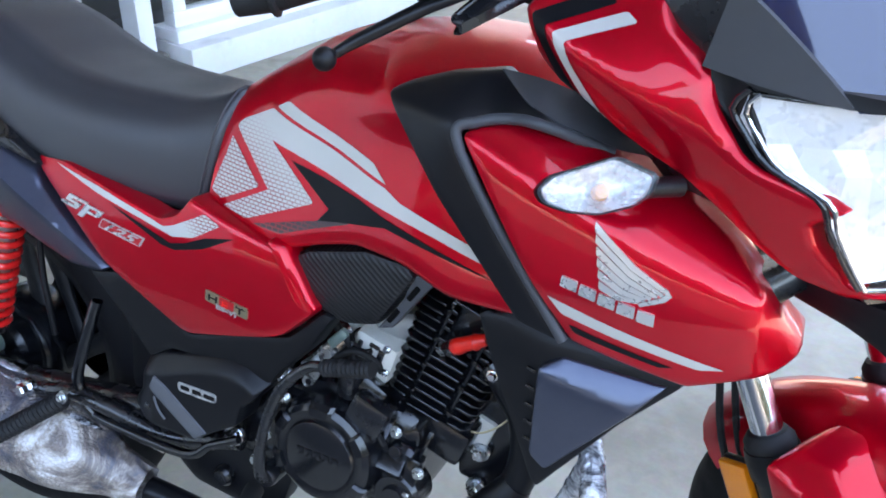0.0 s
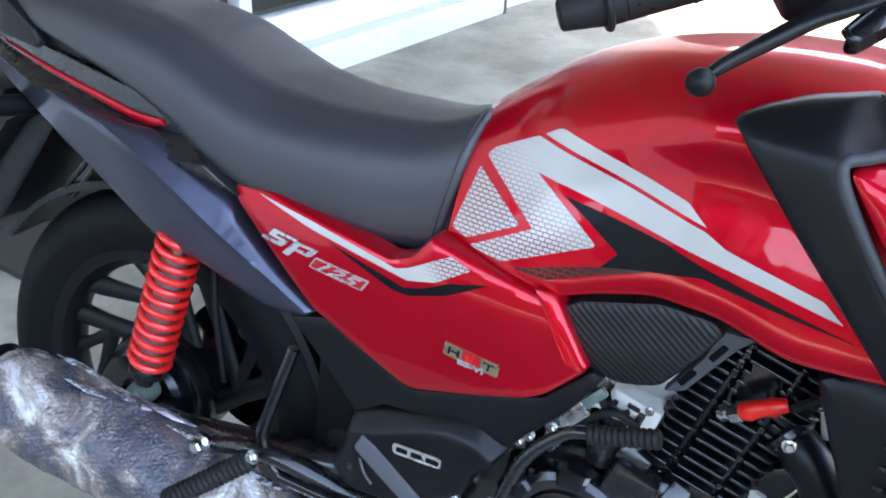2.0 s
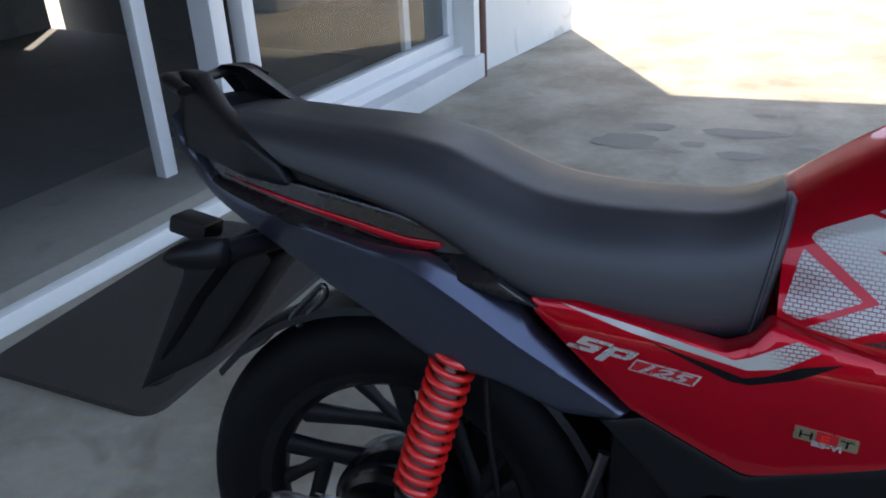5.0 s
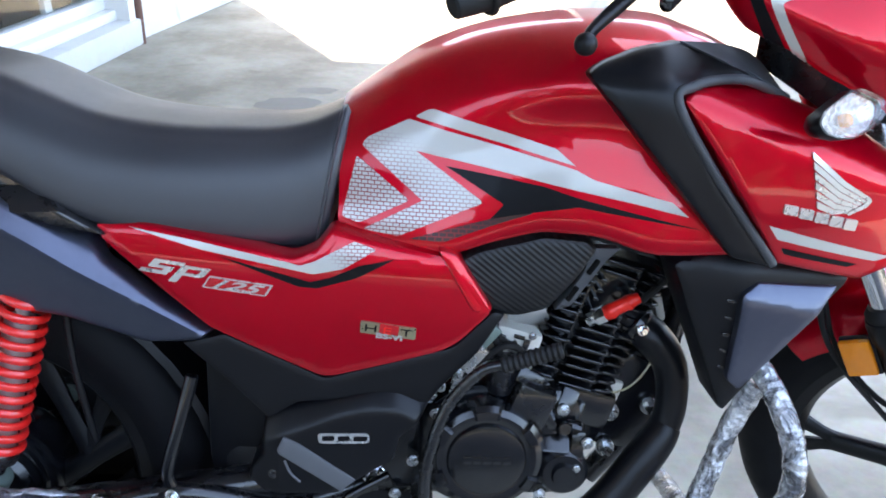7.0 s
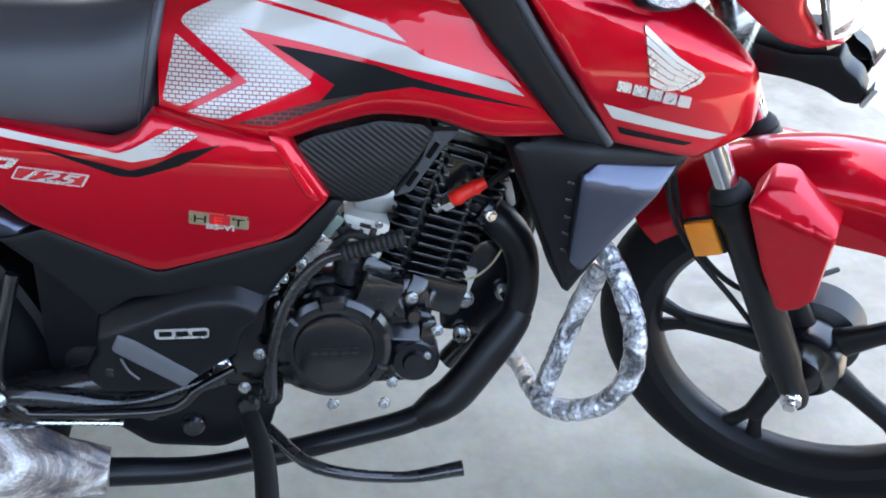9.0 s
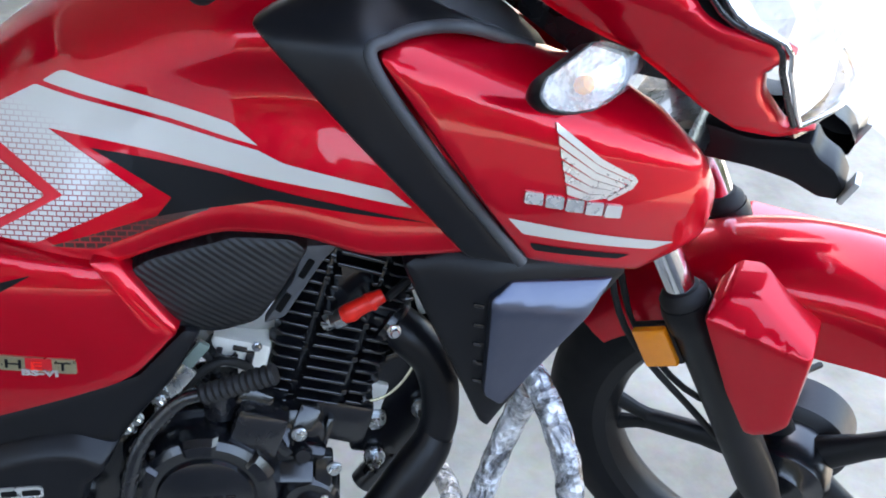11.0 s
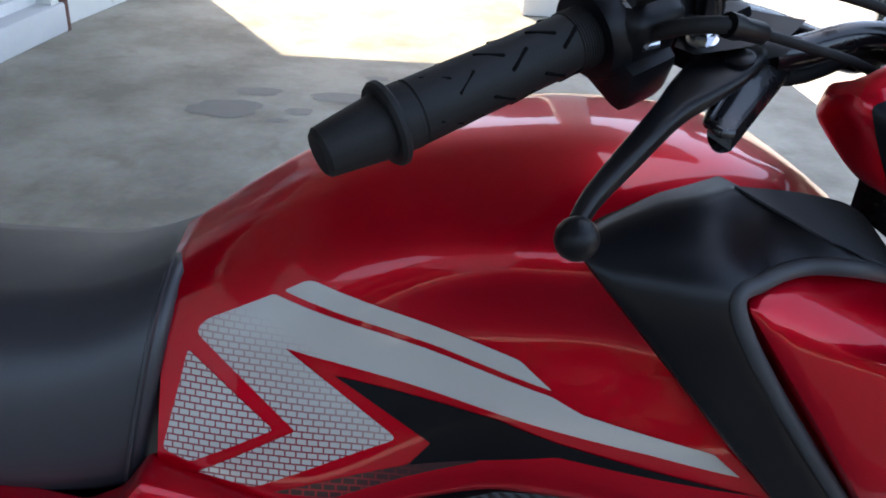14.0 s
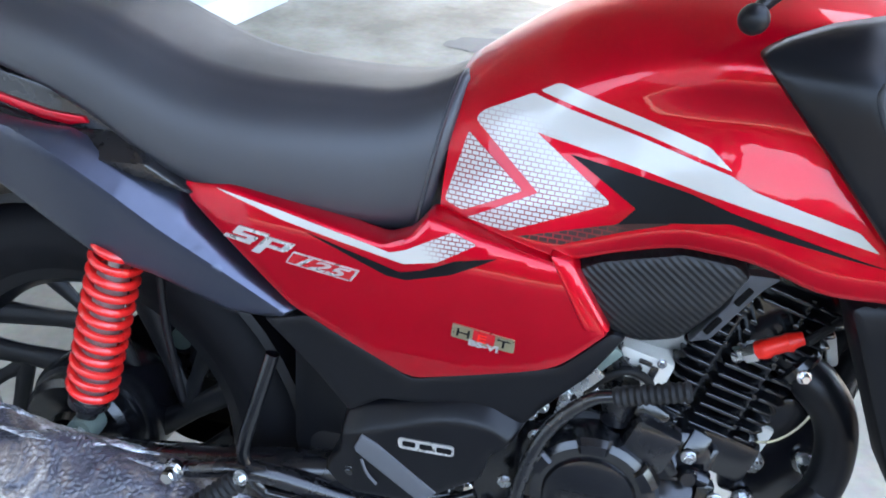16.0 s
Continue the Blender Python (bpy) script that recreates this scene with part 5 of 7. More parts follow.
tube("brake_wire", [(0.745, -0.06, 0.455), (0.785, -0.065, 0.468), (0.815, -0.055, 0.505), (0.82, -0.03, 0.56)], 0.0015, GOLD, bike, n=6)

# kick starter
kick = tube("kick_starter", [(0.525, -0.128, 0.335), (0.528, -0.150, 0.360), (0.533, -0.152, 0.42), (0.553, -0.150, 0.485), (0.588, -0.150, 0.528), (0.615, -0.152, 0.540)], [0.0085, 0.0075, 0.0072, 0.0072, 0.0068, 0.0065], GLOSSB, bike, "black kick start lever with rubber pedal", n=12)
kp = []
for i in range(23):
    kp.append(Vector((0.612, -0.152, 0.538)).lerp(Vector((0.678, -0.160, 0.562)), i / 22))
loft("pedal_rubber", sweep(kp, [0.0104 if i % 2 else 0.0086 for i in range(23)], 14), RUBBER, kick)
lathe("kick_boss", [(0.0, 0.012), (0.012, 0.012), (0.014, 0.008), (0.014, -0.03), (0.0, -0.03)], (0.527, -0.125, 0.340), (0, -1, 0), GLOSSB, kick)

# exhaust
tube("header_pipe", [(0.770, -0.050, 0.566), (0.806, -0.064, 0.540), (0.830, -0.070, 0.510), (0.839, -0.074, 0.468), (0.834, -0.078, 0.425), (0.808, -0.086, 0.382), (0.762, -0.096, 0.322), (0.71, -0.10, 0.280), (0.62, -0.105, 0.257), (0.45, -0.115, 0.225), (0.33, -0.13, 0.235)], [0.019, 0.0235, 0.0215, 0.0200, 0.0195, 0.0195, 0.019, 0.0165, 0.0155, 0.0155, 0.018], SATIN, bike, "matt black exhaust header pipe", n=20, steps=8)
lathe("exhaust_flange", [(0.0, -0.004), (0.024, -0.004), (0.027, 0.0), (0.027, 0.007), (0.024, 0.010), (0.0, 0.010)], (0.786, -0.058, 0.556), (0.78, -0.30, -0.55), ENGINE, bike, n=24)
bolt((0.789, -0.086, 0.556), (0.1, -1, 0.1), bike, 0.0050, 0.007, CHROME)
sheet("wire_connector", [(0.808, 0.588), (0.818, 0.590), (0.828, 0.555), (0.818, 0.552)], const(0.050), STONE, bike, "cream plastic wire connector", edge=0.002, depth=0.010, h=0.006)
tube("heat_shield", [(0.836, -0.080, 0.427), (0.827, -0.083, 0.409), (0.808, -0.088, 0.381), (0.762, -0.098, 0.320), (0.735, -0.101, 0.298), (0.712, -0.102, 0.281)], [0.0192, 0.0225, 0.0245, 0.0252, 0.0240, 0.0172], SATIN, bike, n=20)

# muffler wrapped in packing film
axis0, axis1 = Vector((0.33, -0.135, 0.245)), Vector((-0.165, -0.200, 0.345))
prof = curve((0.0, 0.024), (0.12, 0.040), (0.25, 0.060), (0.5, 0.063), (0.9, 0.062), (0.97, 0.058), (1.0, 0.050))
dr = (axis1 - axis0).normalized()
sd = dr.cross(Vector((0, 0, 1))).normalized()
vp = sd.cross(dr)
NU, NV, PITCH = 480, 320, 0.0078
tt, aa = np.meshgrid(np.linspace(0, 1, NU), 2 * math.pi * np.arange(NV) / NV, indexing="ij")
base_r = prof(tt)
along, round_ = tt * (axis1 - axis0).length, aa * 0.0625
sag = 0.0009 * np.sin(along * 143 + 3.0 * np.sin(aa * 3)) * np.sin(aa * 9 + along * 57) + 0.0016 * np.sin(along * 61 + 2.0 * np.sin(aa * 2)) + 0.0014 * np.sin(aa * 5 + along * 23) + 0.0022 * np.maximum(0, np.sin(along * 17 - aa * 3 + 0.7)) ** 3
best = np.full_like(tt, 9.0)
wob_a = 0.0016 * np.sin(along * 190 + aa * 7) + 0.0012 * np.sin(aa * 23 - along * 310)
wob_b = 0.0016 * np.sin(along * 230 - aa * 11) + 0.0012 * np.sin(aa * 29 + along * 270)
rows_ = np.round(along / (PITCH * 0.866))
for dk in (-1, 0, 1):
    k = rows_ + dk
    cx_ = k * PITCH * 0.866
    off = (k % 2) * 0.5 * PITCH
    cy_ = np.round((round_ - off) / PITCH) * PITCH + off
    best = np.minimum(best, np.hypot(along - cx_ + wob_a, round_ - cy_ + wob_b))
bubble = 0.0020 * np.sqrt(np.maximum(0.0, 1 - (best / 0.0036) ** 2)) * (0.25 + 0.75 * np.sin(along * 37 + aa * 4) ** 2)
rad = base_r + sag + bubble * np.clip((tt - 0.10) / 0.1, 0, 1)
c0, dv = np.array(axis0), np.array(axis1 - axis0)
pts = c0 + tt[..., None] * dv + rad[..., None] * (np.cos(aa)[..., None] * np.array(sd) + np.sin(aa)[..., None] * np.array(vp))
verts = pts.reshape(-1, 3).tolist()
ii, jj = np.meshgrid(np.arange(NU - 1), np.arange(NV), indexing="ij")
j2 = (jj + 1) % NV
faces = np.stack([ii * NV + jj, (ii + 1) * NV + jj, (ii + 1) * NV + j2, ii * NV + j2], -1).reshape(-1, 4).tolist()
muffler = finish("muffler", verts, faces, WRAP, bike, "muffler still wrapped in clear bubble film", sharp=60)
lathe("end_cap", [(0.0, 0.0), (0.050, 0.0), (0.055, 0.006), (0.056, 0.022), (0.048, 0.026), (0.0, 0.020)], axis1 + dr * -0.014, dr, SATIN, muffler, n=40)
# loose milky folds of film along the top of the muffler
for i in range(7):
    t = 0.22 + 0.10 * i
    c = axis0.lerp(axis1, t)
    a = random.uniform(0.2, 1.9)
    n0 = sd * math.cos(a) + vp * math.sin(a)
    p = c + n0 * (float(prof(t)) + 0.003)
    q = [p + dr * (0.022 * (j - 1.5)) + sd.cross(n0) * random.uniform(-0.01, 0.01) + n0 * random.uniform(-0.001, 0.002) for j in range(4)]
    tube("film_fold", q, [0.001, 0.007, 0.006, 0.001], FILM, muffler, n=8, flat=0.35)

# rear wheel, brake, swing arm, shocks
def wheel(radius, width, m, label, hub_r=0.055, turn=0.733, swept=False, wall=0.080):
    """A tyre, a cast rim and five split spokes, turned into place by m."""
    rim_r = radius - wall
    prof = []
    for i in range(25):
        a = math.pi * (i / 24)
        prof.append((radius - 0.058 + 0.058 * math.sin(a) ** 0.85, -math.cos(a) * width * 0.5))
    prof = [(rim_r + 0.006, -0.029)] + prof + [(rim_r + 0.006, 0.029)]
    ty = lathe("wheel", prof, (0, 0, 0), (0, 1, 0), TYRE, bike, label, n=96, ring_shaped=True)
    ty.matrix_basis = m
    rim = lathe("rim", [(rim_r - 0.006, -0.026), (rim_r + 0.004, -0.030), (rim_r + 0.012, -0.032), (rim_r + 0.012, -0.026), (rim_r + 0.004, -0.018), (rim_r - 0.004, 0.0), (rim_r + 0.004, 0.018), (rim_r + 0.012, 0.026), (rim_r + 0.012, 0.032), (rim_r + 0.004, 0.030), (rim_r - 0.006, 0.026), (rim_r - 0.016, 0.012), (rim_r - 0.018, 0.0), (rim_r - 0.016, -0.012)], (0, 0, 0), (0, 1, 0), BLACK, ty, "black cast rim", n=96, ring_shaped=True)
    lathe("hub", [(0.0, -0.055), (0.03, -0.055), (0.034, -0.05), (hub_r, -0.042), (hub_r + 0.006, -0.03), (hub_r + 0.006, 0.03), (hub_r, 0.042), (0.03, 0.05), (0.0, 0.05)], (0, 0, 0), (0, 1, 0), ENGINE, ty, n=48)
    if swept:
        for i in range(5):
            q = Matrix.Rotation(2 * math.pi * i / 5, 4, "Y")
            tube("spoke", [q @ Vector(p) for p in ((-0.188, 0, 0.060), (-0.12, 0, 0.058), (-0.02, 0, 0.056))], [0.0125, 0.0100, 0.0130], BLACK, ty, n=12, flat=1.5, steps=4)
            tube("spoke_branch", [q @ Vector(p) for p in ((-0.150, 0, 0.118), (-0.06, 0, 0.123), (0.022, 0, 0.127))], [0.0115, 0.0080, 0.0090], BLACK, ty, n=10, flat=1.5, steps=4)
            tube("spoke_fork", [q @ Vector(p) for p in ((-0.192, 0, -0.002), (-0.155, 0, 0.020), (-0.115, 0, 0.046))], [0.0090, 0.0062, 0.0085], BLACK, ty, n=10, flat=1.5, steps=4)
        return ty
    for i in range(5):
        a = 2 * math.pi * i / 5 + turn
        u = Vector((math.cos(a), 0, math.sin(a)))
        v = Vector((-math.sin(a), 0, math.cos(a)))
        tube("spoke", [u * (hub_r - 0.01), u * (hub_r + 0.05), u * (rim_r - 0.055)], [0.019, 0.0130, 0.0125], BLACK, ty, n=12, flat=1.3, steps=4)
        for side in (-1, 1):
            tube("spoke_fork", [u * (rim_r - 0.068) + v * 0.003 * side, u * (rim_r - 0.040) + v * 0.012 * side, u * (rim_r - 0.006) + v * 0.026 * side], [0.0090, 0.0080, 0.0110], BLACK, ty, n=10, flat=1.3, steps=4)
    return ty


REAR = Vector((-0.043, 0.0, 0.297))
rear_wheel = wheel(0.303, 0.098, Matrix.Translation(REAR), "black rear wheel with cast spokes and road tyre", 0.085, 0.0, True, 0.098)
drum = lathe("brake_plate", [(0.0, 0.02), (0.03, 0.02), (0.036, 0.012), (0.070, 0.010), (0.078, 0.002), (0.080, -0.03), (0.0, -0.03)], REAR + Vector((0.0, -0.062, 0)), (0, -1, 0), ENGINE, bike, "black rear drum brake plate", n=48)
tube("swing_arm", [(0.40, -0.095, 0.36), (0.20, -0.11, 0.335), (-0.08, -0.105, 0.297)], [0.024, 0.022, 0.018], GLOSSB, bike, n=12)
tube("swing_arm", [(0.40, 0.095, 0.36), (0.20, 0.11, 0.335), (-0.08, 0.105, 0.297)], [0.024, 0.022, 0.018], GLOSSB, bike, n=12)
sheet("chain_case", [(-0.10, 0.30), (-0.06, 0.385), (0.08, 0.475), (0.30, 0.545), (0.42, 0.53), (0.47, 0.36), (0.42, 0.215), (0.02, 0.205)], const(0.125), BLACK, bike, "black enclosed chain case", r=0.03, edge=0.01, depth=0.04, sign=1)
for sg in (-1, 1):
    lo, hi = Vector((0.012, sg * 0.118, 0.365)), Vector((0.086, sg * 0.112, 0.640))
    ax = (hi - lo).normalized()
    sh = lathe("shock_absorber", [(0.0, 0.0), (0.012, 0.0), (0.014, 0.02), (0.024, 0.024), (0.024, 0.034), (0.0, 0.034)], lo, ax, GLOSSB, bike, "rear shock absorber with red coil spring", n=28)
    lathe("damper_body", [(0.0, 0.03), (0.0175, 0.03), (0.0175, 0.21), (0.008, 0.215), (0.008, 0.28), (0.0, 0.28)], lo, ax, ALU, sh, n=24)
    sx = ax.cross(Vector((0, 1, 0))).normalized()
    sy = sx.cross(ax)
    turns = 12.5
    coil = []
    for i in range(int(turns * 20) + 1):
        t = i / (turns * 20)
        a = 2 * math.pi * turns * t
        coil.append(lo + ax * (0.036 + 0.215 * t) + (sx * math.cos(a) + sy * math.sin(a)) * 0.0255)
    loft("coil_spring", sweep(coil, 0.0050, 9), SPRING, sh, "bright red coil spring")
    lathe("lower_mount", [(0.0, -0.016), (0.016, -0.016), (0.018, 0.0), (0.016, 0.016), (0.0, 0.016)], lo + Vector((0, 0, -0.01)), (0, 1, 0), TEAL, sh, n=24)
    bolt(lo + Vector((0, sg * 0.018, -0.012)), (0, sg, 0), sh, 0.007, 0.010, ZINC)
# stay rod and brake linkage beside the shock
tube("stay_rod", [(0.105, -0.090, 0.60), (0.112, -0.095, 0.50), (0.128, -0.095, 0.40)], 0.0045, BLACK, bike, n=10)
tube("brake_rod", [(-0.01, -0.120, 0.325), (0.15, -0.125, 0.315), (0.35, -0.12, 0.30)], 0.0035, ZINC, bike, n=8)
block("swing_arm_bridge", (0.13, 0.19, 0.10), pose(0.345, 0, 0.345), BLACK, bike, "black swing arm bridge", bevel=0.02)
sheet("peg_bracket", [(0.27, 0.330), (0.40, 0.345), (0.50, 0.350), (0.535, 0.310), (0.520, 0.255), (0.46, 0.228), (0.37, 0.236), (0.31, 0.285)], const(0.082), SATIN, bike, "black foot peg bracket", r=0.012, edge=0.005, depth=0.022)
for x, z in ((0.375, 0.296), (0.425, 0.270), (0.495, 0.300)):
    lathe("bracket_boss", [(0.0, 0.012), (0.011, 0.012), (0.015, 0.007), (0.016, -0.01), (0.0, -0.01)], (x, -0.084, z), (0, -1, 0), GLOSSB, bike, n=24)
sheet("inner_mudguard", [(0.03, 0.33), (0.06, 0.52), (0.12, 0.63), (0.36, 0.62), (0.42, 0.45), (0.40, 0.30), (0.20, 0.27)], const(-0.085), BLACK, bike, "black inner mudguard panel", edge=0.006, depth=0.01)
# inner rear fender
ar = []
for i in range(19):
    a = radians(15 + 128 * i / 18)
    c, s = math.cos(a), math.sin(a)
    ar.append([(REAR.x + r * c, y, REAR.z + r * s) for r, y in ((0.311, -0.062), (0.321, -0.058), (0.328, 0), (0.321, 0.058), (0.311, 0.062), (0.318, 0.0))])
loft("inner_fender", ar, BLACK, bike)
tube("fender_stay", [(-0.18, -0.055, 0.575), (-0.176, -0.055, 0.591), (-0.153, -0.055, 0.617), (-0.131, -0.055, 0.639), (-0.126, -0.055, 0.627), (-0.147, -0.055, 0.602), (-0.169, -0.055, 0.576)], 0.0045, GLOSSB, bike, n=8)

# heel guard, hanger and pillion peg
tube("heel_guard", [(0.2615, -0.140, 0.512), (0.246, -0.147, 0.455), (0.230, -0.150, 0.398), (0.232, -0.150, 0.375), (0.247, -0.150, 0.347), (0.272, -0.148, 0.337), (0.405, -0.146, 0.335), (0.447, -0.142, 0.362), (0.487, -0.138, 0.384)], [0.0078, 0.0078, 0.0078, 0.0078, 0.0074, 0.0065, 0.0065, 0.006, 0.006], ENGINE, bike, "gloss black bent bar", n=12)
tube("peg_hanger", [(0.47, -0.11, 0.36), (0.36, -0.12, 0.33), (0.24, -0.15, 0.365), (0.16, -0.155, 0.352)], [0.014, 0.012, 0.012, 0.010], GLOSSB, bike, n=12)
bolt((0.4685, -0.122, 0.374), (0, -1, 0), bike, 0.010, 0.014, CHROME)
bolt((0.153, -0.168, 0.358), (0, -1, 0), bike, 0.009, 0.016, CHROME)
p0, p1 = Vector((0.240, -0.185, 0.379)), Vector((0.148, -0.226, 0.307))
peg = loft("foot_peg", sweep([p0.lerp(p1, i / 34) for i in range(35)], [0.0135 if i % 2 else 0.0112 for i in range(35)], 16), RUBBER, bike, "black ribbed rubber foot peg")
pd = (p1 - p0).normalized()
lathe("peg_end", [(0.0, 0.004), (0.006, 0.004), (0.010, 0.001), (0.012, -0.003), (0.0, -0.003)], p1, pd, CHROME, peg, n=24)
bolt(p0 - pd * 0.006 + Vector((0, -0.008, 0.004)), (-0.2, -1, 0.2), peg, 0.006, 0.006)
tube("rider_peg", [(0.50, -0.12, 0.30), (0.52, -0.19, 0.296), (0.53, -0.27, 0.293)], 0.013, RUBBER, bike, n=14)
tube("brake_pedal", [(0.52, -0.12, 0.285), (0.58, -0.17, 0.262), (0.68, -0.175, 0.245), (0.76, -0.175, 0.255)], [0.008, 0.008, 0.007, 0.010], GLOSSB, bike, n=10)
tube("side_stand", [(0.45, 0.12, 0.27), (0.40, 0.20, 0.13), (0.36, 0.262, 0.065)], 0.011, GLOSSB, bike, n=10)

# tail: plate bracket, mudguard, indicator, lamp
tail_guard = loft("rear_mudguard", [[(x + dx, y, z) for dx, y in ((0, -w), (0.012, -w * 0.8), (0.02, 0), (0.012, w * 0.8), (0, w), (-0.012, 0))]
                                    for x, z, w in ((-0.20, 0.70, 0.075), (-0.27, 0.665, 0.072), (-0.325, 0.60, 0.066), (-0.38, 0.52, 0.06), (-0.445, 0.43, 0.035))], BLACK, bike, "black plastic rear mudguard")
tail_guard2 = sheet("mudguard_side", [(-0.205, 0.665), (-0.245, 0.700), (-0.345, 0.655), (-0.355, 0.62), (-0.447, 0.430, 0.004), (-0.32, 0.505)], const(0.05), BLACK, bike, edge=0.004, depth=0.1)
block("plate_lamp", (0.06, 0.05, 0.026), pose(-0.350, -0.01, 0.690, 0, 12, 0), BLACK, bike, bevel=0.006)
block("tail_lamp", (0.03, 0.12, 0.045), pose(-0.305, 0, 0.825, 0, -20, 0), DRED, bike, bevel=0.01)
for sg in (-1, 1):
    ind = loft("rear_indicator", [[Vector((-0.190 - 0.066 * t, sg * (0.178 + 0.034 * t), 0.716 - 0.004 * t)) + Vector((0.0, math.cos(a) * rr * 0.75, math.sin(a) * rr * 0.78)) for a in (2 * math.pi * k / 20 for k in range(20))]
                                   for t, rr in ((0.0, 0.012), (0.06, 0.022), (0.3, 0.026), (0.6, 0.024), (0.85, 0.016), (0.97, 0.008), (1.0, 0.003))], BLACK, bike, "dark grey teardrop rear indicator")
    tube("stalk", [(-0.175, sg * 0.06, 0.705), (-0.19, sg * 0.12, 0.708), (-0.20, sg * 0.175, 0.712)], 0.014, BLACK, ind, n=12)
# grab rail
grab = tube("grab_rail", [(-0.285, -0.104, 0.893), (-0.312, -0.095, 0.905), (-0.325, -0.06, 0.905), (-0.322, 0.0, 0.900), (-0.325, 0.06, 0.905), (-0.312, 0.095, 0.905), (-0.285, 0.104, 0.893)], [0.012, 0.013, 0.011, 0.010, 0.011, 0.013, 0.012], SATIN, bike, "satin black pillion grab rail", n=16, steps=7, flat=0.6)
for sg in (-1, 1):
    sheet("grab_arm", [(-0.131, 0.788, 0.006), (-0.1526, 0.815), (-0.2013, 0.8476), (-0.240, 0.870), (-0.2706, 0.8966), (-0.288, 0.911), (-0.320, 0.915), (-0.329, 0.908), (-0.3107, 0.8755), (-0.297, 0.8205), (-0.252, 0.807), (-0.1925, 0.792), (-0.145, 0.785)], lambda x, z: 0.122 - 0.25 * np.clip(-0.2 - x, 0, 1) - 0.35 * np.clip(z - 0.84, 0, 1), SATIN, grab, edge=0.007, depth=0.024, sign=sg)

# crash guard tube wrapped in film
def film_tube(name, pts, r, parent, label):
    q = spline(pts, 14)
    rr = [r + 0.0004 * math.sin(i * 0.9) + random.uniform(-0.0003, 0.0006) for i in range(len(q))]
    return loft(name, sweep(q, rr, 14), FILM, parent, label, sharp=25)


guard = film_tube("crash_guard", [(0.900, -0.09, 0.540), (0.920, -0.130, 0.528), (0.936, -0.166, 0.495), (0.946, -0.196, 0.450), (0.945, -0.197, 0.395), (0.921, -0.190, 0.355), (0.885, -0.172, 0.334), (0.860, -0.148, 0.330), (0.864, -0.132, 0.338), (0.880, -0.125, 0.385), (0.900, -0.118, 0.445), (0.918, -0.130, 0.510)], 0.0135, bike, "crash guard bar wrapped in clear packing film")
film_tube("guard_stay", [(0.860, -0.148, 0.331), (0.857, -0.095, 0.322), (0.860, -0.03, 0.308), (0.850, 0.03, 0.300)], 0.0130, guard, "")


# ---- steered front end: built straight about a point on the steering axis, then turned to the right ----
RAKE, STEER = 26.0, -38.0
head_axis = Vector((-math.sin(radians(RAKE)), 0, math.cos(radians(RAKE))))
FRONT = Matrix.Translation((1.240, -0.006, 0.304)) @ Matrix.Rotation(radians(STEER), 4, head_axis)


def steered(ob):
    ob.matrix_basis = FRONT @ ob.matrix_basis
    return ob


fw = Vector((0.044, 0, 0.028))
front_wheel = wheel(0.304, 0.078, FRONT @ Matrix.Translation(fw), "black front wheel with cast spokes and road tyre", 0.05)
steered(lathe("brake_hub", [(0.0, -0.02), (0.026, -0.02), (0.030, -0.012), (0.055, -0.008), (0.070, 0.004), (0.074, 0.05), (0.0, 0.05)], fw + Vector((0, 0.02, 0)), (0, 1, 0), HUB, bike, "black cast front brake drum", n=48))
slope = Vector((-0.4636, 0, 0.886))
for sg in (-1, 1):
    base = Vector((0.043, sg * 0.086, 0.027))
    leg = lathe("fork_leg", [(0.0, -0.022), (0.014, -0.022), (0.018, -0.012), (0.019, 0.03), (0.0235, 0.06), (0.0235, 0.285), (0.0265, 0.290), (0.0275, 0.310), (0.026, 0.320), (0.0, 0.322)], base, slope, BLACK, bike, "black fork leg with chrome tube", n=28)
    steered(leg)
    lathe("stanchion", [(0.0, 0.31), (0.0155, 0.31), (0.0155, 0.68), (0.0, 0.68)], base, slope, CHROME, leg, "chrome fork tube", n=24)
    lathe("dust_seal", [(0.016, 0.320), (0.0245, 0.320), (0.0245, 0.328), (0.019, 0.336), (0.016, 0.337)], base, slope, RUBBER, leg, n=24)
    bolt(base + Vector((0, sg * 0.019, 0)), (0, sg, 0), leg, 0.0095, 0.014, CHROME)
    rc = Vector((-0.1215, sg * 0.1010, 0.2485))
    refl = block("reflector", (0.036, 0.010, 0.050), Matrix.Translation(rc) @ pose(0, 0, 0, 0, -27.6, 0), AMBER, leg, "amber side reflector", bevel=0.003)
    block("reflector_back", (0.040, 0.008, 0.056), Matrix.Translation(rc + Vector((0.002, -sg * 0.007, 0))) @ pose(0, 0, 0, 0, -27.6, 0), BLACK, leg, bevel=0.003)
steered(block("lower_clamp", (0.09, 0.21, 0.035), Matrix.Translation((-0.165, 0, 0.47)) @ pose(0, 0, 0, 0, -27.6, 0), GLOSSB, bike, bevel=0.008))
steered(block("upper_clamp", (0.09, 0.21, 0.028), Matrix.Translation((-0.275, 0, 0.66)) @ pose(0, 0, 0, 0, -27.6, 0), GLOSSB, bike, bevel=0.008))
steered(tube("speedometer_cable", [(0.03, -0.075, 0.05), (-0.06, -0.090, 0.15), (-0.16, -0.080, 0.24), (-0.20, -0.06, 0.36), (-0.22, -0.05, 0.5)], 0.004, RUBBER, bike, n=8))
steered(tube("brake_cable", [(0.05, 0.07, 0.13), (-0.05, -0.070, 0.16), (-0.15, -0.062, 0.225), (-0.20, -0.04, 0.36), (-0.22, -0.03, 0.5)], 0.004, RUBBER, bike, n=8))

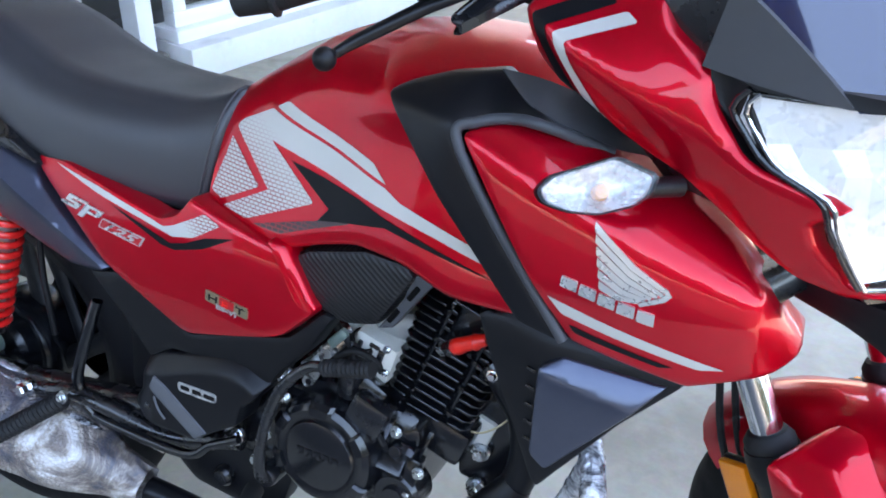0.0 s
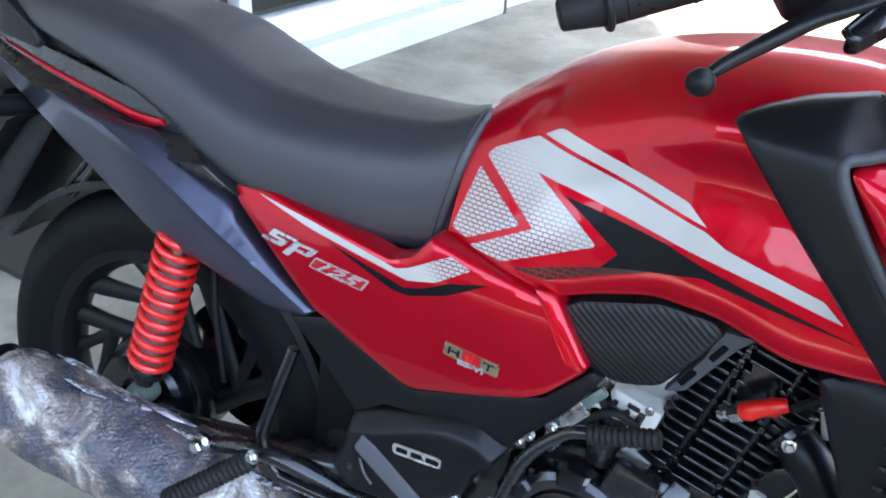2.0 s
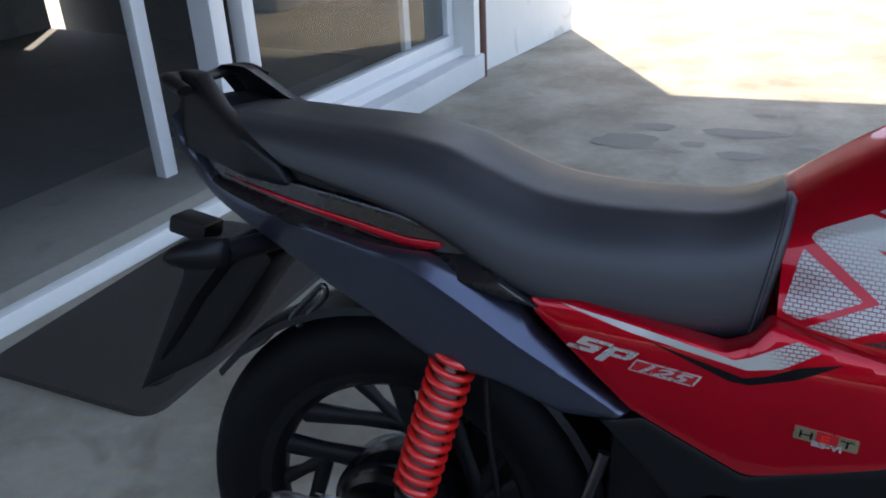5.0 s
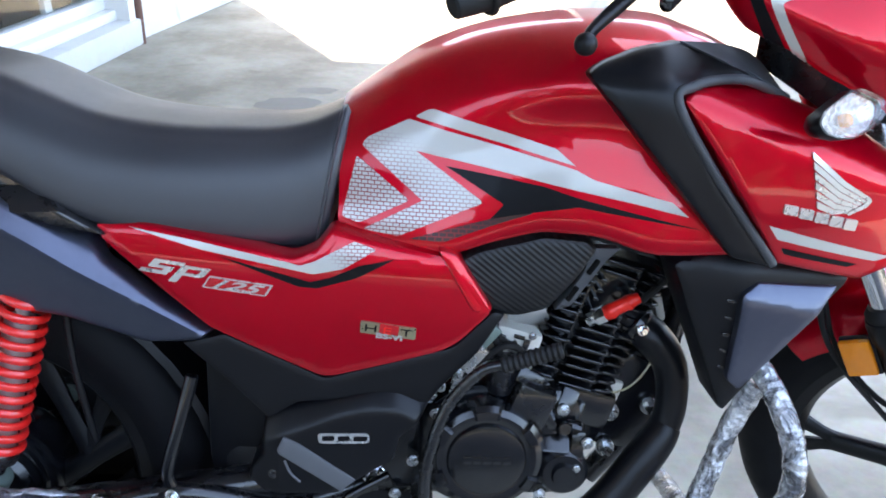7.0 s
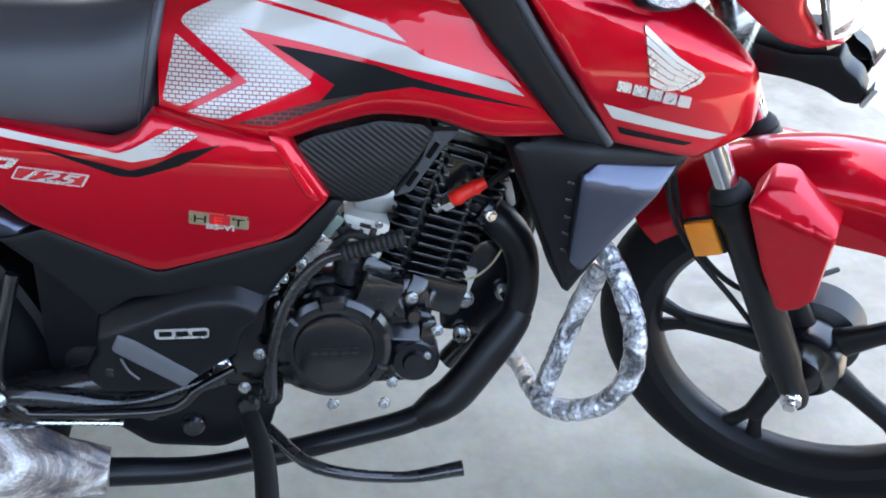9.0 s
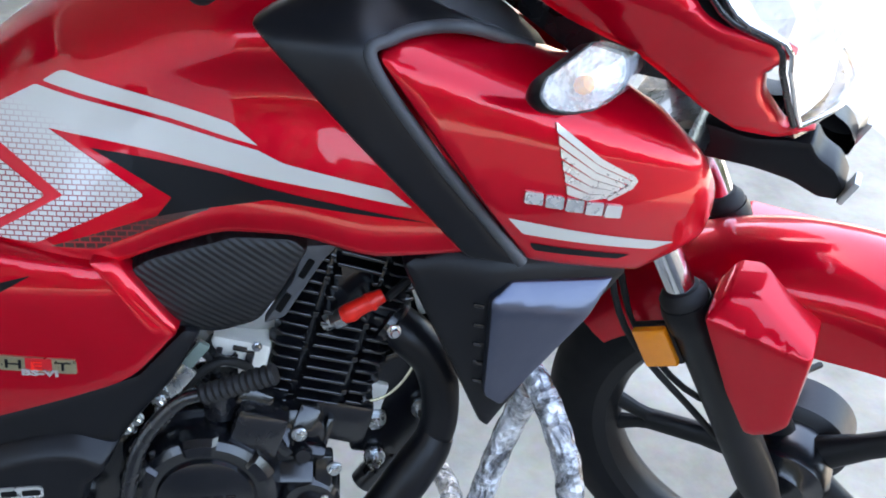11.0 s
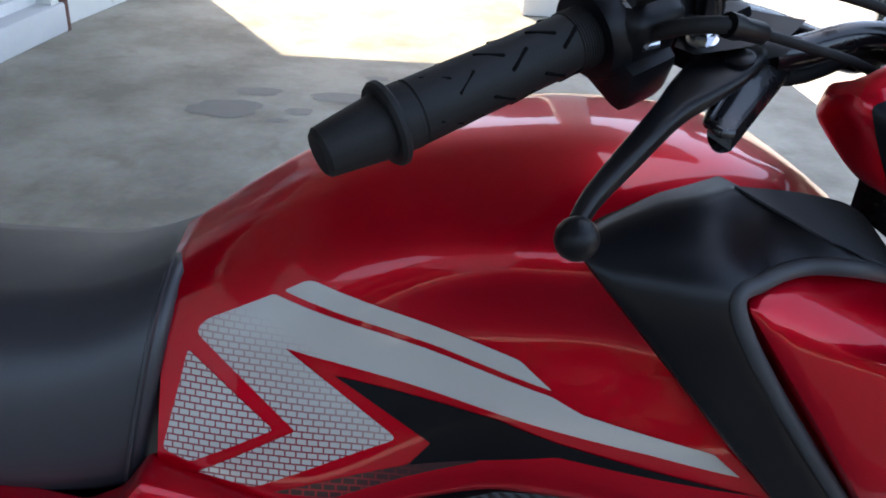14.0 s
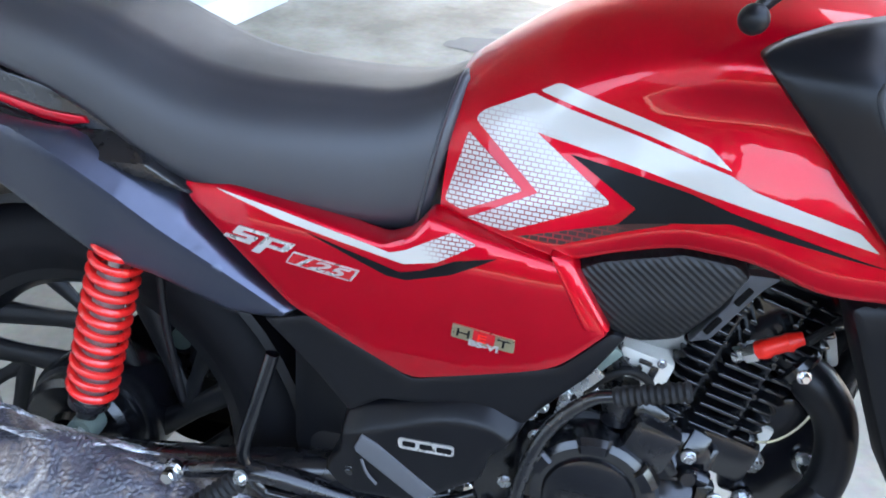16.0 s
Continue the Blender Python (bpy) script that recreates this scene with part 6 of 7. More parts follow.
# front fender: an arch over the wheel with two side fins
arch = []
fend_w = curve((0, 0.058), (0.25, 0.068), (0.6, 0.072), (0.85, 0.064), (1, 0.044))
fend_skirt = curve((0, 0.040), (0.2, 0.050), (0.42, 0.072), (0.62, 0.058), (1, 0.034))
for i in range(41):
    t = i / 40
    a = radians(146 - 122 * t)
    c, s = math.cos(a), math.sin(a)
    w = float(fend_w(t))
    ring = []
    k = -float(fend_skirt(t))
    for yy, dr_ in ((-1.0, k), (-0.99, -0.024), (-0.92, -0.006), (-0.72, 0.010), (-0.40, 0.022), (0, 0.027), (0.40, 0.022), (0.72, 0.010), (0.92, -0.006), (0.99, -0.024), (1.0, k),
                    (0.96, k), (0.86, -0.010), (0.40, 0.017), (0, 0.022), (-0.40, 0.017), (-0.86, -0.010), (-0.96, k)):
        r = 0.316 + dr_
        ring.append((fw.x + r * c, yy * w, fw.z + r * s))
    arch.append(ring)
fender = steered(loft("front_fender", arch, RED, bike, "glossy red front fender with pointed side fins", sharp=50))
FIN = [(-0.082, 0.330), (-0.068, 0.346), (-0.038, 0.346), (0.020, 0.320, 0.003), (0.022, 0.220, 0.004), (0.010, 0.201, 0.004), (-0.006, 0.190, 0.004), (-0.016, 0.190, 0.004), (-0.044, 0.240)]
for sg in (-1, 1):
    fin = sheet("fender_fin", FIN if sg < 0 else [(x, min(z, 0.300), *r) for x, z, *r in FIN], lambda x, z: 0.127 - 1.6 * ramp(z - (0.330 - 0.16 * (x + 0.07)), 0.003) - 0.02 * ramp(0.33 - z), RED, fender, edge=0.005, depth=0.05, h=0.007, sign=sg, lines=[crease_line(lambda x: 0.330 - 0.16 * (x + 0.07), -0.08, 0.02)])

# headlight cowl
COWL = [(-0.332, 0.692, 0.006), (-0.328, 0.712, 0.006), (-0.280, 0.741, 0.006), (-0.262, 0.737), (-0.224, 0.731), (-0.206, 0.711), (-0.166, 0.686, 0.004), (-0.161, 0.6705), (-0.148, 0.6536), (-0.1337, 0.6353), (-0.121, 0.6257), (-0.1034, 0.6193), (-0.0833, 0.6110), (-0.067, 0.599, 0.002), (-0.0855, 0.583, 0.003), (-0.083, 0.562), (-0.0625, 0.528), (-0.038, 0.520, 0.003), (-0.066, 0.513), (-0.098, 0.524), (-0.127, 0.550), (-0.180, 0.6015), (-0.224, 0.626), (-0.257, 0.650), (-0.300, 0.666)]
cowl_base = curve((-0.335, 0.200), (-0.303, 0.2165), (-0.28, 0.2145), (-0.24, 0.2035), (-0.20, 0.188), (-0.16, 0.168), (-0.116, 0.149), (-0.07, 0.119), (-0.03, 0.092))
cowl_up = curve((-0.33, 1.4), (-0.28, 1.35), (-0.24, 1.05), (-0.17, 0.5), (-0.10, 0.4))


def cowl_wide(x, z):
    ridge = 0.7035 - 0.47 * (x + 0.28)
    up = ramp(z - ridge, 0.007)
    dn = ramp(ridge - 0.004 - z, 0.010)
    return cowl_base(x) - cowl_up(x) * up - (0.30 + 2.0 * ramp(-0.27 - x, 0.02)) * dn


cowl = steered(sheet("headlight_cowl", COWL, cowl_wide, RED, bike, "glossy red headlight cowl with striped flank", edge=0.0062, depth=0.009, h=0.007, lines=[crease_line(lambda x: 0.7035 - 0.47 * (x + 0.28), -0.31, -0.09)]))
steered(sheet("headlight_cowl", COWL, cowl_wide, RED, bike, "glossy red headlight cowl with striped flank", edge=0.0062, depth=0.009, h=0.007, lines=[crease_line(lambda x: 0.7035 - 0.47 * (x + 0.28), -0.31, -0.09)], sign=1))


def cowl_decal(name, pts, material):
    from mathutils.bvhtree import BVHTree
    tree = BVHTree.FromPolygons([v.co for v in cowl.data.vertices], [list(p.vertices) for p in cowl.data.polygons])
    ob = decal(name, pts, tree, material, cowl, h=0.003, lift=0.0010)
    return ob


cowl_decal("black_stripe", [(-0.3035, 0.7147, 0.003), (-0.2660, 0.7315), (-0.2500, 0.7238), (-0.2885, 0.7075, 0.003), (-0.258, 0.650), (-0.242, 0.612), (-0.262, 0.622), (-0.280, 0.662)], DBLACK)
cowl_decal("silver_stripe", [(-0.2805, 0.7040, 0.003), (-0.2400, 0.7195), (-0.2280, 0.7133), (-0.2685, 0.6985, 0.003), (-0.2415, 0.647), (-0.225, 0.606), (-0.236, 0.608), (-0.2525, 0.648)], SILVER)
# dark inner cowl, instrument housing, visor
inner = []
for x, w, z0, z1 in ((-0.30, 0.13, 0.60, 0.72), (-0.22, 0.135, 0.56, 0.735), (-0.15, 0.125, 0.555, 0.70), (-0.105, 0.085, 0.540, 0.64), (-0.085, 0.055, 0.55, 0.60)):
    inner.append([(x, -w, z0 + 0.01), (x, -w * 0.8, z0), (x, w * 0.8, z0), (x, w, z0 + 0.01), (x, w, z1 - 0.01), (x, w * 0.85, z1), (x, -w * 0.85, z1), (x, -w, z1 - 0.01)])
steered(loft("inner_cowl", inner, GLOSSB, bike, "black inner headlight housing"))
steered(block("instrument", (0.06, 0.17, 0.10), pose(-0.255, 0, 0.760, 0, 35, 0), GLOSSB, bike, "black instrument panel", bevel=0.012))


def shield(name, zs, material, parent, label, front, half, back, depth=0.003, n=25):
    """A curved windscreen-like skin, wide at the foot, narrower at the head."""
    rings = []
    for z in zs:
        row = []
        w = float(half(z))
        for k in range(n):
            y = -w + 2 * w * k / (n - 1)
            row.append((float(front(z)) - float(back(z)) * (y / 0.12) ** 2, y, z))
        rings.append(row + [(x - depth, y * 0.985, z) for x, y, z in row[::-1]])
    return loft(name, rings, material, parent, label, sharp=50)


head_front = curve((0.455, -0.030), (0.513, -0.024), (0.57, -0.006), (0.60, 0.004), (0.64, 0.010), (0.675, 0.010))
visor = shield("visor", np.linspace(0.680, 0.860, 24), SMOKE, bike, "dark smoked glossy fly screen", curve((0.68, 0.002), (0.748, -0.075), (0.80, -0.128), (0.86, -0.190)), curve((0.68, 0.116), (0.748, 0.130), (0.80, 0.122), (0.86, 0.085)), lambda z: 0.075, n=41)
steered(visor)


def patch(name, rows, thick, material, parent, label=""):
    """A skin through rows of points, with a thickness towards the inside."""
    n = len(rows[0])
    back = [[Vector(p) + Vector(thick) for p in r] for r in rows]
    return loft(name, [list(r) + b[::-1] for r, b in zip(rows, back)], material, parent, label, sharp=45)


def between(a, b, n, bow=(0, 0, 0)):
    """Points from a to b on a shallow arc."""
    return [Vector(a).lerp(Vector(b), k / (n - 1)) + Vector(bow) * (4 * (k / (n - 1)) * (1 - k / (n - 1))) for k in range(n)]


for sg in (-1, 1):
    steered(sheet("screen_side", [(-0.272, 0.728), (-0.276, 0.775), (-0.270, 0.83), (-0.215, 0.845), (-0.160, 0.752), (-0.168, 0.684), (-0.227, 0.706)], lambda x, z: 0.152 - 0.22 * ramp(z - 0.735, 0.02) - 0.35 * ramp(x + 0.20, 0.03) - 0.25 * ramp(-0.24 - x, 0.02), GLOSSB, bike, "glossy black screen side", edge=0.004, depth=0.012, h=0.006, sign=sg))

    def M(*p):
        return Vector((p[0], p[1] * -sg, p[2]))
    # grey triangular garnish between cowl and screen
    low = between(M(-0.174, -0.153, 0.692), M(-0.071, -0.119, 0.682), 13, M(0.006, -0.004, 0.0))
    top = between(M(-0.166, -0.136, 0.752), M(-0.071, -0.119, 0.684), 13, M(0.004, -0.004, 0.004))
    steered(patch("visor_garnish", [[p.lerp(q, j / 5) for p, q in zip(low, top)] for j in range(6)], M(-0.004, 0.006, 0.0), GARNISH, bike, "matt grey triangular screen garnish"))
    # bezel: narrow band from the cowl's lip to the lens, and a thin edge above it
    lip = [M(-0.168, -0.150, 0.690), M(-0.163, -0.151, 0.672), M(-0.150, -0.150, 0.654), M(-0.136, -0.148, 0.6355), M(-0.108, -0.136, 0.619)]
    lens_side = [M(-0.131, -0.1425, 0.683), M(-0.132, -0.1440, 0.668), M(-0.124, -0.1430, 0.649), M(-0.114, -0.1400, 0.632), M(-0.103, -0.1340, 0.621)]
    steered(patch("headlight_bezel", [[p.lerp(q, j / 4) + M(-0.006, 0.004, 0) * math.sin(math.pi * j / 4) for p, q in zip(lip, lens_side)] for j in range(5)], M(-0.010, 0.012, 0.0), BLACK, bike, "matt black headlight bezel"))
    up0 = between(M(-0.170, -0.151, 0.697), M(-0.050, -0.104, 0.690), 13, M(0.002, -0.003, 0.0))
    up1 = between(M(-0.131, -0.143, 0.684), M(-0.040, -0.100, 0.681), 13, M(0.002, -0.003, 0.0))
    steered(patch("upper_bezel", [[p.lerp(q, j / 3) for p, q in zip(up0, up1)] for j in range(4)], M(-0.008, 0.008, 0.0), BLACK, bike, "matt black upper headlight edge"))
# headlight: bright bowl behind a clear lens
hl_half = curve((0.490, 0.070), (0.513, 0.080), (0.528, 0.0885), (0.562, 0.105), (0.583, 0.1135), (0.611, 0.122), (0.6257, 0.136), (0.650, 0.1445), (0.668, 0.1480), (0.684, 0.1425))
hl_drop = curve((0.513, 0.022), (0.57, 0.022), (0.60, 0.018), (0.64, 0.008), (0.675, 0.0))


def hl_back(z):
    return 0.100 - float(hl_drop(z)) * (0.12 / float(hl_half(z))) ** 2


def on_lens(k, z, out=0.0):
    y = k * float(hl_half(z))
    return (float(head_front(z)) - hl_back(z) * (y / 0.12) ** 2 + out, y, z)


lamp = shield("headlight", np.linspace(0.529, 0.682, 26), LENS, bike, "clear faceted headlight with bright reflector", lambda z: head_front(z), hl_half, hl_back, 0.004, n=33)
steered(lamp)
lamp.visible_shadow = False
facets = []
shape = random.Random(11)
for i, z in enumerate(np.linspace(0.532, 0.680, 9)):
    row = []
    w = float(hl_half(z)) * 0.99
    for k in range(19):
        y = -w + 2 * w * k / 18
        inner = 0 < k < 18 and 0 < i < 8
        bowl = 0.026 * (1 - (y / w) ** 2) * (1 - ((z - 0.605) / 0.10) ** 2)
        row.append((float(head_front(z)) - hl_back(z) * (y / 0.12) ** 2 - 0.0055 - bowl - (shape.uniform(0, 0.008) if inner else 0.0), y + (shape.uniform(-0.002, 0.002) if inner else 0.0), z))
    facets.append(row)
refl_bowl = finish("reflector_bowl", [v for r in facets for v in r], [(i * 19 + k, i * 19 + k + 1, (i + 1) * 19 + k + 1, (i + 1) * 19 + k) for i in range(8) for k in range(18)], WHITEREF, lamp, "bright faceted reflector", smooth=False)
for sg in (-1, 1):
    tube("lens_edge", [on_lens(sg * 0.985, z, 0.0005) for z in np.linspace(0.529, 0.682, 20)], 0.0022, CHROME, lamp, "bright lens rim", n=8, straight=True)
    tube("lens_seal", [on_lens(sg * 1.008, z, -0.002) for z in np.linspace(0.529, 0.684, 20)], 0.0026, GLOSSB, lamp, n=8, straight=True)
tube("lower_rim", [on_lens(k, 0.529, 0.0005) for k in np.linspace(-1, 1, 25)], 0.0022, CHROME, lamp, n=8, straight=True)
tube("upper_rim", [on_lens(k, 0.681, 0.0005) for k in np.linspace(-1, 1, 25)], 0.0018, GLOSSB, lamp, n=8, straight=True)
steered(shield("lens_lip", np.linspace(0.512, 0.526, 6), GLOSSB, bike, "gloss black lip below the headlight", lambda z: head_front(z) - 0.006, hl_half, hl_back, 0.010, n=25))
for sg in (-1, 1):
    arm = steered(sheet("plate_bracket", [(-0.140, 0.497), (-0.086, 0.491), (-0.052, 0.498), (-0.037, 0.499, 0.003), (-0.029, 0.487), (-0.012, 0.478), (-0.001, 0.461, 0.003), (-0.004, 0.447, 0.003), (-0.021, 0.445), (-0.046, 0.455), (-0.079, 0.459), (-0.140, 0.458)], const(0.058), BLACK, bike, "black bracket arm below the headlight", edge=0.006, depth=0.030, sign=sg))
    steered(block("bracket_clip", (0.006, 0.020, 0.026), pose(0.002, sg * 0.052, 0.460, 0, 20, 0), ALU, bike, bevel=0.002))
steered(block("bracket_bridge", (0.07, 0.10, 0.022), pose(-0.105, 0, 0.478), BLACK, bike, bevel=0.005))

# front indicators: black shell, clear ribbed lens, amber bulb
def indicator(sg):
    c = Vector((-0.186, sg * 0.238, 0.612))
    fwd = Vector((0.76, sg * 0.25, 0.60)).normalized()      # the way the lens faces
    out = Vector((-0.36, sg * 0.93, 0.07))
    out = (out - fwd * out.dot(fwd)).normalized()
    up = fwd.cross(out) * sg
    if up.z < 0:
        up = -up
    hexa = [(p[0], p[1]) for p in fillet([(-0.049, 0.007), (-0.018, 0.0248), (0.036, 0.0145), (0.0475, 0.005), (0.0435, -0.005), (0.026, -0.0135), (0.003, -0.018), (-0.026, -0.0145), (-0.041, -0.007)], 0.005, 3)]

    def ring(f, k, dx=0.0, dy=0.0):
        return [c + fwd * f + out * (u * k + dx) + up * (v * k + dy) for u, v in hexa]
    sh = steered(loft("front_indicator", [ring(-0.027, 0.30, 0, 0.003), ring(-0.026, 0.55, 0, 0.003), ring(-0.020, 0.84, 0, 0.003), ring(-0.009, 1.02, 0, 0.0015), ring(0.0, 1.03), ring(0.002, 1.02), ring(0.002, 0.955), ring(-0.010, 0.80), ring(-0.016, 0.3)], BLACK, bike, "front indicator with clear lens on a black stalk"))
    lo = loft("lens", [ring(0.002, 0.985), ring(0.009, 0.975), ring(0.012, 0.92), ring(0.0105, 0.86), ring(0.0135, 0.80), ring(0.012, 0.70), ring(0.015, 0.62), ring(0.0135, 0.52), ring(0.0165, 0.42), ring(0.015, 0.3)], RIBLENS, sh, "clear ribbed lens", sharp=12)
    lo.visible_shadow = False
    lathe("bulb", [(0.0, -0.010), (0.0065, -0.006), (0.0070, 0.0), (0.0056, 0.004), (0.0, 0.006)], c + fwd * -0.006 - out * 0.004, fwd, BULB, sh, n=16)
    bw = []
    for j in range(9):
        k = 0.02 + 0.95 * j / 8
        bw.append([p + fwd * ((0.0022 if j < 7 else 0.0) * ((j + q) % 2)) for q, p in enumerate(ring(-0.0125 + 0.0135 * (j / 8) ** 2.2, k))])
    loft("reflector", bw, DULLREF, sh, closed=True, caps=False, sharp=5)
    tube("stalk", [c - out * 0.030 - fwd * 0.014, c - out * 0.048 - fwd * 0.016, c - out * 0.075 - fwd * 0.022], [0.0085, 0.0080, 0.0090], BLACK, sh, n=12)


indicator(-1)
indicator(1)

# handlebar, grips, right controls
bar_dir = (Vector((-0.443, -0.254, 0.740)) - Vector((-0.514, -0.388, 0.715))).normalized()
bar_end = Vector((-0.516, -0.391, 0.7145))
half_bar = [bar_end + bar_dir * 0.03, bar_end + bar_dir * 0.19, Vector((-0.388, -0.152, 0.726)), Vector((-0.348, -0.100, 0.700)), Vector((-0.322, -0.06, 0.684)), Vector((-0.315, 0, 0.682))]
full = half_bar + [Vector((v.x, -v.y, v.z)) for v in half_bar[-2::-1]]
handlebar = steered(tube("handlebar", full, 0.011, GLOSSB, bike, "black tubular handlebar", n=14))
for sg in (-1, 1):
    fl = Matrix.Diagonal((1, -sg, 1, 1))
    o, d = fl @ bar_end, (fl.to_3x3() @ bar_dir)
    plug_ = lathe("bar_end_plug", [(0.0, 0.0), (0.0105, 0.0), (0.0125, 0.002), (0.0165, 0.034), (0.0165, 0.036), (0.0, 0.036)], o, d, RUBBER, handlebar, "black tapered bar end", n=28)
    prof = [(0.0, 0.034), (0.020, 0.034), (0.0215, 0.036), (0.0215, 0.0385), (0.0195, 0.040), (0.0170, 0.041), (0.0170, 0.049), (0.0162, 0.0495), (0.0162, 0.0505), (0.0168, 0.051), (0.0160, 0.10), (0.0158, 0.143)]
    for i in range(10):
        prof += [(0.0158, 0.144 + 0.0016 * i), (0.0166, 0.1445 + 0.0016 * i), (0.0166, 0.1452 + 0.0016 * i)]
    prof += [(0.0160, 0.161), (0.022, 0.162), (0.023, 0.165), (0.0, 0.165)]
    grip = lathe("grip", prof, o, d, RUBBER, handlebar, "black rubber grip with slanted grooves", n=40, sharp=28)
    q = basis(d)
    # grooves are dark bars on the surface, in place of shaded cuts
    for i in range(3):
        for j in range(4):
            a = 2 * math.pi * j / 4 + 0.5
            for s in (-1, 1):
                along = 0.064 + 0.031 * i + (0.013 if s > 0 else 0)
                m = Matrix.Translation(o) @ q @ pose(0, 0, 0, 0, 0, math.degrees(a) + (20 if s > 0 else -12)) @ Matrix.Translation((0.01555, 0, along)) @ pose(0, 0, 0, 32 * s, 0, 0)
                if sg < 0:
                    block("groove", (0.0017, 0.0022, 0.0160 if s < 0 else 0.0150), m, GROOVESHADE, grip, bevel=0.0007, segments=1)
ctrl = bar_end + bar_dir * 0.182
q = basis(bar_dir)
sw = steered(block("switch_housing", (0.054, 0.050, 0.038), Matrix.Translation(ctrl) @ q @ pose(0, 0, 0, 0, 0, 25), BLACK, bike, "black throttle and switch housing", bevel=0.011, segments=3))
block("housing_lower", (0.040, 0.034, 0.034), Matrix.Translation(ctrl + Vector((0.006, -0.002, -0.022))) @ q @ pose(0, 0, 0, 0, 0, 25), BLACK, sw, bevel=0.008)
lathe("housing_collar", [(0.0, -0.004), (0.024, -0.004), (0.026, 0.0), (0.026, 0.008), (0.0, 0.008)], bar_end + bar_dir * 0.160, bar_dir, BLACK, sw, n=32)
for o in (Vector((-0.4225, -0.2480, 0.7600)), Vector((-0.4132, -0.2470, 0.7434))):
    lathe("cable_nut", [(0.0, -0.004), (0.0088, -0.004), (0.0088, 0.003), (0.0070, 0.0045), (0.0, 0.0045)], o, (0.62, -0.36, 0.45), CHROME, sw, n=6, sharp=20)
c1 = [(-0.424, -0.247, 0.759), (-0.409, -0.2545, 0.769), (-0.395, -0.2550, 0.7735), (-0.382, -0.2500, 0.7745), (-0.350, -0.2180, 0.7700), (-0.326, -0.190, 0.760), (-0.305, -0.160, 0.744), (-0.288, -0.130, 0.715), (-0.275, -0.10, 0.68)]
c2 = [(-0.414, -0.247, 0.7425), (-0.400, -0.2545, 0.7515), (-0.386, -0.2560, 0.7568), (-0.373, -0.2512, 0.7578), (-0.359, -0.2305, 0.7490), (-0.3386, -0.202, 0.7355), (-0.3186, -0.174, 0.7217), (-0.300, -0.14, 0.700), (-0.29, -0.11, 0.67)]
for c in (c1, c2):
    ca = steered(tube("throttle_cable", c, 0.0028, RUBBER, bike, n=10))
    tube("cable_elbow", c[:4], 0.0043, RUBBER, ca, n=12)
    a, b = Vector(c[3]), Vector(c[4])
    loft("cable_sleeve", sweep([a, a.lerp(b, 0.28), a.lerp(b, 0.29), a.lerp(b, 0.9), b], [0.0064, 0.0064, 0.0056, 0.0056, 0.0044], 14), BLACK, ca)
steered(tube("wiring_loom", [(-0.400, -0.20, 0.715), (-0.35, -0.17, 0.705), (-0.315, -0.125, 0.712), (-0.29, -0.10, 0.69), (-0.27, -0.08, 0.65)], 0.005, RUBBER, bike, n=10))
# brake lever, its perch and guard
perch_pts = [(-0.408, -0.200), (-0.404, -0.224), (-0.392, -0.228), (-0.372, -0.214), (-0.352, -0.196), (-0.348, -0.176), (-0.378, -0.176)]
perch = steered(patch("lever_perch", [[Vector((x, y, 0.7335 + 0.20 * (y + 0.2136))).lerp(Vector((-0.380, -0.200, 0.737)), k) for x, y in perch_pts + perch_pts[:1]] for k in (0.0, 0.35, 0.7)], (0, 0, -0.010), SATIN, bike, "black brake lever perch"))
block("clamp", (0.045, 0.034, 0.030), Matrix.Translation((-0.398, -0.190, 0.730)) @ pose(0, 0, 0, 0, -10, 62), SATIN, perch, bevel=0.009)
bolt((-0.3926, -0.2151, 0.7345), (0.05, -0.25, 1), perch, 0.0062, 0.006, CHROME)
rings = []
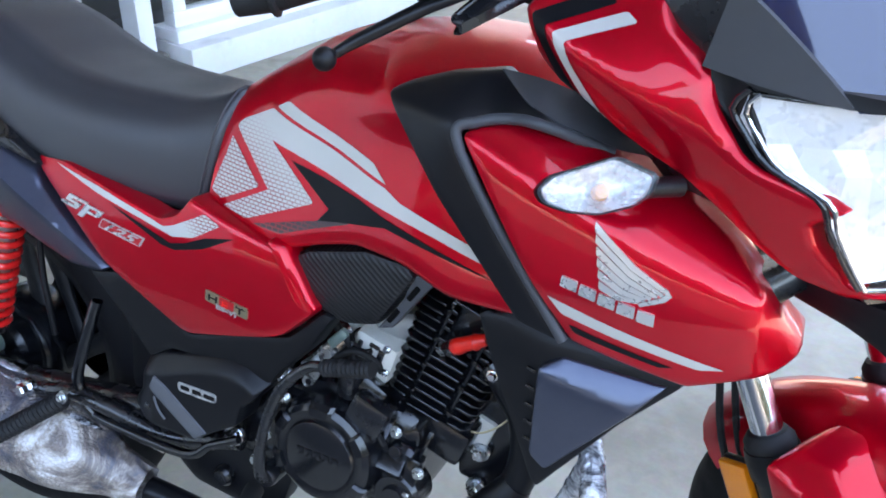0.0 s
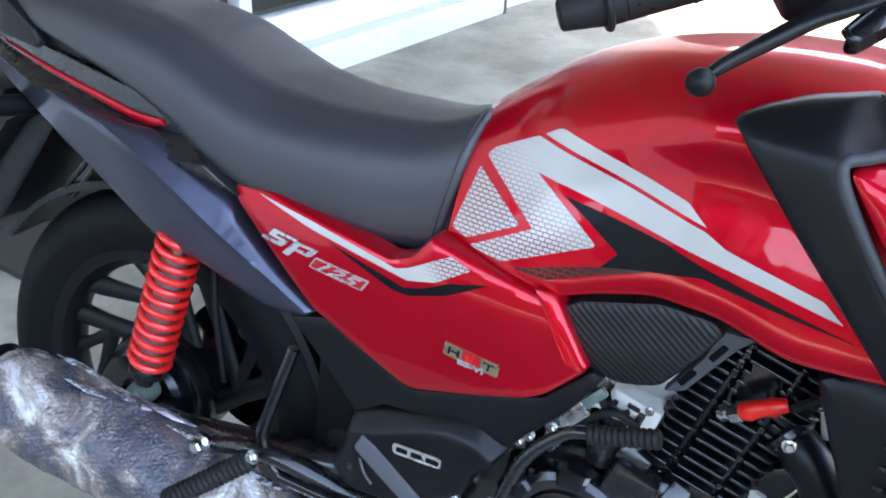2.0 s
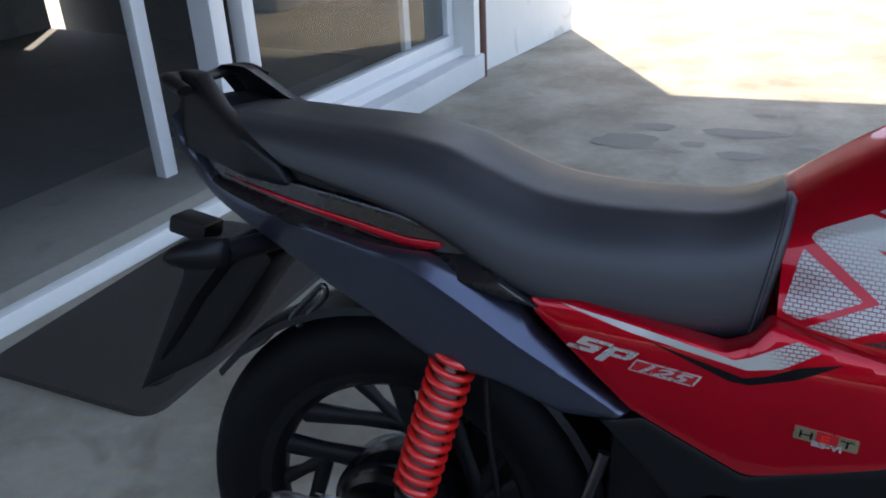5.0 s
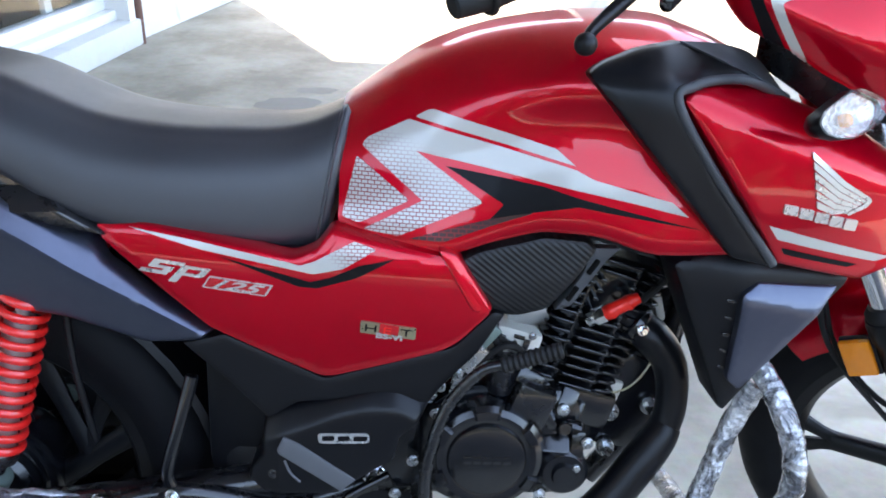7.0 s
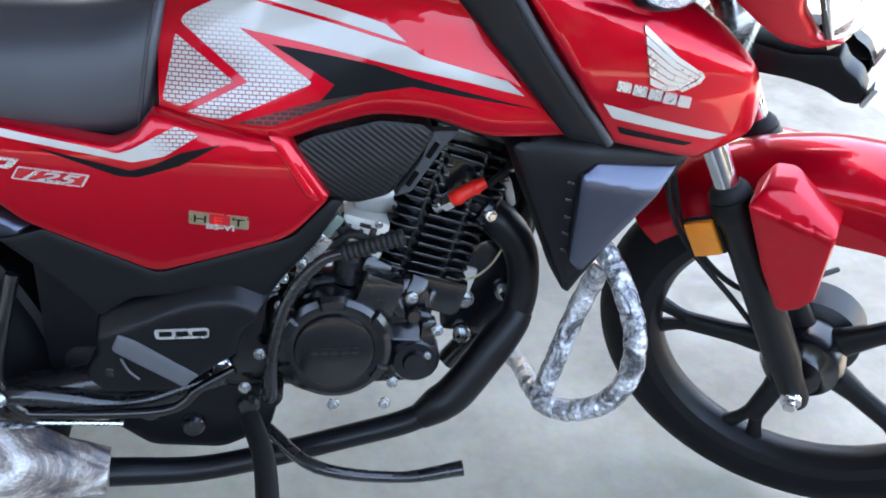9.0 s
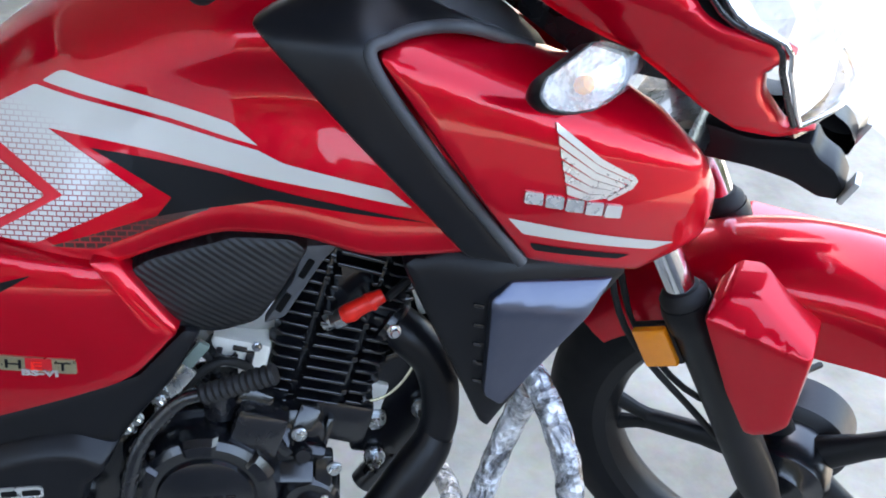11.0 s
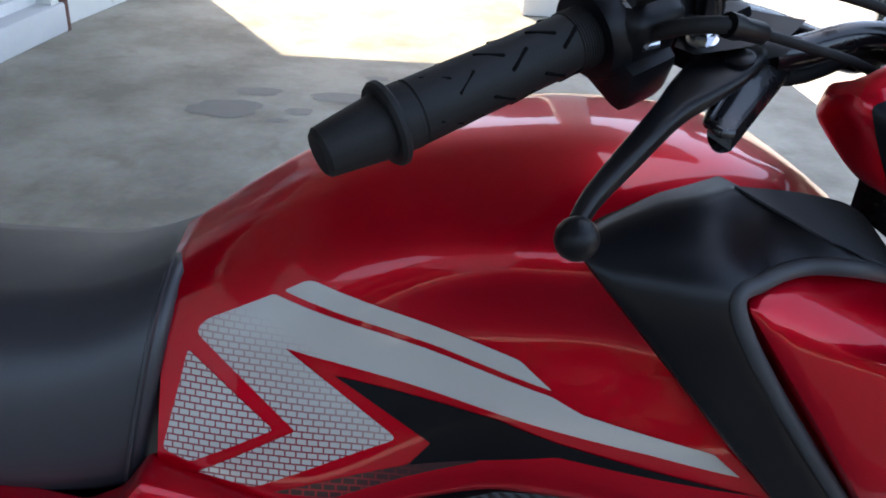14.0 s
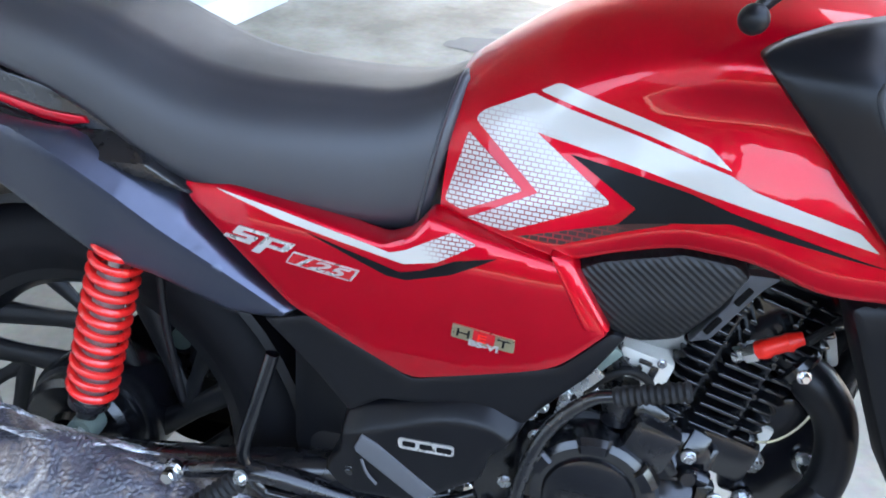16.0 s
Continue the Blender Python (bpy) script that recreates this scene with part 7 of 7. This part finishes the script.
for k, (x, y, w, h) in enumerate(((-0.373, -0.196, 0.0130, 0.0046), (-0.3755, -0.203, 0.0160, 0.0050), (-0.3805, -0.221, 0.0165, 0.0052), (-0.3865, -0.240, 0.0135, 0.0054), (-0.392, -0.261, 0.0088, 0.0056), (-0.3985, -0.297, 0.0068, 0.0056), (-0.4035, -0.328, 0.0052, 0.0050), (-0.4035, -0.345, 0.0044, 0.0044))):
    d = Vector((-0.22 if k < 6 else 0.0, -1.0, 0)).normalized()
    side = Vector((-d.y, d.x, 0))
    z = 0.7218 + 0.26 * (y + 0.2136)
    rings.append([Vector((x, y, z)) + side * w * math.copysign(abs(math.cos(a)) ** 0.7, math.cos(a)) + Vector((0, 0, 1)) * h * math.copysign(abs(math.sin(a)) ** 0.6, math.sin(a)) for a in (2 * math.pi * q / 24 for q in range(24))])
dense = []
for q in range(24):
    dense.append(spline([r[q] for r in rings], 5))
lever = steered(loft("brake_lever", [[dense[q][i] for q in range(24)] for i in range(len(dense[0]))], SATIN, bike, "satin black brake lever with ball end"))
lathe("ball_end", [(0.0105 * math.sin(math.pi * i / 16), -0.0105 * math.cos(math.pi * i / 16)) for i in range(17)], (-0.3985, -0.3570, 0.6875), (-0.1, -1, -0.2), BLACK, lever, n=28, sharp=80)
lathe("pivot_bolt", [(0.0, 0.0), (0.0075, 0.0), (0.0080, 0.0028), (0.0068, 0.0036), (0.0, 0.0036)], (-0.371, -0.2136, 0.7262), (0, -0.26, 1), SATIN, lever, n=28)
gt = between((-0.370, -0.188, 0.7275), (-0.350, -0.170, 0.7175), 9, (0, 0, 0.003))
gb = between((-0.376, -0.238, 0.7020), (-0.3615, -0.2425, 0.6985), 9, (0, -0.006, 0.0))
guard_arm = steered(patch("cable_guard", [[p.lerp(q, j / 8) + Vector((0.0, 0.0, -0.002)) * math.sin(math.pi * k / 8) for k, (p, q) in enumerate(zip(gt, gb))] for j in range(9)], (0.001, -0.002, -0.009), GLOSSB, bike, "black wedge shaped cable guard"))
tube("guard_rim", [gt[0], gt[0].lerp(gb[0], 0.5), gb[0], gb[2], gb[5], gb[8]], 0.0028, GLOSSB, guard_arm, n=10)
tube("guard_arm", [(-0.362, -0.182, 0.719), (-0.346, -0.166, 0.721), (-0.322, -0.146, 0.727), (-0.298, -0.122, 0.720), (-0.285, -0.09, 0.695)], [0.010, 0.0095, 0.0085, 0.008, 0.008], GLOSSB, guard_arm, n=14)
steered(tube("mirror_stem", [(-0.395, -0.196, 0.735), (-0.398, -0.196, 0.78), (-0.405, -0.200, 0.86)], [0.009, 0.007, 0.006], GLOSSB, bike, n=12))
